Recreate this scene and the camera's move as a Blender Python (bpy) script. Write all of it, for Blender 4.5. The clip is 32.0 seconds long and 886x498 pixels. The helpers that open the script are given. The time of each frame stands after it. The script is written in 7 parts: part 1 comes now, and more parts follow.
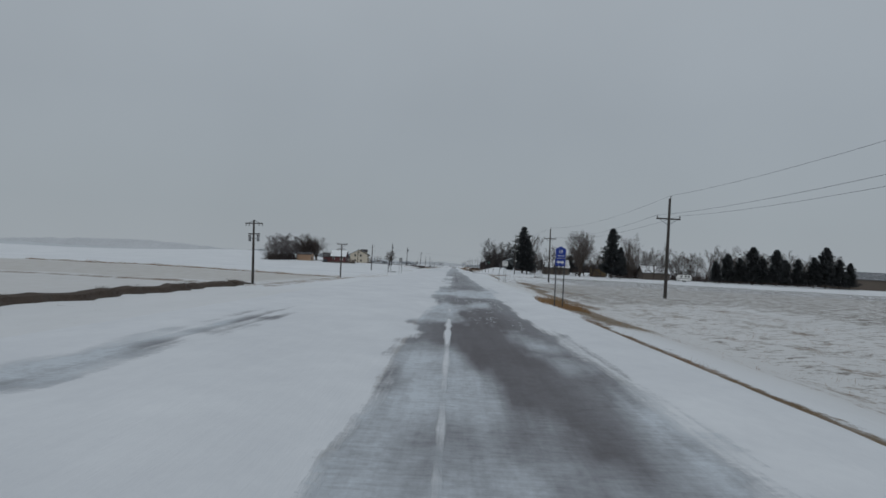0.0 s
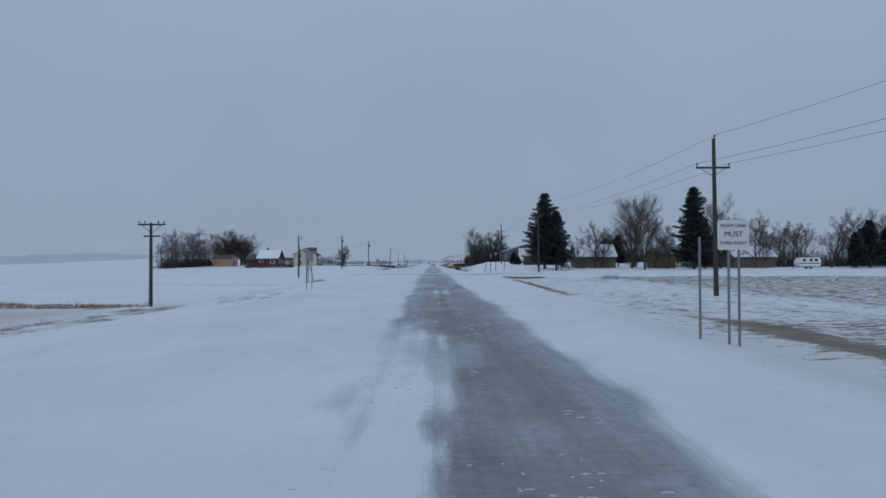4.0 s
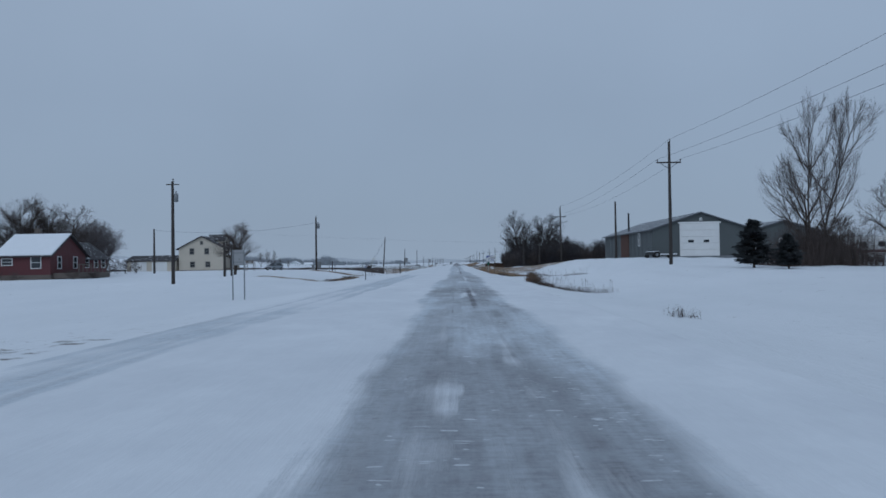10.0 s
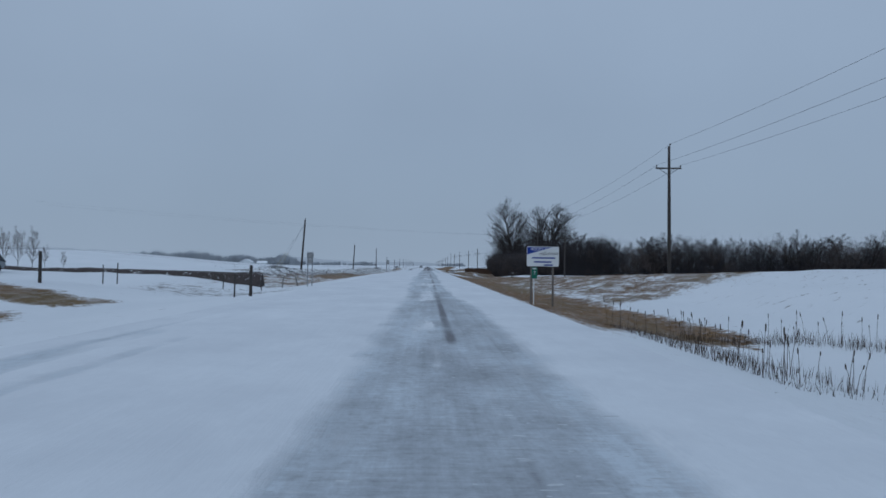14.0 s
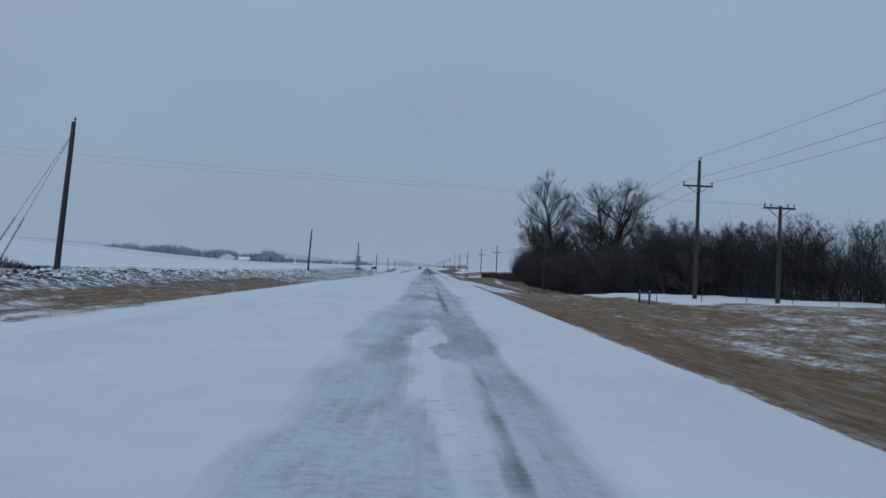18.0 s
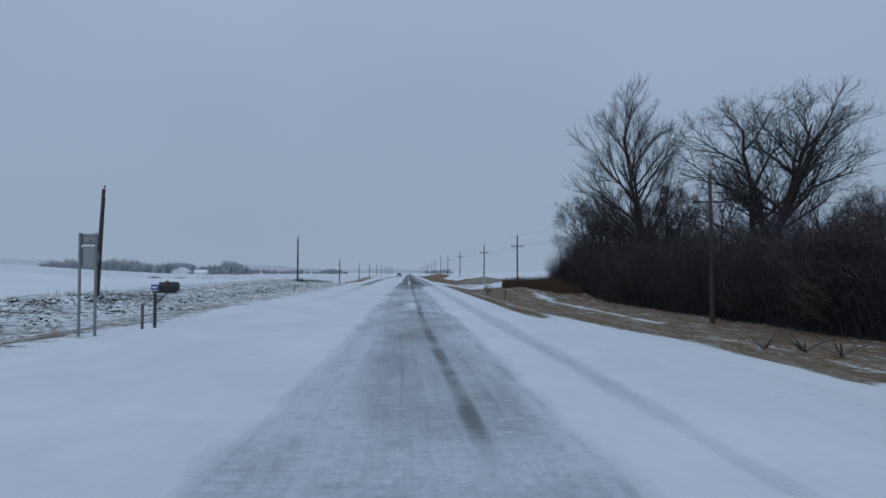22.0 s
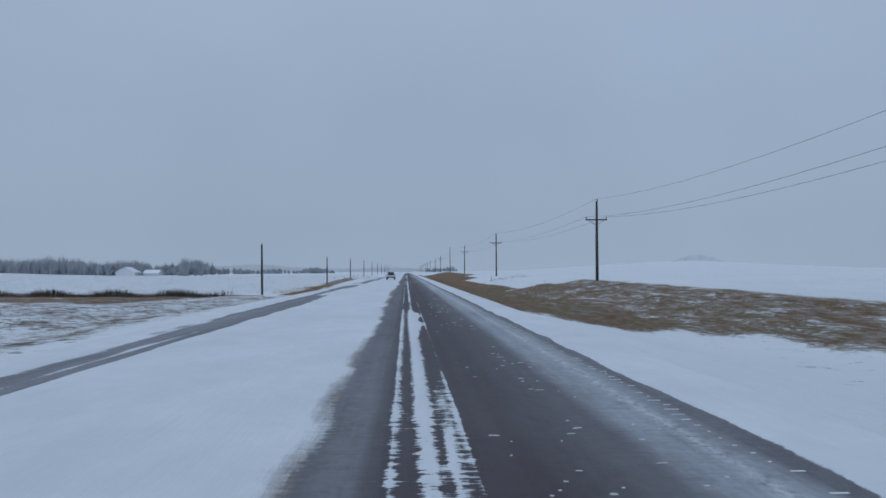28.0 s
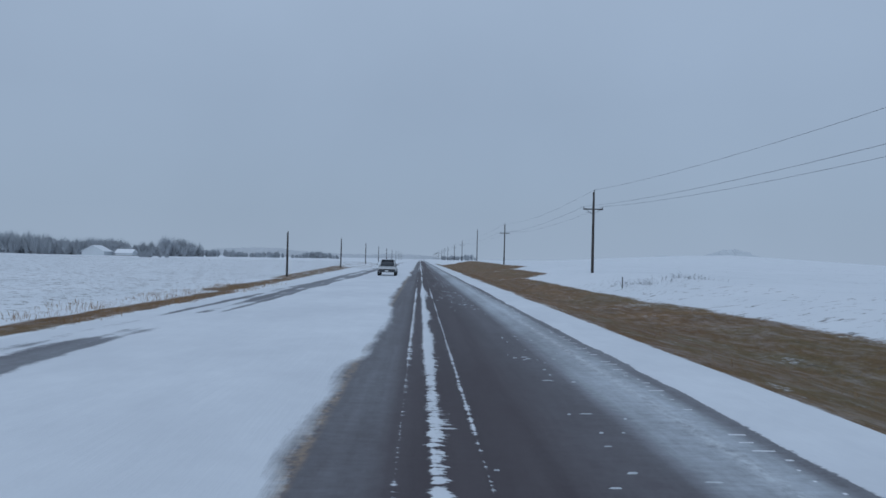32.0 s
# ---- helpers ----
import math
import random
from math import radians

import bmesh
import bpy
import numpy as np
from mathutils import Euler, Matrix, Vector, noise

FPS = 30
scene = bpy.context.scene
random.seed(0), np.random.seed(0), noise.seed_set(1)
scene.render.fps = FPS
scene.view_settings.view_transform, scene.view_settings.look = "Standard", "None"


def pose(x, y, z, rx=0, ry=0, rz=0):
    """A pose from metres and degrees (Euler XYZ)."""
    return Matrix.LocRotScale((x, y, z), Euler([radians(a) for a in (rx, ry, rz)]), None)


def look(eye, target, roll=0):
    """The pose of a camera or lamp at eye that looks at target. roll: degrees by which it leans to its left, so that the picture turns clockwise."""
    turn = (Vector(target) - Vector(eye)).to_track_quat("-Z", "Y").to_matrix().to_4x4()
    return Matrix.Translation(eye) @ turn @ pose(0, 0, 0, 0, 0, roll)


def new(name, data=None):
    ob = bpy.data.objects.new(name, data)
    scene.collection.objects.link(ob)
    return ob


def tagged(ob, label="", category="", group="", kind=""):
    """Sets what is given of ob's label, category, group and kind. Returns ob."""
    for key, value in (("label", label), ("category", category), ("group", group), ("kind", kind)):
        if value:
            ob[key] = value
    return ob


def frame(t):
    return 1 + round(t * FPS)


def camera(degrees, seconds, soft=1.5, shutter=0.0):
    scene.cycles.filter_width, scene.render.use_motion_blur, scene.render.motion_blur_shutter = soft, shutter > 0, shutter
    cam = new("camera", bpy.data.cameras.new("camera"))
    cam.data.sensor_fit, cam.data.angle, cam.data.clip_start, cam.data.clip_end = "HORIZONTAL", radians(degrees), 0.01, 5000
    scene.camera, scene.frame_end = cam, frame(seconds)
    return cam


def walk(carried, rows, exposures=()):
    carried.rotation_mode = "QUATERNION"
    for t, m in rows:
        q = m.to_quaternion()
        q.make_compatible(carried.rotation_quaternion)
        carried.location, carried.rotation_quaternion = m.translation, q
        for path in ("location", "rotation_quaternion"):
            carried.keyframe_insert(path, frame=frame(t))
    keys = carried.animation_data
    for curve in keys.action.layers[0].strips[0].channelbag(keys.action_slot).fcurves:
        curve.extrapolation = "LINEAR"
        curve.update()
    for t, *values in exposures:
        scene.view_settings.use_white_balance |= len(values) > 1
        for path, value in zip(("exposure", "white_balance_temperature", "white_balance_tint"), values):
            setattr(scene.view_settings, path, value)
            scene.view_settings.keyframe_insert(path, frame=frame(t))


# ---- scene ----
cam = camera(61.0, 32.0, soft=1.6)
PATH = [
    (0, 0.03, 0.00, 1.68, 0.85, 1.23, 2.91),
    (0.5, 0.02, 12.27, 1.68, -0.68, 1.57, -0.78),
    (1, -0.00, 24.54, 1.68, -1.17, 1.08, -1.54),
    (1.5, -0.00, 36.79, 1.68, -0.80, 0.40, -1.89),
    (2, 0.00, 49.05, 1.68, -0.89, -0.05, -1.41),
    (2.5, 0.02, 61.36, 1.68, 0.22, -0.47, 0.24),
    (3, 0.03, 73.74, 1.68, -0.52, 1.42, -0.34),
    (3.5, 0.04, 86.22, 1.68, -0.80, 1.20, -0.10),
    (5.5, 0.11, 136.50, 1.68, -0.78, 0.83, -0.74),
    (6, 0.10, 148.96, 1.68, 0.19, 0.47, 0.77),
    (6.5, 0.07, 161.39, 1.68, 0.41, 0.39, 0.93),
    (7, 0.04, 173.77, 1.68, -0.30, 1.03, -0.07),
    (7.5, -0.01, 186.06, 1.68, 0.31, 1.75, -0.24),
    (8, -0.06, 198.25, 1.68, 0.95, 1.57, -0.89),
    (8.5, -0.10, 210.43, 1.68, 1.24, 1.46, -2.59),
    (9, -0.12, 222.53, 1.68, 2.67, 0.44, -0.12),
    (9.5, -0.12, 234.49, 1.68, 1.09, 0.67, -2.39),
    (10, -0.10, 246.28, 1.68, 0.93, 1.01, -0.84),
    (10.5, -0.07, 257.88, 1.68, 0.69, 1.36, -0.81),
    (11, -0.03, 269.27, 1.68, 0.34, 1.18, -0.76),
    (11.5, 0.01, 280.42, 1.68, -0.03, 0.95, -1.55),
    (12, 0.03, 291.45, 1.68, -1.10, 1.41, -0.39),
    (12.5, 0.05, 302.33, 1.68, -1.65, 1.21, -1.25),
    (13, 0.07, 313.04, 1.68, -2.35, 1.86, -1.63),
    (13.5, 0.08, 323.69, 1.68, -2.49, 1.53, -1.24),
    (14, 0.08, 334.28, 1.68, -1.24, 1.27, 0.89),
    (14.5, 0.08, 344.78, 1.68, -2.10, 1.72, -0.24),
    (16.5, 0.01, 384.96, 1.68, -2.10, 1.58, 0.55),
    (17, -0.00, 395.02, 1.68, -2.53, 1.62, 0.89),
    (17.5, -0.02, 405.10, 1.68, -1.54, 1.54, 1.87),
    (18, -0.03, 415.18, 1.68, -1.21, 1.40, 2.39),
    (18.5, -0.03, 425.25, 1.68, -3.00, 1.59, -1.82),
    (19, -0.02, 435.30, 1.68, -3.38, 1.38, -2.60),
    (19.5, -0.02, 445.35, 1.68, -3.35, 1.44, -2.40),
    (20, -0.01, 455.39, 1.68, -3.80, 1.73, -2.72),
    (20.5, -0.00, 465.40, 1.68, -3.33, 1.56, -1.74),
    (21, 0.02, 475.37, 1.68, -2.14, 1.53, 1.26),
    (21.5, 0.04, 485.29, 1.68, -2.47, 1.34, 1.10),
    (22, 0.04, 495.12, 1.68, -2.67, 1.81, 0.12),
    (22.5, 0.04, 504.90, 1.68, -2.96, 0.75, -0.72),
    (23, 0.03, 514.68, 1.68, -2.70, 0.30, 0.07),
    (23.5, 0.01, 524.47, 1.68, -2.99, 0.40, -0.86),
    (24, -0.01, 534.28, 1.68, -2.60, 0.98, 0.16),
    (24.5, -0.03, 544.13, 1.68, -2.64, 1.03, -0.28),
    (25, -0.04, 554.04, 1.68, -2.82, 1.60, -0.28),
    (25.5, -0.05, 563.98, 1.68, -2.58, 1.64, 1.28),
    (27.5, -0.02, 603.81, 1.68, -2.61, 1.34, -0.36),
    (28, -0.02, 613.67, 1.68, -2.83, 1.67, -0.38),
    (28.5, -0.02, 623.49, 1.68, -2.91, 1.22, -1.17),
    (29, -0.03, 633.27, 1.68, -3.04, 1.22, -1.42),
    (29.5, -0.03, 643.00, 1.68, -4.14, 1.00, -4.11),
    (30, -0.04, 652.71, 1.68, -3.30, 1.40, -0.79),
    (30.5, -0.03, 662.37, 1.68, -2.39, 1.24, 0.68),
    (31, -0.01, 672.00, 1.68, -3.63, 0.81, -1.82),
    (31.5, -0.01, 681.60, 1.68, -3.13, 1.04, -0.76),
    (32, 0.00, 691.20, 1.68, -1.74, 0.76, 1.15),
]



def rig(t, x, y, z, yaw, pitch, roll):
    a, b = radians(yaw), radians(pitch)
    ahead = Vector((-math.sin(a) * math.cos(b), math.cos(a) * math.cos(b), math.sin(b)))
    eye = Vector((x, y, z))
    return t, look(eye, eye + ahead * 10, roll)


walk(cam, [rig(*r) for r in PATH],
     exposures=[(0.0, 0.0, 6200, 6), (0.6, 0.0, 6000, 6), (1.8, 0.0, 5250, 6), (20.0, 0.0, 5150, 5), (21.4, 0.0, 5150, 5), (22.0, 0.1, 5200, 5), (24.0, 0.13, 5250, 7), (32.0, 0.15, 5200, 6)])

# ---- world and light: a thick overcast over open country ----
SUN_EL, SUN_AZ = radians(38), radians(200)
world = bpy.data.worlds.new("overcast")
scene.world = world
world.use_nodes = True
wn, wl = world.node_tree.nodes, world.node_tree.links
wn.clear()
w_out = wn.new("ShaderNodeOutputWorld")
w_bg = wn.new("ShaderNodeBackground")
w_sky = wn.new("ShaderNodeTexSky")
w_sky.sky_type = 'NISHITA'
w_sky.sun_disc = False
w_sky.sun_elevation, w_sky.sun_rotation = SUN_EL, SUN_AZ
w_sky.dust_density, w_sky.air_density = 4.0, 1.0
w_mix = wn.new("ShaderNodeMix")
w_mix.data_type = 'RGBA'
w_mix.inputs[0].default_value = 0.93
w_coord = wn.new("ShaderNodeTexCoord")
w_sep = wn.new("ShaderNodeSeparateXYZ")
w_ramp = wn.new("ShaderNodeValToRGB")
w_noise = wn.new("ShaderNodeTexNoise")
w_noise.inputs["Scale"].default_value = 2.2
w_noise.inputs["Detail"].default_value = 5
w_cl = wn.new("ShaderNodeMix")
w_cl.data_type = 'RGBA'
w_cl.blend_type = 'MULTIPLY'
w_cl.inputs[0].default_value = 1.0
w_map = wn.new("ShaderNodeMapRange")
w_map.inputs["From Min"].default_value, w_map.inputs["From Max"].default_value = 0.3, 0.7
w_map.inputs["To Min"].default_value, w_map.inputs["To Max"].default_value = 0.955, 1.045
el = w_ramp.color_ramp.elements
el[0].position, el[0].color = 0.0, (4.55, 4.78, 5.05, 1)
el[1].position, el[1].color = 1.0, (4.7, 4.9, 5.2, 1)
for p, c in ((0.06, (4.3, 4.55, 4.85, 1)), (0.2, (4.35, 4.58, 4.9, 1)), (0.34, (4.75, 4.98, 5.3, 1))):
    e = el.new(p)
    e.color = c
wl.new(w_coord.outputs["Generated"], w_sep.inputs[0])
wl.new(w_sep.outputs["Z"], w_ramp.inputs[0])
wl.new(w_coord.outputs["Generated"], w_noise.inputs["Vector"])
wl.new(w_noise.outputs[0], w_map.inputs["Value"])
wl.new(w_ramp.outputs[0], w_cl.inputs[6])
wl.new(w_map.outputs[0], w_cl.inputs[7])
wl.new(w_sky.outputs[0], w_mix.inputs[6])
wl.new(w_cl.outputs[2], w_mix.inputs[7])
wl.new(w_mix.outputs[2], w_bg.inputs[0])
w_bg.inputs[1].default_value = 0.078
wl.new(w_bg.outputs[0], w_out.inputs[0])
sun = new("sun", bpy.data.lights.new("sun", 'SUN'))
sun.data.energy, sun.data.angle, sun.data.color = 0.5, radians(40), (1.0, 0.97, 0.93)
sun.matrix_world = look((0, 0, 50), (math.sin(SUN_AZ) * -math.cos(SUN_EL) * 1, -math.cos(SUN_AZ) * math.cos(SUN_EL), 50 - math.sin(SUN_EL)))

# ---- materials ----
def nodes_of(name):
    m = bpy.data.materials.new(name)
    m.use_nodes = True
    nt = m.node_tree
    return m, nt.nodes, nt.links, nt.nodes["Principled BSDF"]


def noise_node(n, l, scale, detail=6, rough=0.6, vec=None, stretch=None):
    t = n.new("ShaderNodeTexNoise")
    t.inputs["Scale"].default_value, t.inputs["Detail"].default_value, t.inputs["Roughness"].default_value = scale, detail, rough
    if vec is not None:
        if stretch:
            mp = n.new("ShaderNodeMapping")
            mp.inputs["Scale"].default_value = stretch
            l.new(vec, mp.inputs[0])
            vec = mp.outputs[0]
        l.new(vec, t.inputs["Vector"])
    return t.outputs[0]


def remap(n, l, val, a, b, c=0.0, d=1.0):
    m = n.new("ShaderNodeMapRange")
    for k, v in zip(("From Min", "From Max", "To Min", "To Max"), (a, b, c, d)):
        m.inputs[k].default_value = v
    l.new(val, m.inputs["Value"])
    return m.outputs[0]


def mix_col(n, l, fac, a, b, blend='MIX'):
    m = n.new("ShaderNodeMix")
    m.data_type, m.blend_type = 'RGBA', blend
    for sock, v in ((m.inputs[0], fac), (m.inputs[6], a), (m.inputs[7], b)):
        if isinstance(v, (tuple, float, int)):
            sock.default_value = (*v, 1) if isinstance(v, tuple) else v
        else:
            l.new(v, sock)
    return m.outputs[2]


def math_node(n, l, op, a, b=0.0):
    m = n.new("ShaderNodeMath")
    m.operation = op
    for sock, v in zip(m.inputs, (a, b)):
        if isinstance(v, (float, int)):
            sock.default_value = v
        else:
            l.new(v, sock)
    return m.outputs[0]


def bump(n, l, height, strength, dist, bsdf):
    b = n.new("ShaderNodeBump")
    b.inputs["Strength"].default_value, b.inputs["Distance"].default_value = strength, dist
    l.new(height, b.inputs["Height"])
    l.new(b.outputs[0], bsdf.inputs["Normal"])


def plain(name, col, rough=0.7, metal=0.0, vary=0.25, scale=3.0, fine=40.0, relief=0.2, dist=0.01, stretch=None, rand=0.0, snow=0.0):
    """A weathered surface: the base colour with stains at one scale and grain at another. snow: share of up-facing faces that is white."""
    m, n, l, b = nodes_of(name)
    vec = n.new("ShaderNodeTexCoord").outputs["Object"]
    big, small = noise_node(n, l, scale, 5, 0.6, vec, stretch), noise_node(n, l, fine, 4, 0.6, vec, stretch)
    dark, lite = tuple(c * (1 - vary) for c in col), tuple(min(1, c * (1 + vary)) for c in col)
    c = mix_col(n, l, remap(n, l, big, 0.3, 0.7), dark, lite)
    c = mix_col(n, l, 0.5, c, mix_col(n, l, remap(n, l, small, 0.3, 0.7), tuple(x * (1 - vary) for x in col), tuple(min(1, x * (1 + vary)) for x in col)))
    if rand:
        o = n.new("ShaderNodeObjectInfo").outputs["Random"]
        c = mix_col(n, l, 1.0, c, mix_col(n, l, o, (1 - rand,) * 3, (1, 1, 1)), 'MULTIPLY')
    if snow:
        g = n.new("ShaderNodeNewGeometry")
        s = n.new("ShaderNodeSeparateXYZ")
        l.new(g.outputs["Normal"], s.inputs[0])
        up = remap(n, l, s.outputs["Z"], 0.25, 0.7)
        pat = remap(n, l, noise_node(n, l, 2.5, 5, 0.7, vec), 0.62 - snow * 0.3, 0.7 - snow * 0.3)
        c = mix_col(n, l, math_node(n, l, 'MULTIPLY', up, pat), c, (0.8, 0.82, 0.84))
    l.new(c, b.inputs["Base Color"])
    l.new(remap(n, l, big, 0.3, 0.7, max(0.05, rough - 0.1), min(1, rough + 0.1)), b.inputs["Roughness"])
    b.inputs["Metallic"].default_value = metal
    b.inputs["Specular IOR Level"].default_value = 0.35
    if relief:
        bump(n, l, small, relief, dist, b)
    return m


SNOW = (0.80, 0.82, 0.85)


def ground_material():
    m, n, l, b = nodes_of("snowy_ground")
    vec = n.new("ShaderNodeTexCoord").outputs["Object"]

    def attr(name):
        a = n.new("ShaderNodeAttribute")
        a.attribute_name = name
        return a.outputs["Fac"]
    grass, stub, green, ice = attr("grass"), attr("stubble"), attr("green"), attr("ice")
    drift = noise_node(n, l, 0.09, 6, 0.65, vec, (1.0, 0.45, 1))
    mid = noise_node(n, l, 0.6, 6, 0.7, vec, (1.3, 0.38, 1))
    fine = noise_node(n, l, 4.0, 6, 0.75, vec, (1.0, 0.7, 1))
    tuft = noise_node(n, l, 14.0, 4, 0.7, vec)
    # snow, faintly greyer where the wind has packed it
    snow = mix_col(n, l, remap(n, l, drift, 0.35, 0.7), SNOW, (0.72, 0.745, 0.775))
    snow = mix_col(n, l, remap(n, l, fine, 0.3, 0.8, 0, 0.35), snow, (0.84, 0.86, 0.885))
    # dead grass
    straw = mix_col(n, l, remap(n, l, mid, 0.3, 0.7), (0.14, 0.078, 0.032), (0.34, 0.205, 0.085))
    straw = mix_col(n, l, remap(n, l, noise_node(n, l, 0.16, 4, 0.6, vec, (1.6, 0.3, 1)), 0.45, 0.65, 0, 0.7), straw, (0.21, 0.165, 0.075))
    straw = mix_col(n, l, remap(n, l, math_node(n, l, 'ADD', math_node(n, l, 'MULTIPLY', tuft, 0.5), math_node(n, l, 'MULTIPLY', fine, 0.5)), 0.36, 0.64, 0, 0.85), straw, (0.095, 0.06, 0.036))
    straw = mix_col(n, l, math_node(n, l, 'MULTIPLY', green, remap(n, l, mid, 0.42, 0.62, 0, 0.7)), straw, (0.095, 0.088, 0.042))
    frost = noise_node(n, l, 2.2, 6, 0.8, vec, (1.0, 0.3, 1))
    rime = math_node(n, l, 'MULTIPLY', remap(n, l, frost, 0.45, 0.68, 0, 0.62), remap(n, l, grass, 0.7, 0.97, 1.0, 0.4))
    straw = mix_col(n, l, rime, straw, (0.66, 0.66, 0.68))
    edge = math_node(n, l, 'ADD', math_node(n, l, 'MULTIPLY', mid, 0.55), math_node(n, l, 'MULTIPLY', fine, 0.45))
    edge = remap(n, l, edge, 0.22, 0.78, -0.1, 1.1)
    cover = math_node(n, l, 'SUBTRACT', math_node(n, l, 'ADD', math_node(n, l, 'MULTIPLY', grass, 0.85), -0.02), edge)
    gmask = remap(n, l, cover, -0.08, 0.11)
    c = mix_col(n, l, gmask, snow, straw)
    # stubble and clods that poke through
    clod = noise_node(n, l, 1.9, 5, 0.8, vec, (0.55, 1.0, 1))
    smask = remap(n, l, math_node(n, l, 'SUBTRACT', math_node(n, l, 'ADD', math_node(n, l, 'MULTIPLY', stub, 0.3), 0.33), clod), -0.02, 0.05)
    c = mix_col(n, l, smask, c, (0.10, 0.082, 0.066))
    c = mix_col(n, l, math_node(n, l, 'MULTIPLY', ice, remap(n, l, mid, 0.3, 0.7, 0.55, 0.95)), c, (0.50, 0.47, 0.43))
    l.new(c, b.inputs["Base Color"])
    b.inputs["Roughness"].default_value = 0.85
    b.inputs["Specular IOR Level"].default_value = 0.15
    h = math_node(n, l, 'ADD', math_node(n, l, 'MULTIPLY', mid, 0.6), math_node(n, l, 'MULTIPLY', fine, 0.25))
    h = math_node(n, l, 'ADD', h, math_node(n, l, 'MULTIPLY', gmask, math_node(n, l, 'MULTIPLY', tuft, 0.25)))
    bump(n, l, h, 0.55, 0.35, b)
    return m


def road_material():
    m, n, l, b = nodes_of("snowy_asphalt")
    vec = n.new("ShaderNodeTexCoord").outputs["Object"]

    def attr(name):
        a = n.new("ShaderNodeAttribute")
        a.attribute_name = name
        return a.outputs["Fac"]

    def total(*terms):
        out = None
        for v, k in terms:
            t = math_node(n, l, 'MULTIPLY', v, k)
            out = t if out is None else math_node(n, l, 'ADD', out, t)
        return out
    streak = noise_node(n, l, 1.0, 5, 0.65, vec, (7.5, 0.3, 1))
    track = noise_node(n, l, 1.0, 5, 0.7, vec, (2.6, 0.06, 1))
    comb = noise_node(n, l, 1.0, 4, 0.7, vec, (20.0, 4.0, 1))
    patch = noise_node(n, l, 0.3, 6, 0.7, vec, (1.2, 0.6, 1))
    crumb = noise_node(n, l, 7.0, 5, 0.8, vec, (1.0, 0.6, 1))
    rungs = noise_node(n, l, 1.0, 3, 0.7, vec, (2.5, 11.0, 1))
    wisps = noise_node(n, l, 1.0, 5, 0.7, vec, (1.3, 0.7, 1))
    grit = noise_node(n, l, 60.0, 3, 0.7, vec)
    s = total((streak, 0.22), (track, 0.16), (comb, 0.08), (patch, 0.12), (crumb, 0.12), (rungs, 0.2), (wisps, 0.1))
    lim = math_node(n, l, 'SUBTRACT', math_node(n, l, 'ADD', math_node(n, l, 'MULTIPLY', attr("snow"), 0.62), 0.19), s)
    torn = total((math_node(n, l, 'SUBTRACT', rungs, 0.5), 1.1), (math_node(n, l, 'SUBTRACT', crumb, 0.5), 0.6), (math_node(n, l, 'SUBTRACT', streak, 0.5), 0.5))
    lim = math_node(n, l, 'ADD', lim, math_node(n, l, 'MULTIPLY', torn, attr("ragged")))
    wide = math_node(n, l, 'ADD', math_node(n, l, 'MULTIPLY', attr("soft"), 0.06), 0.028)
    mask = remap(n, l, math_node(n, l, 'DIVIDE', lim, wide), -1.0, 1.0)
    dust = math_node(n, l, 'MULTIPLY', attr("dusting"), remap(n, l, total((streak, 0.12), (comb, 0.06), (crumb, 0.24), (track, 0.16), (wisps, 0.22), (rungs, 0.2)), 0.38, 0.62, 0.55, 1.42))
    bare = total((attr("rubbed"), 1.0), (math_node(n, l, 'SUBTRACT', rungs, 0.5), 0.9), (math_node(n, l, 'SUBTRACT', crumb, 0.5), 0.7), (math_node(n, l, 'SUBTRACT', streak, 0.5), 0.5))
    bare = math_node(n, l, 'MULTIPLY', remap(n, l, bare, 0.18, 0.62, 0.0, 0.68), remap(n, l, attr("rubbed"), 0.02, 0.12))
    dust = math_node(n, l, 'MULTIPLY', dust, math_node(n, l, 'SUBTRACT', 1.0, bare))
    asp = mix_col(n, l, remap(n, l, grit, 0.3, 0.7), (0.027, 0.0170, 0.0200), (0.058, 0.037, 0.042))
    asp = mix_col(n, l, remap(n, l, track, 0.35, 0.65), asp, mix_col(n, l, 0.5, asp, (0.070, 0.051, 0.055)))
    worn = remap(n, l, crumb, 0.4, 0.6)
    asp = mix_col(n, l, math_node(n, l, 'MULTIPLY', attr("paint_yellow"), worn), asp, (0.34, 0.21, 0.075))
    asp = mix_col(n, l, math_node(n, l, 'MULTIPLY', attr("paint_white"), worn), asp, (0.6, 0.6, 0.58))
    asp = mix_col(n, l, dust, asp, (0.60, 0.645, 0.695))
    sn = mix_col(n, l, remap(n, l, patch, 0.35, 0.65), SNOW, (0.70, 0.72, 0.755))
    sn = mix_col(n, l, remap(n, l, wisps, 0.4, 0.7, 0, 0.4), sn, (0.68, 0.70, 0.735))
    l.new(mix_col(n, l, mask, asp, sn), b.inputs["Base Color"])
    l.new(remap(n, l, mask, 0, 1, 0.6, 0.9), b.inputs["Roughness"])
    b.inputs["Specular IOR Level"].default_value = 0.2
    h = total((mask, 0.7), (grit, 0.12))
    h = math_node(n, l, 'ADD', h, math_node(n, l, 'MULTIPLY', math_node(n, l, 'MULTIPLY', mask, streak), 0.5))
    bump(n, l, h, 0.6, 0.05, b)
    return m


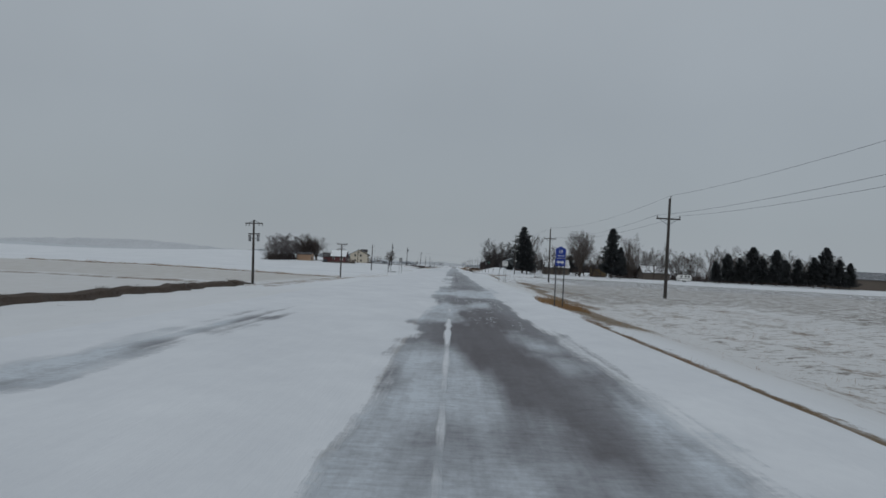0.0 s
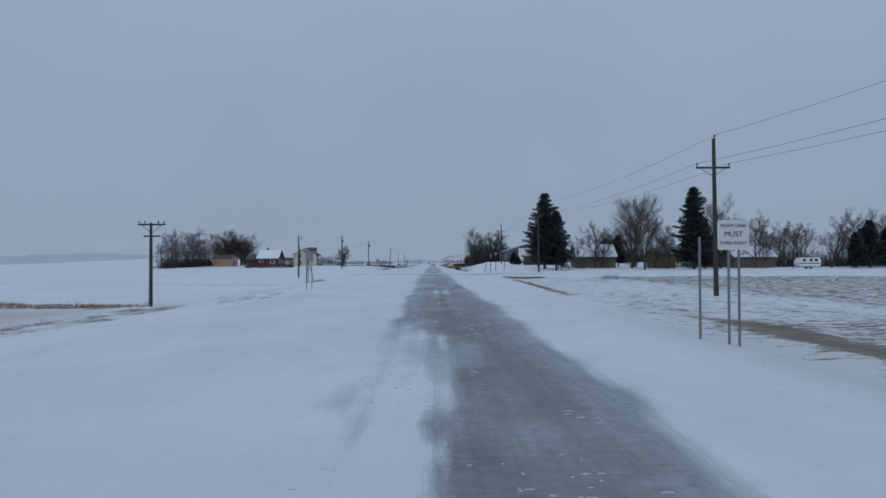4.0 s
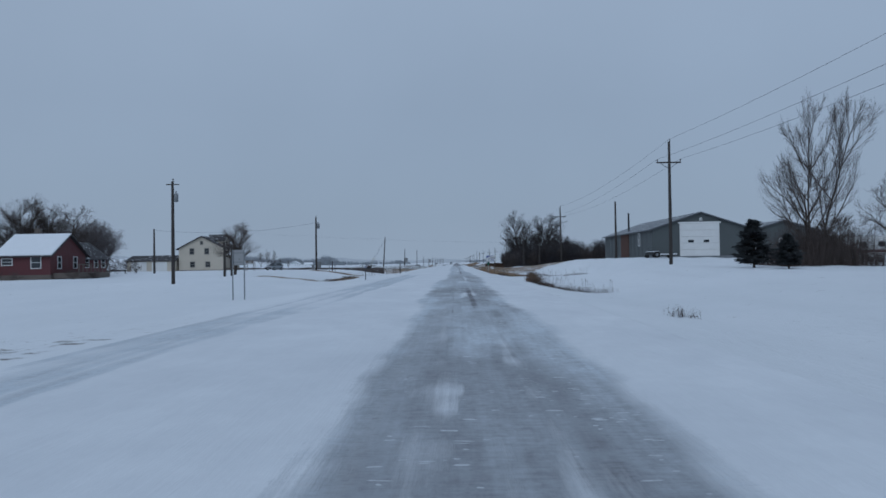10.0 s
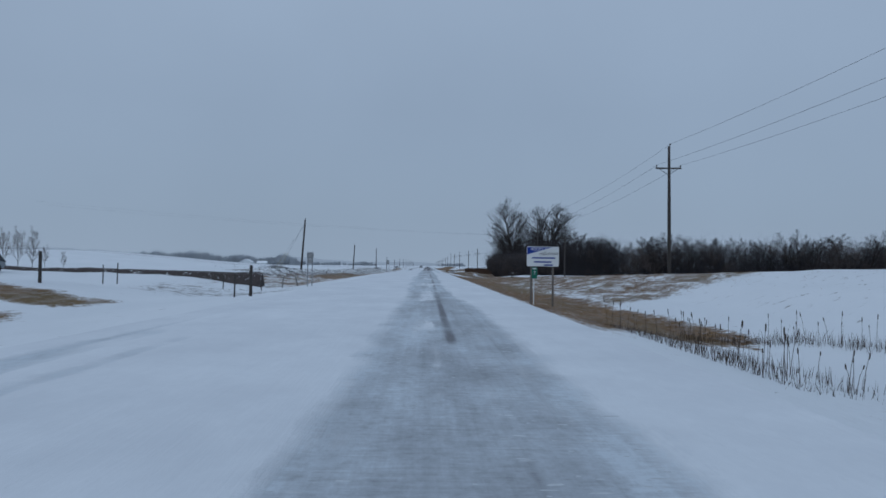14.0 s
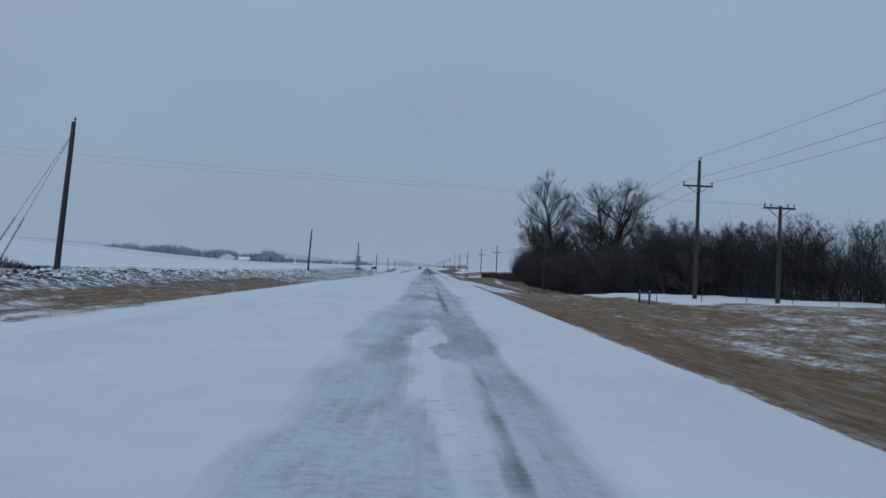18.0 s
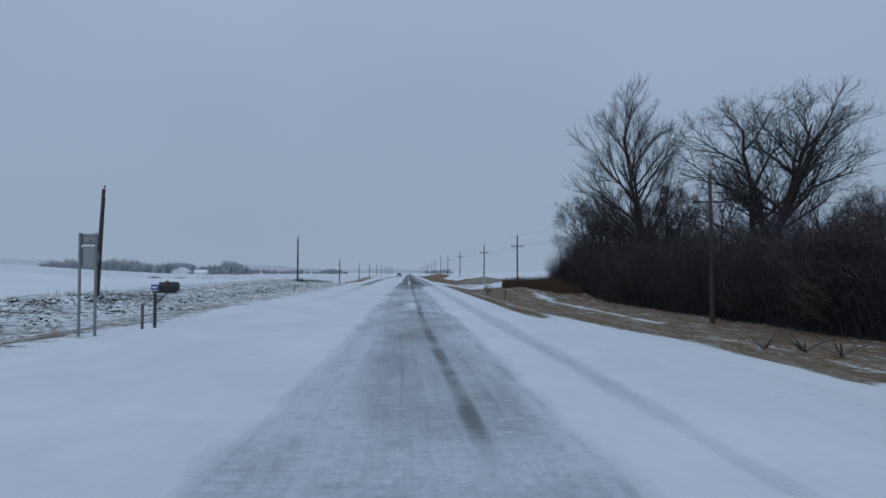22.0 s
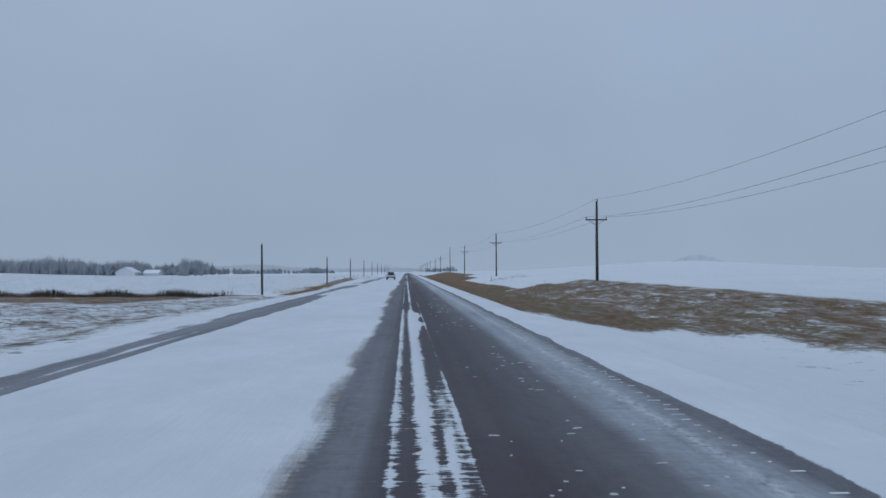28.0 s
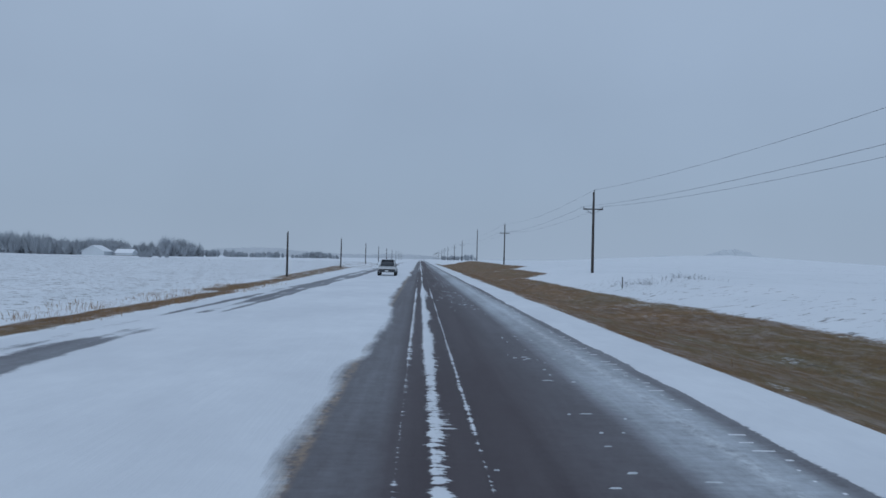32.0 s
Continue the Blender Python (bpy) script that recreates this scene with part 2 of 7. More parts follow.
M_GROUND, M_ROAD = ground_material(), road_material()
M_POLE = plain("weathered_pole_wood", (0.048, 0.042, 0.039), 0.85, vary=0.35, scale=1.2, fine=14, relief=0.5, dist=0.02, stretch=(6, 6, 0.5))
M_STEEL = plain("galvanised_steel", (0.22, 0.23, 0.24), 0.5, 0.6, vary=0.15)
M_DARKSTEEL = plain("dark_steel", (0.055, 0.058, 0.062), 0.55, 0.4, vary=0.2)
M_PORC = plain("insulator_glaze", (0.07, 0.06, 0.06), 0.3, vary=0.1, relief=0)
M_WIRE = plain("cable", (0.035, 0.036, 0.04), 0.6, 0.2, vary=0.1, relief=0)
# Farmyard haze stays in these paler tones; the woodland pair is darker.
M_BARK = plain("bark", (0.072, 0.058, 0.05), 0.9, vary=0.35, scale=1.5, fine=12, relief=0.6, dist=0.03, stretch=(5, 5, 0.6), rand=0.25)
M_TWIG = plain("twigs", (0.088, 0.07, 0.064), 0.9, vary=0.25, scale=0.5, fine=6, relief=0, rand=0.3)
M_DARKBARK = plain("dark_bark", (0.042, 0.035, 0.033), 0.9, vary=0.35, scale=1.5, fine=12, relief=0.6, dist=0.03, stretch=(5, 5, 0.6), rand=0.25)
M_DARKTWIG = plain("dark_twigs", (0.042, 0.037, 0.038), 0.9, vary=0.25, scale=0.5, fine=6, relief=0, rand=0.3)
# A greyer, paler twig colour for the shelter row.
M_GREYTWIG = plain("grey_twigs", (0.135, 0.12, 0.122), 0.9, vary=0.25, scale=0.4, fine=6, relief=0, rand=0.25)
# Needle colour lifted towards grey, with haze on the farther spruces in it.
M_NEEDLE = plain("spruce_needles", (0.043, 0.048, 0.051), 0.85, vary=0.45, scale=1.4, fine=9, relief=0, rand=0.25, snow=0.04)
M_STRAW = plain("dead_grass", (0.25, 0.155, 0.075), 0.9, vary=0.45, scale=0.7, fine=5, relief=0)
M_REED = plain("cattail", (0.055, 0.040, 0.030), 0.9, vary=0.3, scale=2, fine=8, relief=0)
M_RUSTREED = plain("dry_reed", (0.135, 0.092, 0.066), 0.9, vary=0.35, scale=2, fine=8, relief=0)
M_RUST = plain("rust_grass", (0.088, 0.053, 0.036), 0.9, vary=0.35, scale=1.2, fine=8, relief=0)
M_BRUSH = plain("dark_brush", (0.040, 0.038, 0.043), 0.9, vary=0.4, scale=0.8, fine=6, relief=0)
M_EARTH = plain("frozen_earth", (0.045, 0.038, 0.036), 0.9, vary=0.35, scale=2, fine=9, relief=0.4, dist=0.03, snow=0.75)
M_BERM = plain("bare_earth", (0.06, 0.05, 0.048), 0.95, vary=0.4, scale=1.2, fine=9, relief=0.6, dist=0.05, snow=0.1)
M_BANK = plain("matted_grass", (0.075, 0.056, 0.044), 0.95, vary=0.4, scale=1.5, fine=12, relief=0.6, dist=0.05)
M_YELLOWPLASTIC = plain("guard_plastic", (0.42, 0.40, 0.30), 0.6, vary=0.12, relief=0)
M_SNOW = plain("roof_snow", SNOW, 0.85, vary=0.05, scale=1.5, fine=12, relief=0.3, dist=0.03)
M_PACKED = plain("packed_grey_snow", (0.53, 0.555, 0.585), 0.85, vary=0.25, scale=0.6, fine=10, relief=0.2, dist=0.01)
M_SHINGLE = plain("dark_shingles", (0.05, 0.047, 0.05), 0.85, vary=0.3, scale=2, fine=16, relief=0.4, dist=0.01, snow=0.15)
M_RED = plain("red_siding", (0.10, 0.034, 0.037), 0.7, vary=0.2, scale=1.5, fine=14, relief=0.2)
M_TAN = plain("tan_siding", (0.36, 0.24, 0.16), 0.75, vary=0.15, scale=1.2, fine=12, relief=0.2)
M_CREAM = plain("cream_siding", (0.52, 0.47, 0.39), 0.75, vary=0.1, scale=1.0, fine=12, relief=0.2)
M_WHITE = plain("white_paint", (0.70, 0.70, 0.69), 0.6, vary=0.08, scale=1.5, fine=15, relief=0.1)
M_GREYMETAL = plain("grey_steel_siding", (0.095, 0.106, 0.108), 0.55, 0.1, vary=0.14, scale=0.8, fine=10, relief=0.1)
M_ROOFMETAL = plain("grey_steel_roof", (0.13, 0.137, 0.15), 0.5, 0.2, vary=0.15, scale=0.6, fine=10, relief=0.1, snow=0.25)
M_ORANGE = plain("rusty_door", (0.095, 0.046, 0.032), 0.8, vary=0.3, scale=2, fine=14)
M_YELLOW = plain("yellow_paint", (0.14, 0.10, 0.055), 0.7, vary=0.2)
M_TRIM = plain("grey_trim", (0.30, 0.28, 0.25), 0.7, vary=0.12, relief=0.1)
M_BLUE = plain("blue_sign_sheet", (0.012, 0.035, 0.24), 0.45, vary=0.08, relief=0)
M_GREEN = plain("green_sign_sheet", (0.01, 0.11, 0.07), 0.45, vary=0.08, relief=0)
M_SIGNWHITE = plain("white_sign_sheet", (0.62, 0.63, 0.63), 0.45, vary=0.06, relief=0)
M_SIGNBACK = plain("aluminium_sign_back", (0.30, 0.305, 0.31), 0.5, 0.5, vary=0.12, relief=0.05)
M_INK = plain("black_ink", (0.015, 0.015, 0.016), 0.6, vary=0.1, relief=0)
M_BLACK = plain("black_plastic", (0.02, 0.02, 0.022), 0.5, vary=0.2, relief=0.1)
M_RUBBER = plain("tyre_rubber", (0.02, 0.02, 0.02), 0.85, vary=0.2, relief=0.1)
M_CARPAINT = plain("silver_car_paint", (0.24, 0.26, 0.28), 0.35, 0.3, vary=0.1, relief=0)
M_PALEPAINT = plain("pale_car_paint", (0.50, 0.51, 0.52), 0.35, 0.2, vary=0.1, relief=0)
M_DARKPAINT = plain("dark_car_paint", (0.05, 0.055, 0.065), 0.35, 0.2, vary=0.1, relief=0)
M_LAMP = plain("headlight_glass", (0.55, 0.56, 0.58), 0.15, 0.2, vary=0.05, relief=0)
M_WOOD = plain("grey_boards", (0.13, 0.11, 0.095), 0.85, vary=0.3, scale=2, fine=14, relief=0.3)


def glass_material():
    m, n, l, b = nodes_of("window_glass")
    b.inputs["Base Color"].default_value = (0.03, 0.035, 0.042, 1)
    b.inputs["Roughness"].default_value = 0.08
    b.inputs["Specular IOR Level"].default_value = 0.6
    return m


M_GLASS = glass_material()
# Haze is put into these base colours: the farther off, the paler.
M_HAZED = plain("hazed_distant", (0.50, 0.52, 0.55), 1.0, vary=0.14, scale=0.01, fine=0.12, relief=0)
M_HAZED_FAR = plain("hazed_farthest", (0.55, 0.58, 0.61), 1.0, vary=0.1, scale=0.01, fine=0.12, relief=0)
M_HAZED_NEAR = plain("hazed_nearer", (0.43, 0.455, 0.49), 1.0, vary=0.2, scale=0.02, fine=0.2, relief=0)


# ---- mesh helpers ----
class Shape:
    """Collects faces for one mesh."""

    def __init__(self):
        self.v, self.f = [], []

    def add(self, verts, faces):
        k = len(self.v)
        self.v.extend(verts)
        self.f.extend(tuple(i + k for i in f) for f in faces)
        return self

    def box(self, x0, x1, y0, y1, z0, z1):
        return self.add([(x0, y0, z0), (x1, y0, z0), (x1, y1, z0), (x0, y1, z0), (x0, y0, z1), (x1, y0, z1), (x1, y1, z1), (x0, y1, z1)],
                        [(3, 2, 1, 0), (4, 5, 6, 7), (0, 1, 5, 4), (1, 2, 6, 5), (2, 3, 7, 6), (3, 0, 4, 7)])

    def slab(self, x0, x1, y0, y1, z0, z1, c=0.02):
        """A box with chamfered upright edges and a chamfered top."""
        p = [(x0 + c, y0), (x1 - c, y0), (x1, y0 + c), (x1, y1 - c), (x1 - c, y1), (x0 + c, y1), (x0, y1 - c), (x0, y0 + c)]
        cx, cy = (x0 + x1) / 2, (y0 + y1) / 2
        sx, sy = 1 - 2 * c / max(x1 - x0, 4 * c), 1 - 2 * c / max(y1 - y0, 4 * c)
        ring = [(x, y, z0) for x, y in p] + [(x, y, z1 - c) for x, y in p] + [(cx + (x - cx) * sx, cy + (y - cy) * sy, z1) for x, y in p]
        f = [tuple(range(7, -1, -1)), tuple(range(16, 24))]
        for r in (0, 8):
            f += [(r + i, r + (i + 1) % 8, r + 8 + (i + 1) % 8, r + 8 + i) for i in range(8)]
        return self.add(ring, f)

    def tube(self, pts, radii, sides=6, cap=True):
        """A tapered tube along points."""
        pts = [Vector(p) for p in pts]
        vs, fs = [], []
        for i, p in enumerate(pts):
            d = (pts[min(i + 1, len(pts) - 1)] - pts[max(i - 1, 0)]).normalized()
            a = d.cross(Vector((0.31, 0.95, 0.05) if abs(d.z) > 0.8 else (0, 0, 1))).normalized()
            b = d.cross(a)
            r = radii[i] if isinstance(radii, (list, tuple)) else radii
            for k in range(sides):
                t = 2 * math.pi * k / sides
                vs.append(tuple(p + a * (r * math.cos(t)) + b * (r * math.sin(t))))
        for i in range(len(pts) - 1):
            for k in range(sides):
                a0, b0 = i * sides + k, i * sides + (k + 1) % sides
                fs.append((a0, b0, b0 + sides, a0 + sides))
        if cap:
            fs.append(tuple(range(sides - 1, -1, -1)))
            fs.append(tuple(range((len(pts) - 1) * sides, len(pts) * sides)))
        return self.add(vs, fs)

    def plate(self, outline, y0, y1):
        """A flat plate: an outline of (x, z) pulled from y0 to y1."""
        k = len(outline)
        v = [(x, y0, z) for x, z in outline] + [(x, y1, z) for x, z in outline]
        f = [tuple(range(k)), tuple(range(2 * k - 1, k - 1, -1))]
        f += [((i + 1) % k, i, k + i, k + (i + 1) % k) for i in range(k)]
        return self.add(v, f)

    def mesh(self, name, smooth=False):
        me = bpy.data.meshes.new(name)
        me.from_pydata(self.v, [], self.f)
        if smooth:
            me.polygons.foreach_set("use_smooth", [True] * len(me.polygons))
        me.update()
        return me


def part(name, shape, material, parent, label="", smooth=False):
    me = shape.mesh(name, smooth) if isinstance(shape, Shape) else shape
    if material is not None and not me.materials:
        me.materials.append(material)
    ob = new(name, me)
    ob.parent = parent
    if label:
        ob["label"] = label
    return ob


def thing(name, m, label, category, group="", kind=""):
    ob = new(name)
    ob.empty_display_size = 0.3
    ob.matrix_world = m
    return tagged(ob, label, category, group, kind)


def solid(name, shape, material, label, category, group="", kind="", m=None, smooth=False):
    me = shape.mesh(name, smooth) if isinstance(shape, Shape) else shape
    if not me.materials:
        me.materials.append(material)
    ob = new(name, me)
    if m is not None:
        ob.matrix_world = m
    return tagged(ob, label, category, group, kind)


# ---- the lie of the land ----
def curve_of(*pairs):
    xs, zs = [p[0] for p in pairs], [p[1] for p in pairs]
    return lambda y: np.interp(y, xs, zs)


Z_LEFT = curve_of((-50, -1.7), (92, -1.85), (165, -2.1), (254, -1.4), (314, 0.1), (369, 0.75), (450, 0.8), (546, 0.0), (633, 0.35), (721, -1.55), (805, -1.5), (875, -0.6), (1000, 0.0))
Z_RIGHT = curve_of((-50, -0.3), (72, -0.45), (148, -0.6), (232, 0.0), (300, 0.9), (318, 1.2), (340, 1.9), (370, 1.8), (400, 1.2), (450, 0.25), (480, 0.05), (634, 0.05), (692, 0.55), (776, 0.5), (868, 0.7), (958, 1.2), (1100, 0.6))
DITCH_L = curve_of((-50, 1.1), (160, 1.0), (198, 0.35), (225, 0.35), (300, 0.5), (380, 0.45), (440, 0.5), (560, 0.55), (640, 0.5), (720, 1.2), (880, 1.1), (1000, 0.8))
DITCH_R = curve_of((-50, 0.75), (140, 0.7), (195, 0.2), (228, 0.1), (270, 0.5), (305, 0.62), (317, 0.6), (323, 0.22), (341, 0.22), (345, 0.7), (430, 0.75), (640, 0.7), (700, 0.9), (760, 1.0), (900, 0.8))


def land(x, y):
    """Height of the ground at x, y; numbers or arrays."""
    x, y = np.broadcast_arrays(np.asarray(x, float), np.asarray(y, float))
    zl, zr, dl, dr = Z_LEFT(y), Z_RIGHT(y), DITCH_L(y), DITCH_R(y)
    o = np.zeros_like(y)
    roll = 0.45 * np.sin(x * 0.021 + y * 0.013) + 0.35 * np.sin(y * 0.031 - x * 0.017 + 1.3)
    z13 = -dr * 0.75 + zr * 0.25
    drive = np.clip((y - 320) / 8, 0, 1) * np.clip((357 - y) / 6, 0, 1)
    z17 = (z13 + 0.6 * (zr - z13)) * (1 - drive) - 0.15 * drive
    z13 = z13 * (1 - drive) - (dr + 0.05) * drive
    knots = [(-2600, o + 2.5), (-400, zl * 0.3 - 0.2 + roll), (-70, zl * 0.9 + roll * 0.6), (-24, zl), (-13.5, -dl + np.minimum(zl, 0) * 0.25), (-9.5, -dl * 0.4),
             (-6.8, o - 0.03), (4.6, o - 0.03), (5.6, o - 0.22), (9.5, -dr), (13, z13), (17, z17), (20, zr), (60, zr * 0.9 + roll * 0.5), (400, roll), (2600, o + 2.0)]
    z = np.zeros_like(y)
    for (xa, za), (xb, zb) in zip(knots[:-1], knots[1:]):
        t = np.clip((x - xa) / (xb - xa), 0, 1)
        z = np.where((x >= xa) & (x <= xb), za + (zb - za) * t * t * (3 - 2 * t), z)
    far = np.clip((np.maximum(np.abs(x) - 14, 0)) / 20, 0, 1)
    z = z + far * (0.05 * np.sin(x * 0.9 + y * 0.37) * np.sin(y * 0.23 - x * 0.4) + 0.05 * np.sin(x * 0.31 - y * 0.52))
    z = z + 8.4 * np.exp(-((x + 195) / 78) ** 2 - ((y - 745) / 150) ** 2) + 17 * np.exp(-((x - 480) / 190) ** 2 - ((y - 1900) / 260) ** 2)
    low = np.clip((y - 484) / 28, 0, 1) * np.clip((606 - y) / 30, 0, 1)
    low = low * low * (3 - 2 * low)
    z = z - low * np.interp(x, [8.5, 10.5, 13, 17, 20, 26, 33], [0, 0.35, 0.95, 1.45, 1.7, 1.6, 0])
    z = z - 0.9 * np.exp(-((x + 24) / 10) ** 2 - ((y - 392) / 12) ** 2)
    z = z + 0.5 * np.exp(-((x - 11.5) / 5) ** 2 - ((y - 223.5) / 5) ** 2)
    verge = np.clip((np.abs(x + 1) - 7) / 3, 0, 1)
    return z + verge * 0.05 * np.sin(x * 1.9 + y * 0.7) * np.sin(y * 0.83 + x * 0.5)


def on(x, y):
    return float(land(x, y))


def block(x, y, x0, x1, y0, y1, soft=1.5, softy=8):
    """1 inside a stretch of the plan, falling to 0 outside it."""
    a = np.clip((x - x0) / soft + 0.5, 0, 1) * np.clip((x1 - x) / soft + 0.5, 0, 1)
    return a * np.clip((y - y0) / softy + 0.5, 0, 1) * np.clip((y1 - y) / softy + 0.5, 0, 1)


def most(x, y, *rows):
    out = np.zeros_like(x)
    for v, *r in rows:
        out = np.maximum(out, v * block(x, y, *r))
    return out


def grass_zone(x, y):
    """How far dead grass shows through the snow, from none to all."""
    # east of the highway, from the first field to the far bank
    field_edge = most(x, y, (0.46, 6.8, 20, -40, 62), (0.42, 8, 20, 55, 160, 4), (0.92, 5.6, 8.4, 27, 56, 1, 6), (0.97, 8.7, 9.8, 48, 84, 0.6, 6), (0.97, 9.5, 11, 80, 104, 0.8, 8),
                          (0.95, 10.8, 12.8, 100, 130, 1, 8), (0.64, 11.4, 14.6, 64, 104, 1.5, 8), (0.97, 4.9, 5.5, -10, 30, 0.5), (0.95, 9.2, 10.1, 150, 186, 0.6, 6), (0.92, 8.8, 14.5, 188, 199, 1.5, 4),
                          (0.4, 7.5, 12, 176, 190, 1.5, 5), (0.5, 13, 40, 176, 196, 3))
    ditch_and_mown_bank = most(x, y, (0.35, 5.5, 9, 330, 350), (0.95, 4.9, 11, 356, 462, 1.2), (0.7, 10, 40, 376, 404, 4, 6), (0.76, 9, 40, 400, 465, 4, 3), (0.3, 18, 60, 356, 380, 6),
                                   (0.95, 4.4, 5.6, 440, 500, 0.8), (0.9, 4.9, 17, 446, 481, 2, 5))
    woodland_foot = most(x, y, (0.8, 7.6, 15.8, 462, 502, 1.6, 6), (0.5, 5.4, 8, 484, 504, 1, 6), (0.82, 12.4, 24, 515, 532, 1.5, 4), (0.84, 8.6, 24, 529, 545, 1.5, 5), (0.88, 6.4, 14, 530, 606, 1.5),
                             (0.97, 4.8, 6.6, 526, 608, 0.8), (0.84, 11, 17, 535, 600, 3), (0.85, 16.5, 25, 496, 600, 2), (0.85, 12, 24, 594, 610, 3, 4))
    far_bank = most(x, y, (0.8, 11.5, 16.5, 631, 690, 2, 4), (0.8, 10, 22, 637, 700, 3, 4), (0.94, 5.8, 12, 641, 712, 1.5, 4), (1.0, 4.8, 9, 646, 720, 1, 5), (0.4, 17, 22, 655, 686, 3),
                        (0.9, 12, 17.5, 682, 704, 2, 5), (1.0, 4.9, 13.8, 700, 735, 1), (1.0, 5.0, 13.5, 730, 790, 1), (1.0, 5.2, 17, 786, 830, 2), (1.0, 5.4, 20, 826, 1000, 2))
    # west: drains between the fields, the verge under the ploughed edge, the late verge
    drains = most(x, y, (0.6, -26, -20, 84, 170, 3), (0.7, -60, -24, 88, 96, 2, 3), (0.7, -100, -26, 160, 170, 2, 4), (0.45, -24, -15, 170, 195), (0.5, -20, -14, 160, 180),
                      (0.4, -24, -13, 240, 262), (0.95, -16.3, -14.3, 337, 363, 0.9, 4), (0.95, -24, -15.4, 333.6, 337.4, 1.5, 1.5), (0.95, -24, -15, 366, 373, 1.5, 3))
    ploughed_edge = most(x, y, (0.66, -20.5, -10.8, 402, 450, 2), (0.86, -18, -11.4, 444, 500, 1.5), (0.7, -16.5, -9.8, 496, 528, 1.5), (0.6, -14, -9.2, 520, 545, 1.5), (0.5, -24, -8.6, 540, 640, 2))
    late_verge = most(x, y, (0.55, -30, -9.4, 628, 712, 2), (0.95, -70, -24, 690, 704, 3, 4), (0.86, -45, -20, 664, 700, 3, 8), (0.8, -27, -18, 706, 718, 2, 6), (1.0, -17.8, -15.4, 716, 760, 1),
                          (0.9, -20, -16.4, 756, 800, 1.5), (0.8, -22, -17, 795, 890, 2), (0.5, -24, -10, 880, 1000, 3))
    return np.maximum.reduce([field_edge, ditch_and_mown_bank, woodland_foot, far_bank, drains, ploughed_edge, late_verge])


def stubble_zone(x, y):
    return most(x, y, (0.6, 20, 160, -60, 200, 8), (0.35, 9, 40, -60, 200, 3), (0.6, 9.5, 24, 56, 130, 3), (0.12, 14, 60, 352, 420, 4), (0.7, -25, -16.5, 424, 560, 3), (0.5, -28, -9, 510, 560, 3), (0.5, -27, -8.6, 552, 640, 3), (0.5, -24, -9.5, 640, 705, 3),
                (0.4, -18, -9, 250, 270), (0.35, -300, -19, 716, 1000, 8), (0.12, 20, 400, 600, 1000, 8), (0.12, 8, 26, 600, 680, 4), (0.45, -22, -10, 385, 400), (0.2, 9, 20, 640, 760, 3))


gx = np.concatenate([-np.geomspace(3000, 90, 22), np.linspace(-84, -32, 16), np.arange(-30, -7, 0.75), np.linspace(-6.8, 4.6, 5),
                     np.arange(5.2, 30, 0.6), np.linspace(31, 84, 22), np.geomspace(90, 3000, 22)])
gy = np.concatenate([[-600, -300, -150, -80], np.arange(-40, 880, 2.5), np.arange(880, 1100, 8), np.geomspace(1110, 4600, 18)])
GX, GY = np.meshgrid(gx, gy)
GZ = land(GX, GY)


def sheet(name, X, Y, Z, material, attrs, label, category):
    r, c = X.shape
    me = bpy.data.meshes.new(name)
    i = np.arange((r - 1) * (c - 1))
    k = (i // (c - 1)) * c + i % (c - 1)
    me.from_pydata(np.stack([X.ravel(), Y.ravel(), Z.ravel()], 1).tolist(), [], np.stack([k, k + 1, k + c + 1, k + c], 1).tolist())
    me.polygons.foreach_set("use_smooth", [True] * len(me.polygons))
    for key, val in attrs.items():
        a = me.attributes.new(key, 'FLOAT', 'POINT')
        a.data.foreach_set("value", val.ravel().astype(np.float32))
    me.materials.append(material)
    return tagged(new(name, me), label, category, kind="structure")


sheet("ground", GX, GY, GZ, M_GROUND,
               {"grass": grass_zone(GX, GY), "stubble": stubble_zone(GX, GY),
                "green": most(GX, GY, (1, 5, 22, -40, 205, 2), (0.8, 5, 20, 500, 720, 2), (1, -30, -10, 470, 640, 2), (0.7, -30, -10, 84, 270, 2)),
                "ice": most(GX, GY, (0.9, -160, -26, 96, 160, 6), (0.6, -120, -26, 30, 90, 6), (0.42, 6.5, 170, -60, 130, 2, 20), (0.22, -25, -8.5, -60, 80, 2, 20))},
               "open snow-covered farmland with dead grass in the ditches", "ground")

# ---- the highway ----
def grain(x, y, seed, octaves=4):
    """Smooth value noise in 0..1 over the plan."""
    out, amp, tot = 0.0, 1.0, 0.0
    tab = np.random.default_rng(seed).uniform(0, 1, (256, 256))
    for o in range(octaves):
        u, v = x * 2 ** o + 37.3 * o, y * 2 ** o + 11.7 * o
        i, j = np.floor(u).astype(int), np.floor(v).astype(int)
        a, b = u - i, v - j
        a, b = a * a * (3 - 2 * a), b * b * (3 - 2 * b)
        t = lambda p, q: tab[p % 256, q % 256]
        out = out + amp * ((t(i, j) * (1 - a) + t(i + 1, j) * a) * (1 - b) + (t(i, j + 1) * (1 - a) + t(i + 1, j + 1) * a) * b)
        tot += amp
        amp *= 0.55
    return out / tot


rx = np.concatenate([np.arange(-7.7, -4.4, 0.2), np.arange(-4.3, -2.3, 0.3), np.arange(-2.2, -1.05, 0.17), np.arange(-1.0, 1.9, 0.06), np.arange(1.9, 4.61, 0.15)])
rx[-1] = 4.6
ry = np.concatenate([np.arange(-20, 120, 0.6), np.arange(120, 206, 0.2), np.arange(206, 620, 0.4), np.arange(620, 790, 0.6), np.arange(790, 900, 1.5), np.arange(900, 1100, 5), np.geomspace(1105, 4500, 20)])
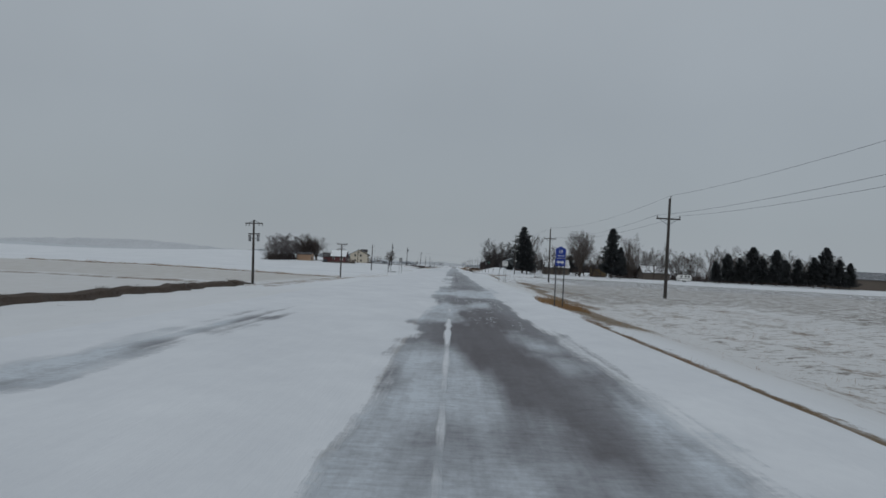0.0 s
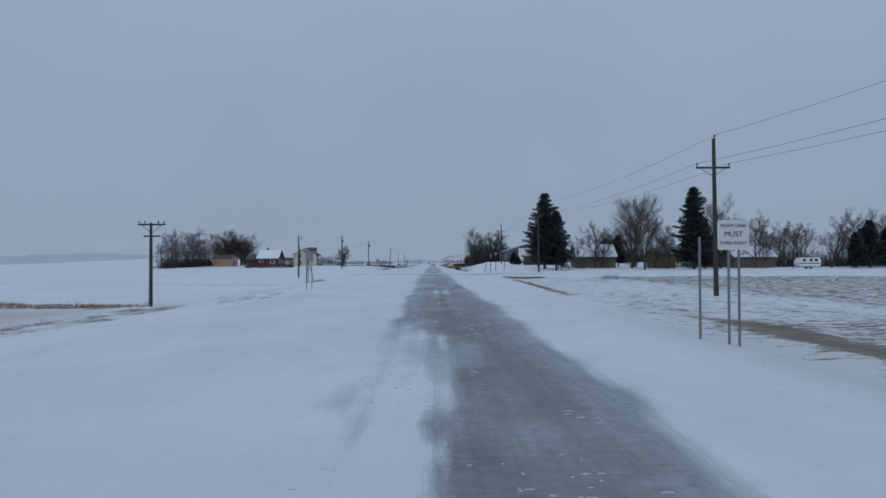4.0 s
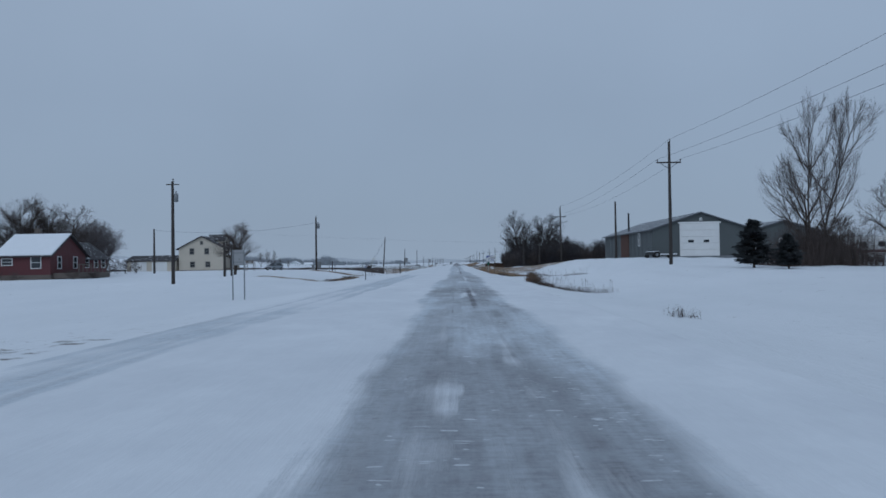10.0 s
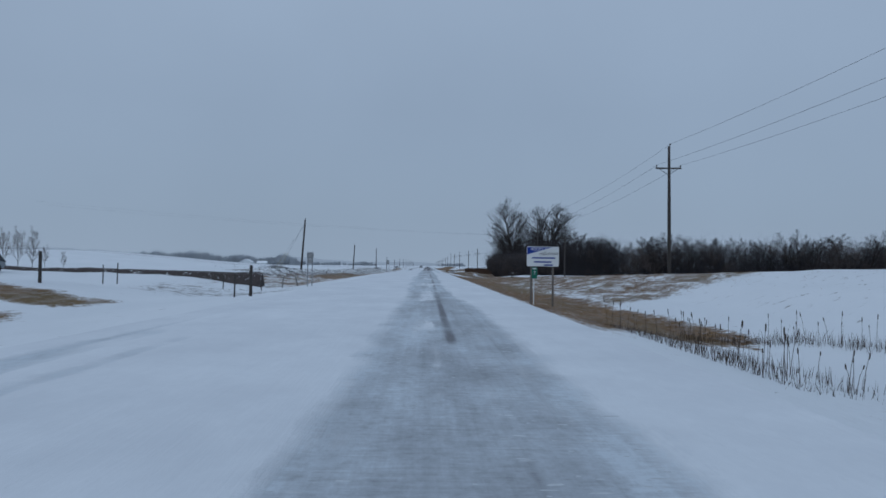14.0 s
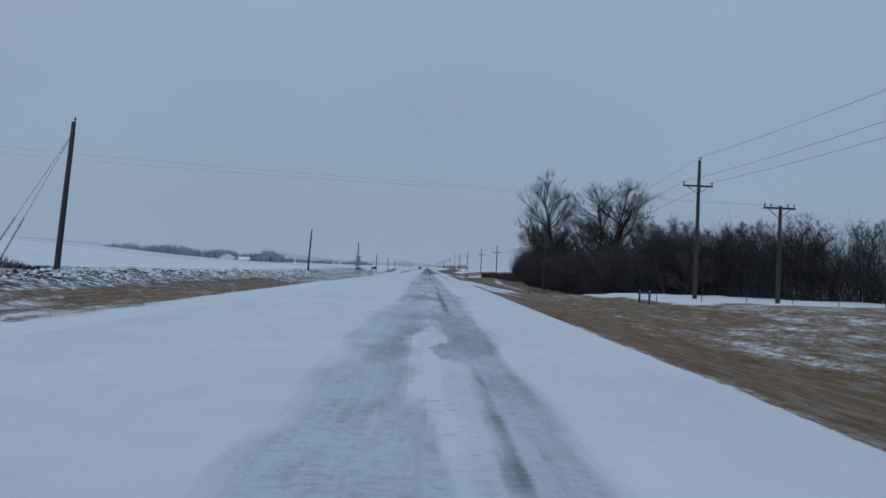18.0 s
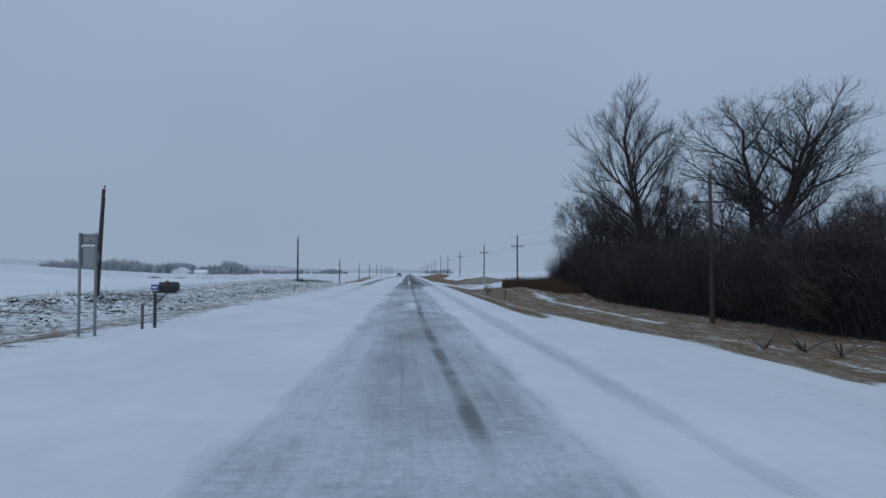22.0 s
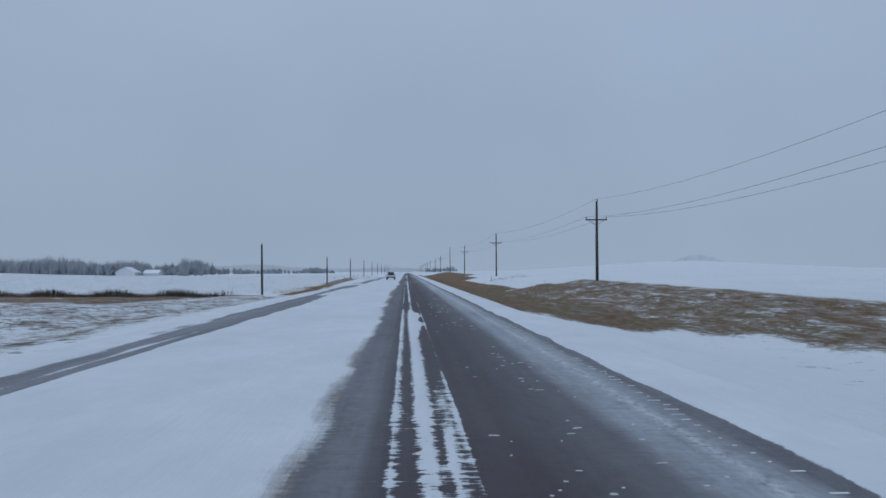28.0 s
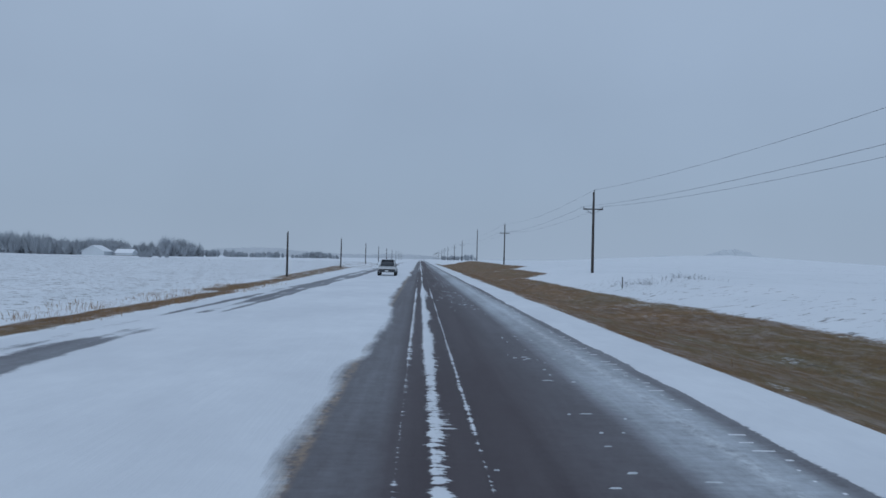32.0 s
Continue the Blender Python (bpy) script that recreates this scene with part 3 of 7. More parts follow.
RX, RY = np.meshgrid(rx, ry)
wob = 0.9 * (grain(RX * 0.25, RY * 0.09, 1) - 0.5) + 0.5 * (grain(RX * 0.6, RY * 0.5, 2) - 0.5)
drifts = grain(RX * 0.35, RY * 0.10, 3) - 0.5
fans = grain(RX * 0.8, RY * 0.75, 4) - 0.5
lines = grain(RX * 3.0, RY * 0.035, 6, 3) - 0.5


def step(v, a, b):
    return np.clip((v - a) / (b - a), 0, 1)


def hump(x, c, w):
    return np.exp(-((x - c) / w) ** 2)


mid_way = step(RY, 45, 75) * (1 - step(RY, 565, 598))
late = step(RY, 585, 605)
left_edge = np.interp(RY, [-20, 60, 150, 190, 260, 310, 335, 400, 430, 470, 550, 600, 630, 1000], [-1.1, -1.05, -1.35, -1.55, -1.7, -1.65, -1.1, -1.4, -1.7, -1.65, -1.6, -1.25, -1.15, -1.05])
right_edge = np.interp(RY, [-20, 70, 190, 240, 290, 335, 385, 430, 470, 515, 545, 580, 600, 1000], [2.8, 2.7, 2.3, 2.2, 2.25, 2.7, 1.7, 1.7, 2.0, 2.1, 1.85, 2.0, 3.15, 3.15])
sway = wob * (0.8 - 0.6 * late)
lane = step(RX, left_edge - 0.45 + wob, left_edge + 0.45 + wob) * (1 - step(RX, right_edge - 0.5 + 0.3 * late + sway, right_edge + 0.5 - 0.2 * late + sway))
depth_lane = np.interp(RY, [-20, 8, 30, 60, 100, 140, 200, 208, 222, 236, 290, 330, 400, 470, 560, 590, 620, 1000, 1300],
                       [0.20, 0.20, 0.22, 0.27, 0.25, 0.20, 0.22, 0.50, 0.50, 0.30, 0.24, 0.30, 0.20, 0.17, 0.17, 0.18, 0.12, 0.12, 0.6])
ruts = -0.11 * hump(RX, 0.5 + 0.06 * wob, 0.15) - 0.11 * hump(RX, 0.05 + 0.06 * wob, 0.15) - 0.1 * hump(RX, 1.35, 0.14)
ruts = ruts + 0.16 * hump(RX, 0.85, 0.16) * step(RY, 235, 255) * (1 - step(RY, 330, 350)) + 0.2 * hump(RX, 1.95, 0.36) * step(RY, 455, 475) * (1 - late)
strips = 0.62 * hump(RX, 0.17, 0.10) + 0.42 * hump(RX, 0.56, 0.04) + 0.55 * hump(RX, -0.14, 0.045)
crest = late * strips * (0.35 + 1.1 * grain(RX * 1.5, RY * 0.16, 8)) + late * 0.24 * hump(RX, 0.1, 0.42) * step(grain(RX * 0.05, RY * 0.07, 18), 0.5, 0.66)
crest = crest + late * 0.55 * step(grain(RX * 1.4, RY * 0.22, 19, 5), 0.5, 0.6) * hump(RX, 0.33, 0.2) * (1 - 0.45 * step(RY, 640, 652))
crest = crest + 0.42 * (RY < 40) * hump(RX, 0.0, 0.1) * (0.4 + 1.2 * grain(RX * 0.3, RY * 0.12, 28))
left_bare = np.interp(RY, [-20, 4, 10, 22, 30, 222, 240, 345, 370, 525, 560, 600, 900, 1000], [0.15, 0.3, 0.45, 0.4, 0.02, 0.02, 0.58, 0.58, 0.05, 0.15, 0.5, 0.66, 0.7, 0.3])
drive_y = step(RY, 225, 245) * (1 - step(RY, 340, 365))
band_mid = np.interp(RY, [-20, 20, 225, 260, 310, 360, 540, 570, 630, 1000], [-5.4, -5.4, -6.5, -6.6, -6.2, -6.0, -5.4, -5.4, -6.2, -6.2])
left_band = 1 - step(np.abs(RX - band_mid + 0.5 * wob), 0.55 + 0.3 * drive_y, 1.15 + 0.3 * drive_y)
cross = step(RY, 201, 205.5) * (1 - step(RY, 211, 215))
shoulder = step(RY, 490, 520) * (1 - step(RY, 590, 604)) * hump(RX, 3.05 + 0.1 * wob, 0.42)
edge_r = hump(RX, 3.05 + 0.25 * late + 0.15 * wob, 0.25 - 0.1 * late) * np.interp(RY, [-20, 40, 150, 560, 600, 1000], [0.4, 0.3, 0.15, 0.2, 0.8, 0.8])
cover = 1.0 - lane * (1 - np.clip(depth_lane + (ruts + 0.5 * drifts + 0.35 * fans + 0.3 * lines) * (0.55 + 0.45 * (1 - late)) + crest, 0, 1)) - left_band * left_bare * (1 + 1.5 * drifts + 1.0 * fans + 2.6 * lines) - edge_r * (1 + fans)
patches = mid_way * lane * step(grain(RX * 0.7, RY * 0.05, 61), 0.56, 0.7) * (0.4 + 0.6 * step(grain(RX * 1.2, RY * 0.3, 62), 0.45, 0.55))
cover = np.clip(cover + 0.14 * patches - 0.75 * shoulder * (0.7 + 0.6 * grain(RX * 0.5, RY * 0.2, 81)) - 0.7 * cross * (0.3 + 1.3 * grain(RX * 0.25, RY * 0.3, 82)) * (1 - 0.6 * lane), 0, 1)
relief = 0.05 * cover ** 2 * (0.5 + 1.0 * (grain(RX * 0.7, RY * 0.35, 9) - 0.3))
dusting = np.interp(RY, [-20, 25, 60, 200, 560, 600, 1000], [0.10, 0.17, 0.30, 0.40, 0.46, 0.05, 0.03]) * (0.4 + 1.2 * grain(RX * 0.3, RY * 0.12, 12))
pale = np.interp(RY, [-20, 75, 110, 150, 200, 245, 290, 335, 400, 545, 575, 600], [0.3, 0.36, 0.42, 0.42, 0.5, 0.62, 0.56, 0.6, 0.72, 0.72, 0.5, 0.3])
film = mid_way * (pale + 0.85 * (grain(RX * 0.45, RY * 0.09, 71, 3) - 0.5) + 0.5 * (grain(RX * 1.1, RY * 0.5, 72, 3) - 0.5) - 0.24 * hump(RX, -0.55, 0.5) * step(RY, 248, 254) * (1 - step(RY, 268, 276)))
# blown snow lies on the crown of the lane in soft-edged sheets
sheets = step(grain(RX * 0.7, RY * 0.12, 76, 5), 0.54, 0.63) * hump(RX, 0.25, 0.55) * step(RY, 225, 250) + step(RY, 40, 58) * (1 - step(RY, 100, 125)) * (1 - step(RX, -0.15 + 0.5 * wob, 0.35 + 0.5 * wob)) * step(grain(RX * 0.6, RY * 0.14, 77, 5), 0.36, 0.5)
film = film + 0.2 * mid_way * sheets
cover = np.clip(cover + 0.42 * mid_way * sheets, 0, 1)
dusting = np.maximum(dusting, film)
# wheel tracks worn through it: a broad one right of the crown, thin ones beside it
main_at = np.interp(RY, [-20, 240, 300, 400, 480, 505, 522, 600], [0.5, 0.5, 0.62, 0.74, 0.88, 0.8, 0.55, 0.5])
ripple = grain(RX * 0.7, RY * 2.2, 78, 3)
rubbed = 0 * RX
dusting = dusting + (1 - step(RY, 45, 75)) * (0.6 * step(grain(RX * 0.7, RY * 0.16, 91, 5), 0.48, 0.66) + 0.14 * step(RY, 22, 45))
for off, tw, deep, seed in ((0.0, 0.12, 0.62, 74), (0.62, 0.16, 0.30, 81), (0.36, 0.06, 0.26, 82), (-0.82, 0.035, 0.34, 83), (-0.55, 0.05, 0.2, 84), (-1.45, 0.2, 0.16, 85), (0.92, 0.07, 0.25, 86)):
    at = main_at + off + 0.14 * (grain(0 * RX + off, RY * 0.03, 73) - 0.5)
    broken = step(grain(0 * RX + 3 * off, RY * 0.06, seed), 0.32, 0.5) * (0.45 + 0.75 * step(grain(0 * RX + off, RY * 0.5, seed + 20) + 0.5 * ripple, 0.55, 0.95))
    rubbed = np.maximum(rubbed, mid_way * deep * np.interp(RY, [60, 200, 240], [0.3, 0.45, 1.0]) * np.clip(1.5 - np.abs(RX - at) / tw, 0, 1) * broken)
shy = 1 - step(RX, left_edge - 0.1, left_edge + 1.3) * (1 - step(RX, right_edge - 1.2, right_edge + 0.2))
dusting = dusting + (0.3 * mid_way + 0.3 * (1 - mid_way) * (1 - 0.7 * late)) * shy * (0.3 + grain(RX * 0.5, RY * 0.2, 21))
dusting = dusting + late * (0.13 * step(RX, 1.1, 2.0) * (0.3 + 1.2 * grain(RX * 0.9, RY * 0.06, 51)) + 0.44 * step(RX, 2.05, 2.35) * (1 - step(RX, 3.05, 3.2)) * (0.25 + 1.3 * grain(RX * 1.1, RY * 0.12, 52)) + 0.22 * (1 - step(RX, -0.4, -0.2)) * grain(RX * 3.5, RY * 0.05, 53)) + 0.3 * left_band * step(RY, 200, 240) * (1 - 0.7 * late)
dusting = np.clip(dusting + 0.5 * shoulder * (1 - lane) + 0.2 * cross, 0.02, 0.95)
joints = (np.abs((RY + 3) % 6.1 - 3) < 0.1) * (RY > 120) * (RY < 205) * step(RX, -0.6, -0.3) * (1 - step(RX, 1.9, 2.2)) * (grain(RX * 0.4, RY * 0.16, 33) > 0.47)
cover = np.clip(cover + 0.12 * joints, 0, 1)
sheet("road", RX, RY, relief + 0.012 * (1 - ((RX + 1) / 6.5) ** 2), M_ROAD,
             {"snow": cover, "ragged": 0.5 * late * hump(RX, 0.1, 0.75) + 0.16 * lane * (1 - late) + 0.3 * late * lane, "soft": np.clip(mid_way * (1 - 0.65 * patches) + 0.25 * (1 - mid_way) * (1 - late) + 0.3 * left_band * (1 - lane) + 1.2 * cross + late * 0.7 * hump(RX, left_edge - 0.1, 0.5), 0, 2), "dusting": dusting, "rubbed": rubbed, "paint_yellow": ((np.abs(RX + 1.0) < 0.1) | (np.abs(RX + 1.3) < 0.1)) * (0.6 - 0.5 * mid_way),
              "paint_white": (np.abs(RX - 2.75) < 0.1) * 1.0},
             "straight two-lane asphalt highway half buried in blown snow", "road")

# wind ripples of packed snow lying across the lanes
rp = np.random.default_rng(55)
n = 21600
py = np.concatenate([rp.uniform(20, 600, 20000), rp.uniform(600, 900, n - 20000)])
px = np.where(py < 600, rp.uniform(-1.5, 2.2, n), rp.normal(1.7, 0.45, n))
half, deep, tall = (0.03 + 0.13 * rp.uniform(0, 1, n) ** 2) * np.where(py < 200, 0.55, np.where(py < 600, 1, 0.6)), rp.uniform(0.012, 0.032, n), rp.uniform(0.004, 0.011, n)
keep = (grain(px * 0.8, py * 0.3, 56) > 0.46) & (np.abs(px - np.interp(py, ry, main_at[:, 0])) > half + 0.1)
px, py, half, deep, tall = (v[keep] for v in (px, py, half, deep, tall))
skew = rp.normal(0, 0.12, len(px)) * half
foot = 0.012 * (1 - ((px + 1) / 6.5) ** 2) + 0.002
rows_of = [(-1, -0.2, 0), (-0.5, -1, 0), (0.45, -0.9, 0), (1, 0.1, 0), (0.5, 1, 0), (-0.55, 0.9, 0), (-0.5, 0.1, 1), (0.5, 0, 1)]
v = np.stack([np.stack([px + a * half, py + a * skew + b * deep, foot + c * tall - 0.004 * (c == 0)], 1) for a, b, c in rows_of], 1)
f = (np.arange(len(px))[:, None, None] * 8 + np.array([(0, 1, 6), (1, 2, 7), (1, 7, 6), (2, 3, 7), (3, 4, 7), (4, 5, 6), (4, 6, 7), (5, 0, 6)])[None]).reshape(-1, 3)
me = bpy.data.meshes.new("snow_ripples")
me.from_pydata(v.reshape(-1, 3).tolist(), [], f.tolist())
me.polygons.foreach_set("use_smooth", [True] * len(me.polygons))
me.materials.append(M_PACKED)
tagged(new("snow_ripples", me), "low wind-packed snow ripples lying across the highway", "snow", kind="stuff")

# the side road that crosses it
for nm, xs in (("side_road_west", np.concatenate([np.arange(-160, -9, 2.0), [-7.7]])), ("side_road_east", np.concatenate([[4.4], np.arange(5, 60, 1.0), np.arange(60, 240, 4.0)]))):
    SX, SY = np.meshgrid(xs, np.arange(209, 222.1, 0.5))
    edge = np.minimum(np.abs(SY - 209), np.abs(SY - 222))
    base = land(SX, 0 * SY + 215.5) + 0.06
    drop = np.clip(1 - edge / 2.0, 0, 1) ** 2
    z = np.where(drop > 0, base * (1 - drop) + (land(SX, SY) - 0.03) * drop, base)
    under = np.clip((0.6 - edge) / 0.5, 0, 1)
    near = np.clip(1 - np.abs(SX) / 34, 0, 1)
    cov = np.clip(0.93 - 0.2 * near * step(edge, 1.5, 4.5) - 0.5 * np.clip(1 - np.abs(SX) / 60, 0, 1) * hump(SY, 211.2, 1.7) - 0.34 * hump(SY, 213.0, 0.5) - 0.34 * hump(SY, 217.6, 0.5) - 0.2 * hump(SY, 214.6, 0.4), 0, 1)
    sheet(nm, SX, SY, np.maximum(z, land(SX, SY) + 0.02) * (1 - under) + (land(SX, SY) - 0.05) * under, M_ROAD, {"snow": np.clip(cov + 0.5 * (grain(SX * 0.12, SY * 0.3, 15) - 0.5), 0, 1), "soft": 0 * SX + 0.8, "dusting": 0 * SX + 0.55}, "snow-packed side road with faint wheel ruts", "road")

# ---- utility poles and lines ----
def insulator(sh, x, y, z):
    sh.tube([(x, y, z), (x, y, z + 0.10), (x, y, z + 0.11), (x, y, z + 0.16), (x, y, z + 0.17), (x, y, z + 0.24)], [0.03, 0.03, 0.07, 0.065, 0.055, 0.035], 8)


def pole_base(name, x, y, top, lean, label, group):
    z = on(x, y)
    root = thing(name, pose(x, y, z, lean[1], lean[0], 0), label, "utility pole", group)
    h = top - z
    sh = Shape().tube([(0, 0, -0.5), (0, 0, 0.4), (0, 0, h * 0.5), (0, 0, h)], [0.17, 0.165, 0.145, 0.11], 10)
    part("pole", sh, M_POLE, root, smooth=True)
    return root, h


def line_pole(x, y, top, lean=(0, 0)):
    root, h = pole_base("utility_pole", x, y, top, lean, "tall weathered wooden power pole with one crossarm and steel braces", "three-wire line poles")
    a = h - 2.0
    part("crossarm", Shape().slab(-1.15, 1.15, 0.11, 0.22, a, a + 0.13), M_POLE, root)
    for s in (-1, 1):
        part("brace", Shape().tube([(s * 0.8, 0.17, a), (0, 0.17, a - 0.55)], 0.03, 5), M_STEEL, root)
    for ix, iz in ((-1.07, a + 0.13), (1.07, a + 0.13)):
        sh = Shape()
        insulator(sh, ix, 0.165, iz)
        part("insulator", sh, M_PORC, root, smooth=True)
    sh = Shape().tube([(0.08, 0, h - 0.35), (0.08, 0, h + 0.04)], 0.025, 6)
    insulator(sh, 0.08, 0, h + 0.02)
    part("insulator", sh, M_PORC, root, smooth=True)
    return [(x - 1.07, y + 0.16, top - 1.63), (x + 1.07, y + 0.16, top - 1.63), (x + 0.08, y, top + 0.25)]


def cable(name, a, b, sag, label, r=0.014, group="power lines"):
    n = 14
    pts = [tuple(Vector(a).lerp(Vector(b), i / n) - Vector((0, 0, 4 * sag * (i / n) * (1 - i / n)))) for i in range(n + 1)]
    return solid(name, Shape().tube(pts, r, 5), M_WIRE, label, "cable", group)


R_POLES = [(18.6, -6, 9.0), (20.2, 71.6, 9.1), (18.9, 148.5, 9.9), (18.9, 231.8, 12.1), (20.1, 317.1, 12.7), (21.6, 400.5, 12.6), (20.3, 471.6, 10.6), (20.3, 544.4, 8.0 + 0.4), (20.4, 634.3, 8.6), (20.0, 691.7, 8.9),
           (19.5, 775.7, 9.6), (19.8, 868, 10.0)]
R_POLES += [(20.0 + 0.4 * math.sin(i * 2.1), 1050 + 88 * i, 10.5 - 0.1 * i) for i in range(9)]
ends = [line_pole(x, y, z, (0.6 * math.sin(y), 0)) for x, y, z in R_POLES]
for p, q in zip(ends[:-1], ends[1:]):
    for k in range(3):
        cable("power_line", p[k], q[k], 0.9, "thin dark overhead power line between roadside poles", 0.0095)
for k in range(3):
    cable("power_line", (ends[0][k][0], -80, ends[0][k][2]), ends[0][k], 0.7, "thin dark overhead power line between roadside poles", 0.0095)


def bare_pole(x, y, top, lean=(0, 0), fitting=True, label="plain weathered wooden utility pole beside the field"):
    root, h = pole_base("utility_pole", x, y, top, lean, label, "single-wire line poles")
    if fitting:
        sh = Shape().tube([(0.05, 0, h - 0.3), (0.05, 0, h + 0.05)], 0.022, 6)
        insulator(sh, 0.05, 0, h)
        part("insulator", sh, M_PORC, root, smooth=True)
        part("ground_wire", Shape().tube([(0.15, 0.02, 0.2), (0.12, 0.02, h - 0.6)], 0.012, 4), M_WIRE, root)
    return root, h


def transformer(root, x, y, z, r=0.2, hh=0.65):
    can = part("transformer", Shape().tube([(x, y, z), (x, y, z + 0.02), (x, y, z + hh), (x, y, z + hh + 0.06)], [r * 0.9, r, r, r * 0.7], 12), M_STEEL, root, "grey can transformer", True)
    sh = Shape()
    insulator(sh, x, y, z + hh + 0.04)
    part("bushing", sh, M_PORC, can, smooth=True)
    part("bracket", Shape().slab(min(0, x), max(0, x), y - 0.04, y + 0.04, z + hh * 0.6, z + hh * 0.6 + 0.08), M_STEEL, root)


def double_arm_pole(x, y, top, lean):
    root, h = pole_base("utility_pole", x, y, top, lean, "wooden utility pole with two crossarms and hanging transformers", "field line poles")
    for k, (a, w) in enumerate(((h - 0.45, 1.1), (h - 1.75, 0.72))):
        part("crossarm", Shape().slab(-w, w, 0.12, 0.24, a, a + 0.13), M_POLE, root)
        for s in (-1, 1):
            if k == 0:
                part("brace", Shape().tube([(s * w * 0.85, 0.18, a), (0, 0.18, a + 0.42)], 0.03, 5), M_STEEL, root)
            for q in (0.92, 0.55):
                sh = Shape()
                insulator(sh, s * w * q, 0.18, a - 0.28)
                part("insulator", sh, M_PORC, root, smooth=True)
    for s in (-1, 1):
        transformer(root, s * 0.52, 0.18, h - 2.6, 0.16, 0.55)
    return root


double_arm_pole(-24.5, 92.2, 6.05, (-2.0, 0))
root, h = pole_base("utility_pole", -24.7, 165.3, 5.3, (0, 0), "wooden utility pole with a crossarm across its top", "field line poles")
part("crossarm", Shape().slab(-1.2, 1.2, 0.1, 0.22, h - 0.22, h - 0.08), M_POLE, root)
part("crossarm", Shape().slab(-0.7, 0.7, 0.1, 0.22, h - 1.25, h - 1.12), M_POLE, root)
for s in (-1, 1):
    part("brace", Shape().tube([(s * 0.85, 0.16, h - 0.2), (0, 0.16, h - 0.95)], 0.03, 5), M_STEEL, root)
    for q in (1.1, 0.6):
        sh = Shape()
        insulator(sh, s * q, 0.16, h - 0.08)
        part("insulator", sh, M_PORC, root, smooth=True)

root, h = bare_pole(-27.8, 255.8, 7.4, label="wooden utility pole with a small lamp arm at its top")
part("lamp_arm", Shape().tube([(0, 0, h - 0.5), (0.45, 0, h - 0.35), (0.62, 0, h - 0.25)], 0.025, 6), M_STEEL, root)
lamp = part("lamp_head", Shape().tube([(0.6, 0, h - 0.55), (0.6, 0, h - 0.45), (0.6, 0, h - 0.2)], [0.13, 0.14, 0.06], 10), M_STEEL, root, "grey yard lamp head", True)
root, h = bare_pole(-25.85, 314.5, 9.45, label="wooden utility pole carrying a transformer and two insulator arms")
transformer(root, 0.34, 0, h - 1.9, 0.18, 0.7)
part("insulator_arm", Shape().slab(-0.6, 0.6, -0.05, 0.05, h - 0.35, h - 0.26), M_POLE, root)
root, h = bare_pole(-22.9, 369.3, 9.4, label="wooden utility pole with a transformer and meter boxes at its foot")
transformer(root, 0.36, 0, h - 1.9, 0.24, 0.8)
part("meter_box", Shape().slab(0.2, 0.75, -0.2, 0.15, 0.3, 1.35), M_STEEL, root)
part("meter_box", Shape().slab(-0.75, -0.3, -0.2, 0.1, 0.1, 0.9), M_STEEL, root)
for x, y, top, lean in ((-20.25, 456.8, 8.85, (3.6, 0)), (-20.5, 545.9, 7.2, (2.8, 0)), (-19.8, 631.8, 8.0, (0, 0)), (-20.3, 721, 5.6, (-0.4, 0)), (-19.9, 804.7, 5.2, (0, 0)), (-19.2, 874.6, 6.0, (0.3, 0))):
    bare_pole(x, y, top, lean)
for i in range(7):
    bare_pole(-19.0, 955 + 82 * i, 6.6 + 0.2 * i)
bare_pole(22.85, 354.0, 10.0, fitting=False, label="bare wooden pole beside the steel workshop")
bare_pole(20.2, 957.8, 12.2, label="tall plain wooden pole in the roadside line")
root, h = pole_base("utility_pole", 24.6, 467.3, 6.95, (0, 0), "shorter wooden pole with a braced crossarm before the trees", "single-wire line poles")
part("crossarm", Shape().slab(-1.15, 1.15, 0.1, 0.22, h - 0.2, h - 0.06), M_POLE, root)
for s in (-1, 1):
    part("brace", Shape().tube([(s * 0.8, 0.16, h - 0.2), (0, 0.16, h - 0.85)], 0.035, 5), M_STEEL, root)
    for q in (1.05, 0.6):
        sh = Shape()
        insulator(sh, s * q, 0.16, h - 0.06)
        part("insulator", sh, M_PORC, root, smooth=True)
# poles at the farmhouse drive
for x, y, top in ((-28.5, 338.4, 4.6), (-27.7, 338.7, 4.3), (-45.9, 360, 7.4)):
    bare_pole(x, y, top, fitting=False, label="grey wooden yard pole near the farmhouse")
cable("service_line", (-22.9, 369.3, 8.5), (-45.9, 360, 7.2), 0.9, "service cable sagging from the pole to the farmyard", 0.013)
# a line that crosses the highway
for dy, dz in ((0, 0), (-3, 0.5)):
    cable("power_line", (-75, 483 + dy, 12.4 + dz), (24.6, 467.3 + dy * 0.1, 6.95), 0.8, "thin overhead line crossing the highway", 0.004)


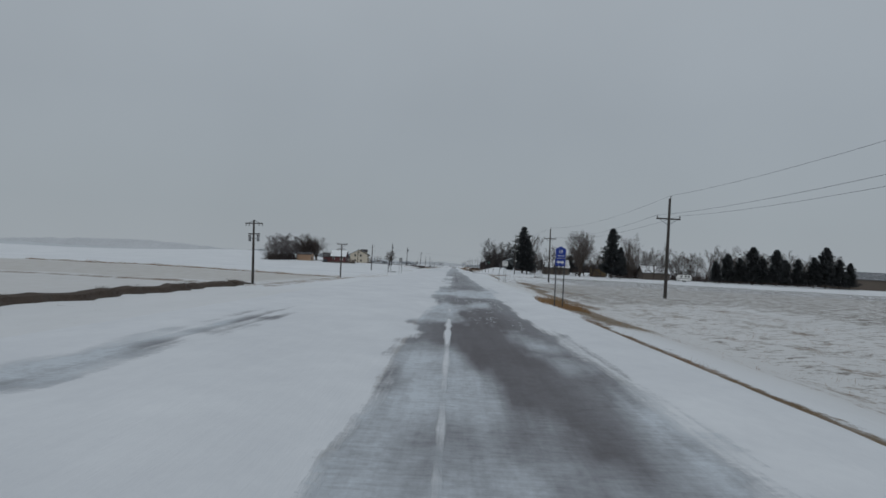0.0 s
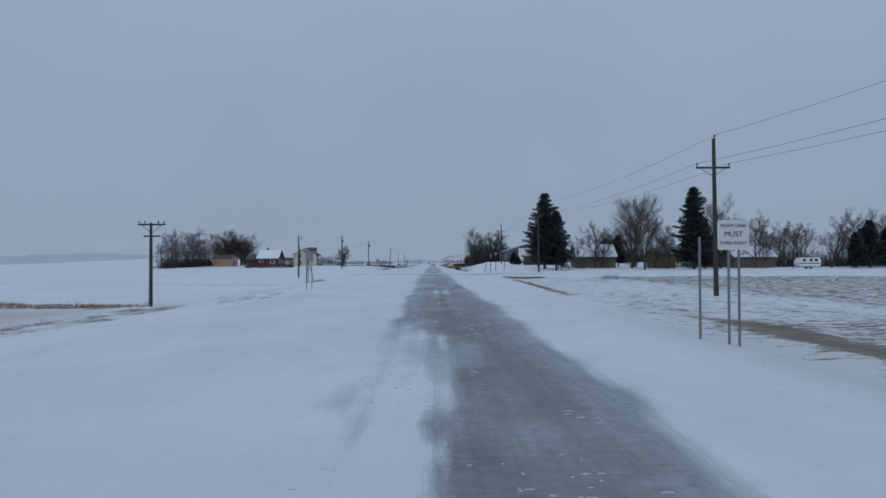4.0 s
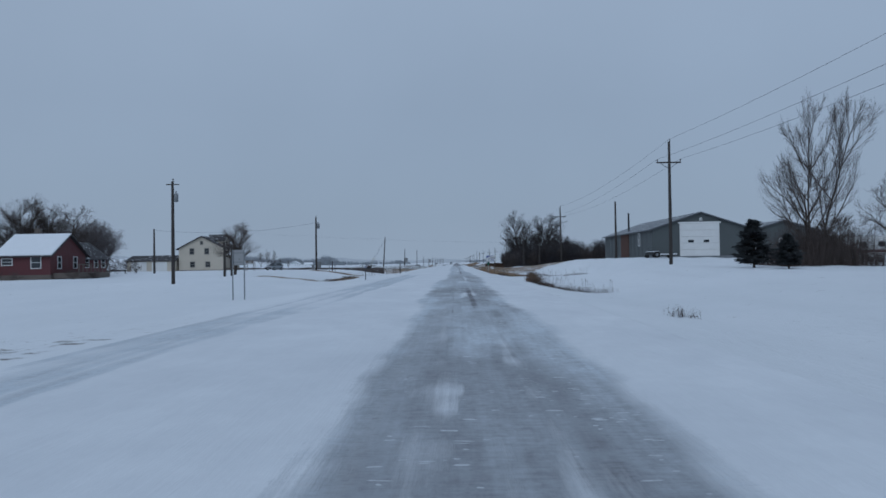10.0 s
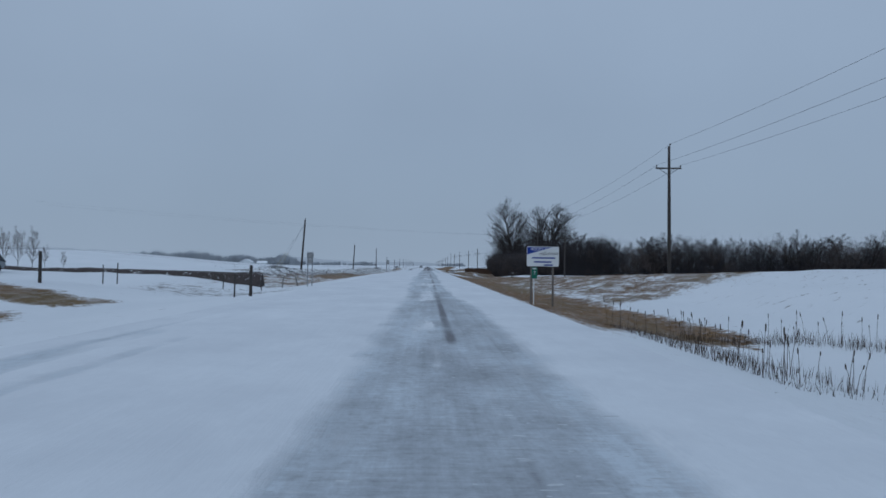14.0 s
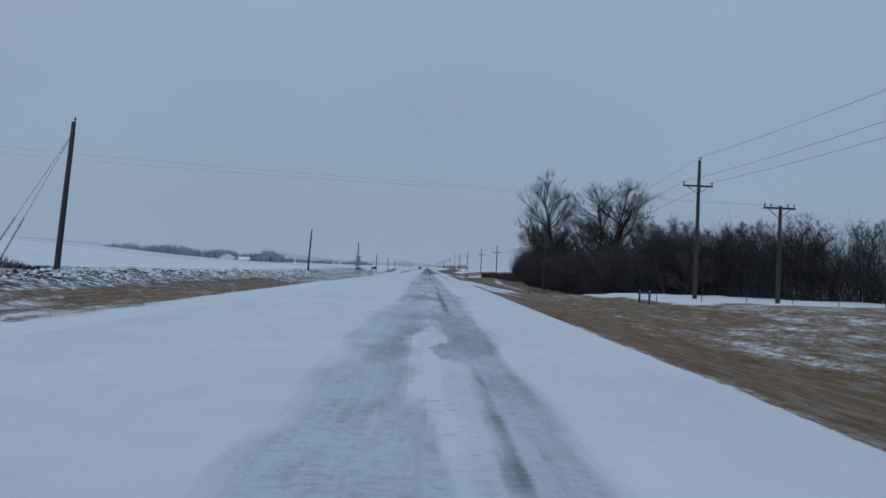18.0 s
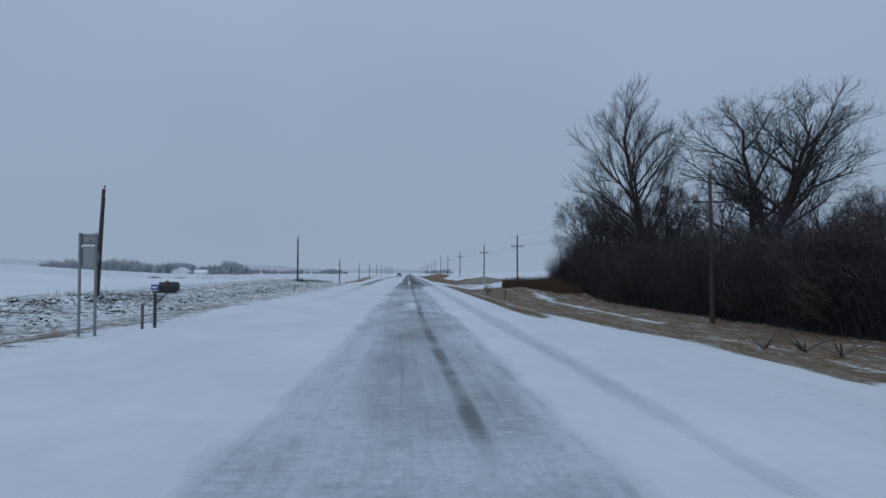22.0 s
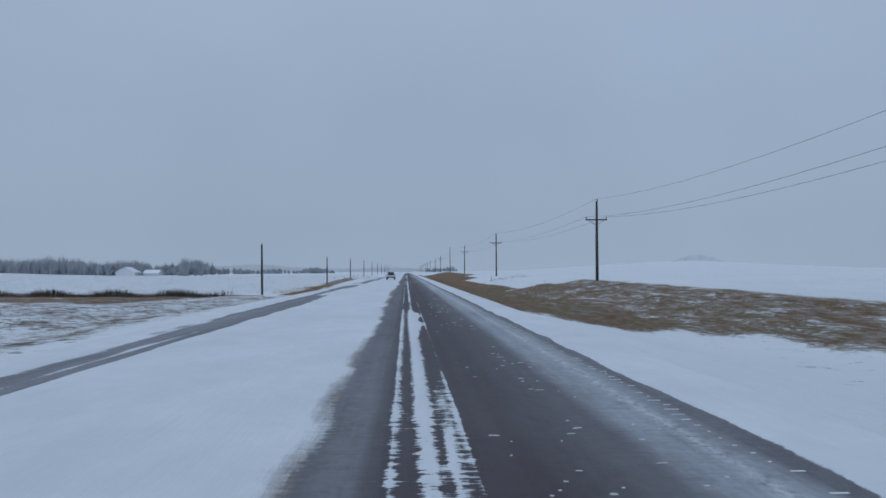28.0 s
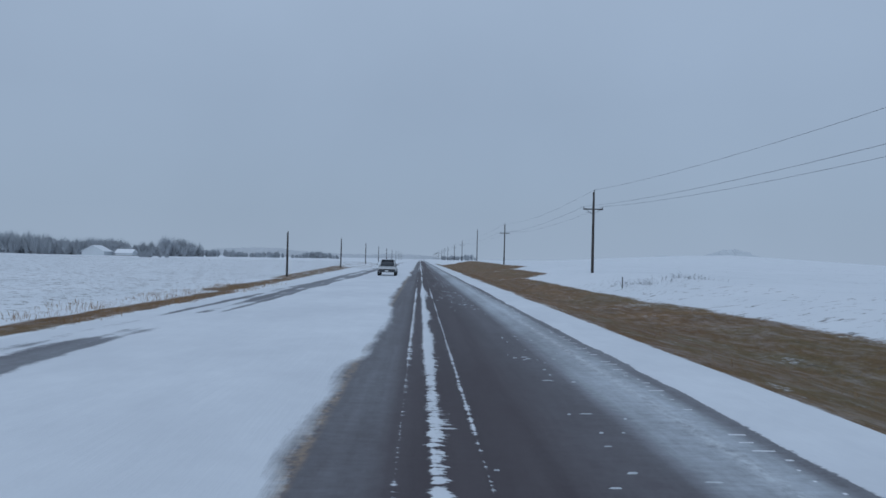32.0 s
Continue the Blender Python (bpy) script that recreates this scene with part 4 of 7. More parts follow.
# ---- trees ----
def limb(sh, twig, p, d, length, r, level, rng, spread, droop, limit, dense=0, tips=0, flat=3):
    seg = (4, 4, 3, 2, 1)[level]
    pts, rad = [p.copy()], [r]
    q, dd = p.copy(), d.copy()
    for i in range(seg):
        dd = (dd + Vector((rng.gauss(0, 0.13), rng.gauss(0, 0.13), rng.gauss(0.05 - droop * 0.12, 0.08)))).normalized()
        q = q + dd * (length / seg)
        pts.append(q.copy())
        rad.append(r * (1 - 0.75 * (i + 1) / seg))
    if level < flat:
        sh.tube(pts, rad, 6 if level == 0 else 5 if level == 1 else 3, cap=False)
    else:
        side = d.cross(Vector((rng.gauss(0, 1), rng.gauss(0, 1), rng.gauss(0, 1)))).normalized()
        rim = []
        for a, b in zip(pts[:-1], rad[:-1]):
            rim += [tuple(a - side * b * 1.3), tuple(a + side * b * 1.3)]
        k = len(rim)
        twig.add(rim + [tuple(pts[-1])], [(i, i + 1, i + 3, i + 2) for i in range(0, k - 2, 2)] + [(k - 2, k - 1, k)])
    if level >= limit:
        for k in range(tips):
            at = pts[rng.randint(1, seg)]
            e = at + (dd + Vector((rng.gauss(0, 0.6), rng.gauss(0, 0.6), rng.gauss(0.15, 0.5)))) * (length * rng.uniform(0.35, 0.75))
            w = Vector((rng.gauss(0, 1), rng.gauss(0, 1), 0)).normalized() * 0.007
            twig.add([tuple(at - w), tuple(at + w), tuple(e)], [(0, 1, 2)])
        return
    kids = (7, 6, 5, 4)[level] + rng.randint(0, 2) + dense
    for k in range(kids):
        t = 0.25 + 0.75 * (k + rng.random()) / kids
        j = min(int(t * seg), seg - 1)
        at = pts[j].lerp(pts[j + 1], t * seg - j)
        along = (pts[j + 1] - pts[j]).normalized()
        side = along.cross(Vector((rng.gauss(0, 1), rng.gauss(0, 1), rng.gauss(0, 1)))).normalized()
        s = spread * rng.uniform(0.7, 1.25)
        nd = (along * math.cos(s) + side * math.sin(s)).normalized()
        limb(sh, twig, at, nd, length * rng.uniform(0.45, 0.68) * (1.05 - 0.35 * t), max(rad[j] * 0.55, 0.011), level + 1, rng, spread, droop, limit, dense, tips, flat)


def bare_tree_meshes(h, seed, trunk_share=0.28, limbs=7, spread=0.62, r0=0.0, droop=0.0, limit=4, stems=1, dense=0, tips=3, flat=3):
    rng = random.Random(seed)
    sh, twig = Shape(), Shape()
    for s in range(stems):
        lean = Vector((rng.gauss(0, 0.16 * stems ** 0.5), rng.gauss(0, 0.16 * stems ** 0.5), 1)).normalized() if stems > 1 else Vector((rng.gauss(0, 0.03), rng.gauss(0, 0.03), 1)).normalized()
        r = (r0 or h * 0.02) / stems ** 0.4
        base = Vector((rng.gauss(0, 0.3), rng.gauss(0, 0.3), -0.3)) if stems > 1 else Vector((0, 0, -0.3))
        top = h * rng.uniform(0.88, 1.0)
        pts = [base]
        n = 7
        for i in range(n):
            pts.append(pts[-1] + (lean + Vector((rng.gauss(0, 0.07), rng.gauss(0, 0.07), 0))) * (top * 0.8 / n))
        sh.tube(pts, [r * (1.25 if i == 0 else 1 - 0.78 * i / n) for i in range(n + 1)], 7, cap=False)
        for k in range(limbs):
            t = trunk_share + (1 - trunk_share) * (k + 0.6 * rng.random()) / limbs
            j = min(int(t * n), n - 1)
            at = pts[j].lerp(pts[j + 1], t * n - j)
            a = k * 2.4 + rng.random()
            up = rng.uniform(0.5, 0.95) + 0.5 * t
            d = Vector((math.cos(a), math.sin(a), up)).normalized()
            limb(sh, twig, at, d, h * rng.uniform(0.30, 0.42) * (1.12 - 0.5 * t), r * (0.62 - 0.35 * t), 1, rng, spread, droop, limit, dense, tips, flat)
    return sh.mesh("trunk"), twig.mesh("crown")


def spruce_meshes(h, width, seed):
    """A spruce: drooping boughs of uneven reach, each hung with thin needle sprays."""
    rng = random.Random(seed)
    trunk = Shape().tube([(0, 0, -0.3), (0, 0, h * 0.5), (0, 0, h * 0.98)], [h * 0.018, h * 0.011, 0.02], 7, cap=False)
    crown = Shape()
    boughs = int(h * 17)
    for i in range(boughs):
        t = ((i + rng.random()) / boughs) ** 1.05
        z0 = h * (0.11 + 0.88 * t)
        a = i * 2.39996 + rng.uniform(-0.6, 0.6)
        swell = 0.88 + 0.16 * math.sin(3 * a + seed + 9 * t) + 0.14 * math.sin(17 * t + seed)
        reach = width * 0.5 * min(1.0, 0.78 + t * 1.6) * (1 - t) ** 0.62 * swell * rng.uniform(0.6, 1.15) + 0.15
        sag = rng.uniform(-0.05, 0.3) * (1 - 1.1 * t)
        trunk.tube([(0, 0, z0), (math.cos(a) * reach * 0.8, math.sin(a) * reach * 0.8, z0 - sag * 0.6 * reach)], [0.024, 0.008], 3, cap=False)
        ca, sa = math.cos(a), math.sin(a)
        m = max(5, int(reach * 6.5))
        for j in range(m):
            u = (j + rng.random()) / m
            r = reach * (0.1 + 0.9 * u)
            z = z0 - sag * reach * u + 0.2 * reach * u ** 3 * (1 - 0.3 * t)
            for k in range(7):
                side = rng.uniform(-1.5, 1.5)
                c, q = math.cos(a + side), math.sin(a + side)
                L = rng.uniform(0.2, 0.55) * (0.8 + 0.4 * math.sin(u * 3.0))
                w, roll = rng.uniform(0.05, 0.12), rng.uniform(0.2, 1.5)
                ws, wz = w * math.cos(roll), w * math.sin(roll)
                drop = rng.uniform(-0.45, 0.55) * L
                bx, by, bz = ca * r + rng.gauss(0, 0.08), sa * r + rng.gauss(0, 0.08), z + rng.gauss(0, 0.07)
                crown.add([(bx - q * ws, by + c * ws, bz + wz), (bx + q * ws, by - c * ws, bz - wz), (bx + c * L, by + q * L, bz - drop)], [(0, 1, 2)])
        for k in range(3):
            r = reach * rng.uniform(0.05, 0.5)
            w = rng.uniform(0.12, 0.26) * min(1, h / 9)
            crown.add([(ca * r - sa * w, sa * r + ca * w, z0 - 0.1), (ca * r + sa * w, sa * r - ca * w, z0 - 0.12), (ca * (r + 0.3), sa * (r + 0.3), z0 - rng.uniform(0.25, 0.6))], [(0, 1, 2)])
    crown.tube([(0, 0, h * 0.94), (0, 0, h * 1.0)], [0.05, 0.008], 5)
    return trunk.mesh("trunk"), crown.mesh("crown")


def plant(name, meshes, mats, x, y, turn, scale, label, group="", z=None, category="tree"):
    for me, m in zip(meshes, mats):
        if not me.materials:
            me.materials.append(m)
    s = scale if isinstance(scale, (tuple, list)) else (scale,) * 3
    root = thing(name, Matrix.LocRotScale((x, y, (on(x, y) if z is None else z)), Euler((0, 0, turn)), s), label, category, group)
    for nm, me in zip(("trunk", "crown"), meshes):
        part(nm, me, None, root)
    return root


rng = random.Random(5)
TALL = [bare_tree_meshes(14, 11, 0.16, 14, 0.5, r0=0.22, tips=4), bare_tree_meshes(14, 12, 0.2, 13, 0.58, r0=0.22, tips=4), bare_tree_meshes(14, 13, 0.13, 11, 0.52, r0=0.22, stems=2, tips=4)]
WIDE = [bare_tree_meshes(10, 21, 0.16, 10, 0.66, droop=0.3, tips=2), bare_tree_meshes(10, 22, 0.2, 9, 0.7, tips=2), bare_tree_meshes(10, 23, 0.12, 6, 0.62, stems=2, tips=2)]
GIANT = [bare_tree_meshes(22, 31, 0.16, 13, 0.58, r0=0.38, stems=1, dense=1, tips=4), bare_tree_meshes(21, 34, 0.1, 10, 0.62, r0=0.42, stems=2, dense=1, tips=4), bare_tree_meshes(20, 37, 0.14, 12, 0.6, r0=0.34, dense=1, tips=4)]
VASE = bare_tree_meshes(21, 77, 0.22, 9, 0.52, r0=0.62, stems=4, tips=4)
POPLAR = bare_tree_meshes(16.5, 78, 0.14, 13, 0.34, r0=0.26, stems=2, tips=4)
BUSH = [bare_tree_meshes(5, 41, 0.04, 7, 0.62, r0=0.07, stems=5, limit=3, tips=1, flat=2), bare_tree_meshes(5, 42, 0.04, 6, 0.7, r0=0.07, stems=5, limit=3, tips=1, flat=2), bare_tree_meshes(5, 43, 0.04, 7, 0.55, r0=0.07, stems=4, limit=3, tips=1, flat=2)]
SPRUCE = [spruce_meshes(14, 7.6, 51), spruce_meshes(14, 8.0, 52), spruce_meshes(9, 5.6, 53)]
GREY_TREES = [tuple(me.copy() for me in t) for t in (WIDE[0], WIDE[1], TALL[0])]
BARK_TWIG, WOOD_MATS, GREY_TWIG, SPRUCE_MATS = (M_BARK, M_TWIG), (M_DARKBARK, M_DARKTWIG), (M_GREYTWIG, M_GREYTWIG), (M_BARK, M_NEEDLE)


def bare(kind, x, y, h, label, group="", wide=1.0, mats=BARK_TWIG, nominal=None, name="bare_tree"):
    k = rng.randrange(len(kind))
    ref = nominal or (5 if kind is BUSH else 14 if len(kind[0][0].vertices) == len(TALL[0][0].vertices) else 10)
    s = h / ref
    return plant(name, kind[k], mats, x, y, rng.uniform(0, 6.28), (s * wide, s * wide, s), label, group, category="bush" if name == "bush" else "tree")


def spruce(x, y, h, label="tall dark green spruce tree dusted with snow", group="farmyard spruces", wide=1.0):
    k = 2 if h < 7 else rng.randrange(2)
    s = h / (9 if k == 2 else 14)
    return plant("spruce_tree", SPRUCE[k], SPRUCE_MATS, x, y, rng.uniform(0, 6.28), (s * wide, s * wide, s), label, group)


# the farmyard behind the crossing
spruce(23.3, 254, 15.7, wide=1.12)
spruce(23.6, 241.4, 11.4, wide=1.15)
spruce(51.8, 246.8, 16.4, wide=1.08)
spruce(55.5, 251, 10.5)
for x, y, h in ((29, 266, 8.5), (34.7, 258, 11.3), (37, 262, 8), (47.5, 259, 9), (50.5, 258, 8), (31.5, 260, 8), (35.5, 268, 8.0), (47.5, 272, 10), (27.5, 262, 7), (62, 262, 13), (68, 256, 11), (58.5, 250.5, 14)):
    bare(TALL if h > 12 else WIDE, x, y, h, "bare leafless tree in the snowy farmyard", "farmyard trees")
for i in range(34):
    x = 56 + i * 2.3 + rng.uniform(-1, 1)
    bare(WIDE if i % 3 else TALL, x, 268 + rng.uniform(-6, 16), rng.uniform(8.5, 13), "bare leafless tree in a farm shelterbelt", "shelterbelt trees")
for i in range(12):
    x = 40 + i * 8 + rng.uniform(-2, 2)
    bare(BUSH, x, 276 + rng.uniform(-4, 5), rng.uniform(4, 6), "bare tangled bush under the shelterbelt", "shelterbelt bushes", 1.4, name="bush")
for x, h in ((88, 7.5), (93.6, 10.2), (98, 9), (102.4, 13), (105.5, 9.5), (108.7, 12.2), (112, 9), (116, 9.5), (120.5, 10.4), (124.5, 13.8), (129, 10), (134, 9), (150, 9)):
    spruce(x, 256 + rng.uniform(-3, 3), h, "dark spruce in a shelterbelt row behind the snowy field", "shelterbelt spruces", 1.35)
plant("bare_tree", VASE, BARK_TWIG, 44.3, 264.5, 2.1, (0.68, 0.68, 0.78), "large round-crowned bare tree in the farmyard", "farmyard trees")
plant("bare_tree", POPLAR, BARK_TWIG, 40.6, 242.5, 1.1, (0.72, 0.72, 0.92), "tall narrow bare poplar in the farmyard", "farmyard trees")
plant("bare_tree", VASE, BARK_TWIG, 25.4, 278.7, 0.4, (0.40, 0.40, 0.54), "dark round-crowned bare tree at the yard edge", "farmyard trees")
plant("bare_tree", POPLAR, BARK_TWIG, 31.9, 313.8, 2.6, (0.62, 0.62, 0.98), "tall narrow bare poplar beside the workshop yard", "workshop trees")
for x, y in ((31, 253), (34.5, 250), (41, 253), (48, 252), (53, 254)):
    bare(BUSH, x, y, rng.uniform(2.2, 3.4), "bare tangled bush in front of the farmhouse", "farmyard bushes", 1.3, name="bush")
# trees and small spruces between the farmyard and the workshop
for x, y, h in ((28.5, 308, 8), (34, 305, 8.5), (45, 303, 10.5), (50, 306, 11)):
    bare(TALL if h > 11 else WIDE, x, y, h, "bare leafless tree beside the workshop yard", "workshop trees")
for x, y, h in ((22.3, 303.1, 3.6), (22.9, 298.6, 2.4), (46, 298, 7.6), (50, 300, 8.5)):
    spruce(x, y, h, "small dark spruce in the snowy yard", "yard spruces", 1.6)
for x, y, h in ((29.5, 309, 4.5), (32.5, 312, 5), (36, 307, 4.2), (44, 311, 5)):
    bare(BUSH, x, y, h, "bare tangled bush in the snowy yard", "yard bushes", 1.3, name="bush")
# the shelter row behind the red house
for i in range(15):
    y = 320 + i * 3.2 + rng.uniform(-0.8, 0.8)
    bare(GREY_TREES, -78 + rng.uniform(-2, 1.5), y, rng.uniform(6.8, 8.4), "grey leafless tree in the shelter row", "shelter row trees", 1.1, mats=GREY_TWIG, nominal=10)
GREY_ROUND = tuple(me.copy() for me in VASE)
for me in GREY_ROUND:
    me.materials.clear()
for i in range(9):
    y, h = 377 + i * 4.5 + rng.uniform(-1, 1), rng.uniform(9.2, 11.2)
    plant("bare_tree", GREY_ROUND, GREY_TWIG, -77 + rng.uniform(-4, 4), y, rng.uniform(0, 6.28), (h / 20, h / 20, h / 21), "tall grey leafless tree behind the red house", "shelter row trees")
for x, y, h in ((-76.3, 377, 14.0), (-69.3, 379.8, 12.5)):
    plant("bare_tree", VASE, BARK_TWIG, x, y, rng.uniform(0, 6.28), (h / 17, h / 17, h / 21), "broad round-crowned bare tree behind the red house", "shelter row trees")
for x in (-54, -52.4, -51, -49.4):
    bare(BUSH, x, 362 + rng.uniform(-1, 1), rng.uniform(2.6, 3.4), "bare bush between the houses", "yard hedge", 0.9, GREY_TWIG, name="bush")
for i in range(16):
    bare(BUSH, -78 + rng.uniform(-2, 2), 319 + i * 3.0, rng.uniform(3, 4.5), "dark bare bush under the shelter row", "shelter row bushes", 1.5, name="bush")
for x, y, h in ((-53.5, 332.6, 1.5), (-50.6, 332.4, 1.2), (-45.2, 334.2, 1.4), (-44.6, 338, 1.2)):
    bare(BUSH, x, y, h, "low dark shrub beside the red house", "house shrubs", 1.7, (M_BRUSH, M_BRUSH), name="bush")
plant("bare_tree", VASE, BARK_TWIG, -29.3, 345.5, 0.7, (0.36, 0.36, 0.345), "bare round-crowned tree on the farmhouse lawn")
for x, h in ((-43.1, 4.2), (-41.6, 4.3), (-40.2, 4.1), (-38.9, 2.4), (-37.0, 1.8)):
    bare(TALL, x, 412, h, "thin bare sapling beyond the farmhouse", "saplings", 0.55)

# the woodland along the highway
COTTON, WTALL, WWIDE = ([tuple(me.copy() for me in t) for t in k] for k in (GIANT, TALL, WIDE))
for k in (COTTON, WTALL, WWIDE):
    for pair in k:
        for me in pair:
            me.materials.clear()
WVASE, WPOPLAR = (tuple(me.copy() for me in t) for t in (VASE, bare_tree_meshes(23, 79, 0.12, 15, 0.4, r0=0.5, stems=2, tips=4)))
for me in WVASE:
    me.materials.clear()
plant("bare_tree", WVASE, WOOD_MATS, 37.2, 573, 0.9, (1.34, 1.34, 1.08), "very tall bare cottonwood with a spreading crown", "cottonwoods")
plant("bare_tree", WPOPLAR, WOOD_MATS, 30.6, 586.5, 2.2, (0.98, 0.98, 1.1), "very tall bare cottonwood with upright limbs", "cottonwoods")
for k, (x, y, h) in enumerate(((35.3, 536, 10.8), (39.7, 540, 12), (33, 560, 11), (44, 556, 12.5), (47, 575, 13), (33, 596, 13), (27.5, 577, 9.5))):
    plant("bare_tree", COTTON[k % 3], WOOD_MATS, x, y, rng.uniform(0, 6.28), h / (22, 21, 20)[k % 3], "bare tree standing above the woodland thicket", "woodland trees")
for x, y, h in ((29.5, 607, 12.5), (33.5, 613, 15.2), (31, 601, 12.5), (37, 603, 15), (42, 611, 15), (32.5, 624, 15.6), (46, 605, 15), (28, 598, 10)):
    bare(WTALL, x, y, h, "tall bare tree at the end of the woodland", "woodland trees", 1.15, WOOD_MATS)
for i in range(52):
    y = 489 + i * 2.3 + rng.uniform(-1, 1)
    bare(BUSH, 23.6 + rng.uniform(0, 5), y, rng.uniform(5.8, 8.0), "dense dark leafless thicket bush along the ditch", "thicket bushes", 1.25, (M_BRUSH, M_BRUSH), name="bush")
for i in range(40):
    u = (i + rng.random()) / 40
    bare(WWIDE, 30 + rng.uniform(0, 18), 488 + u * 118, rng.uniform(7.6, 9.8), "leafless tree in the roadside woodland", "woodland trees", 1.15, WOOD_MATS)


def wood_edge(u):
    """The south edge of the woodland, from the highway to the far field."""
    return 23 + u * 100, np.interp(u, [0, 0.2, 0.5, 1], [488, 472, 466, 462])


for i in range(48):
    u = (i + rng.random()) / 48
    x, y = wood_edge(u)
    y = y + rng.uniform(-1, 5)
    bare(BUSH if i % 2 else WWIDE, x, float(y), rng.uniform(4.8, 6.4) + 1.0 * min(1, 4 * u) if i % 2 else rng.uniform(5.8, 7.6) + 1.0 * min(1, 4 * u), "leafless tree at the edge of the roadside woodland", "woodland edge", 1.25, (M_BRUSH, M_BRUSH) if i % 2 else WOOD_MATS, name="bush" if i % 2 else "bare_tree")
for i in range(26):
    u = (i + rng.random()) / 26
    x, y = wood_edge(u)
    bare(WWIDE, x + 8, float(y) + rng.uniform(6, 24), rng.uniform(7.4, 9.4), "leafless tree inside the roadside woodland", "woodland trees", 1.2, WOOD_MATS)


def brush_mass(name, spots, material, label, height, count, seed, lean=0.35, thick=0.05, kind="stuff", category="undergrowth", twigs=0):
    """Many thin upright stems or blades, with side twigs if asked, over spots of the plan."""
    r = np.random.default_rng(seed)
    px, py = spots(r, count)
    pz = land(px, py) - 0.05
    h = height * r.uniform(0.35, 1.0, count) * (0.68 + 0.32 * np.sin(px * 0.9 + py * 0.7 + 1.7 * np.sin(py * 0.31)))
    quads = []

    tips = []

    def blade(x0, y0, z0, dx, dy, dz, w, plain_tip=False):
        a = r.uniform(0, 2 * np.pi, len(x0))
        ca, sa = np.cos(a) * w, np.sin(a) * w
        if plain_tip:
            v = np.stack([np.stack([x0 - ca, y0 - sa, z0], 1), np.stack([x0 + ca, y0 + sa, z0], 1), np.stack([x0 + dx, y0 + dy, z0 + dz], 1)], 1)
            tips.append(v)
            return
        v = np.empty((len(x0), 5, 3))
        bx, by = r.normal(0, 0.018, len(x0)) * dz, r.normal(0, 0.018, len(x0)) * dz
        v[:, 0] = np.stack([x0 - ca, y0 - sa, z0], 1)
        v[:, 1] = np.stack([x0 + ca, y0 + sa, z0], 1)
        v[:, 2] = np.stack([x0 + dx * 0.55 + bx + ca * 0.8, y0 + dy * 0.55 + by + sa * 0.8, z0 + dz * 0.6], 1)
        v[:, 3] = np.stack([x0 + dx, y0 + dy, z0 + dz], 1)
        v[:, 4] = np.stack([x0 + dx * 0.55 + bx - ca * 0.8, y0 + dy * 0.55 + by - sa * 0.8, z0 + dz * 0.6], 1)
        quads.append(v)
    lx, ly = r.normal(0, lean, count) * h, r.normal(0, lean, count) * h
    blade(px, py, pz, lx, ly, h, thick * r.uniform(0.6, 1.4, count), height < 0.4)
    for k in range(twigs):
        u = r.uniform(0.25, 0.9, count)
        t = r.uniform(0.18, 0.42, count) * h
        a = r.uniform(0, 2 * np.pi, count)
        blade(px + lx * u * 0.8, py + ly * u * 0.8, pz + h * u, np.cos(a) * t * 0.8, np.sin(a) * t * 0.8, t * r.uniform(-0.35, 0.9, count), thick * 0.6 + 0 * t, True)
    v = np.concatenate(quads) if quads else np.empty((0, 5, 3))
    k = np.arange(len(v))[:, None] * 5
    f = np.concatenate([k + [0, 1, 2], k + [0, 2, 4], k + [4, 2, 3]], 0)
    v = v.reshape(-1, 3)
    if tips:
        w = np.concatenate(tips).reshape(-1, 3)
        f = np.concatenate([f, len(v) + np.arange(len(w)).reshape(-1, 3)], 0)
        v = np.concatenate([v, w], 0)
    me = bpy.data.meshes.new(name)
    me.from_pydata(v.tolist(), [], f.tolist())
    me.materials.append(material)
    return tagged(new(name, me), label, category, kind=kind)


def in_woods(r, n):
    u = r.uniform(0, 1, n)
    side = r.uniform(0, 1, n) < 0.55
    ex, ey = 23 + u * 100, np.interp(u, [0, 0.2, 0.5, 1], [488, 472, 466, 462])
    x = np.where(side, 22.3 + r.exponential(5, n), ex)
    y = np.where(side, 488 + u * 118, ey + r.exponential(5, n))
    return x, y


brush_mass("undergrowth", in_woods, M_BRUSH, "dense dark leafless undergrowth filling the roadside woodland", 8.2, 46000, 3, 0.26, 0.018, twigs=9)
brush_mass("undergrowth", lambda r, n: (23 + r.exponential(6, n), 594 + r.uniform(0, 24, n)), M_BRUSH, "dense dark leafless undergrowth at the end of the woodland", 5.0, 6000, 4, 0.26, 0.014, twigs=9)
brush_mass("undergrowth", lambda r, n: (58 + r.uniform(0, 74, n), 268 + r.uniform(0, 16, n)), M_TWIG, "grey-brown leafless undergrowth in the farm shelterbelt", 5.0, 6000, 6, 0.2, 0.035, twigs=4)
brush_mass("undergrowth", lambda r, n: (25.6 + r.uniform(0, 1, n) * 8, 304 + r.uniform(0, 1, n) * 9), M_TWIG, "leafless undergrowth beside the workshop yard", 4.4, 2600, 7, 0.2, 0.014, twigs=6)
brush_mass("undergrowth", lambda r, n: (-78 + r.normal(0, 1.5, n), 318 + r.uniform(0, 50, n)), M_TWIG, "leafless undergrowth under the shelter row", 3.2, 3000, 8, 0.22, 0.03, twigs=4)

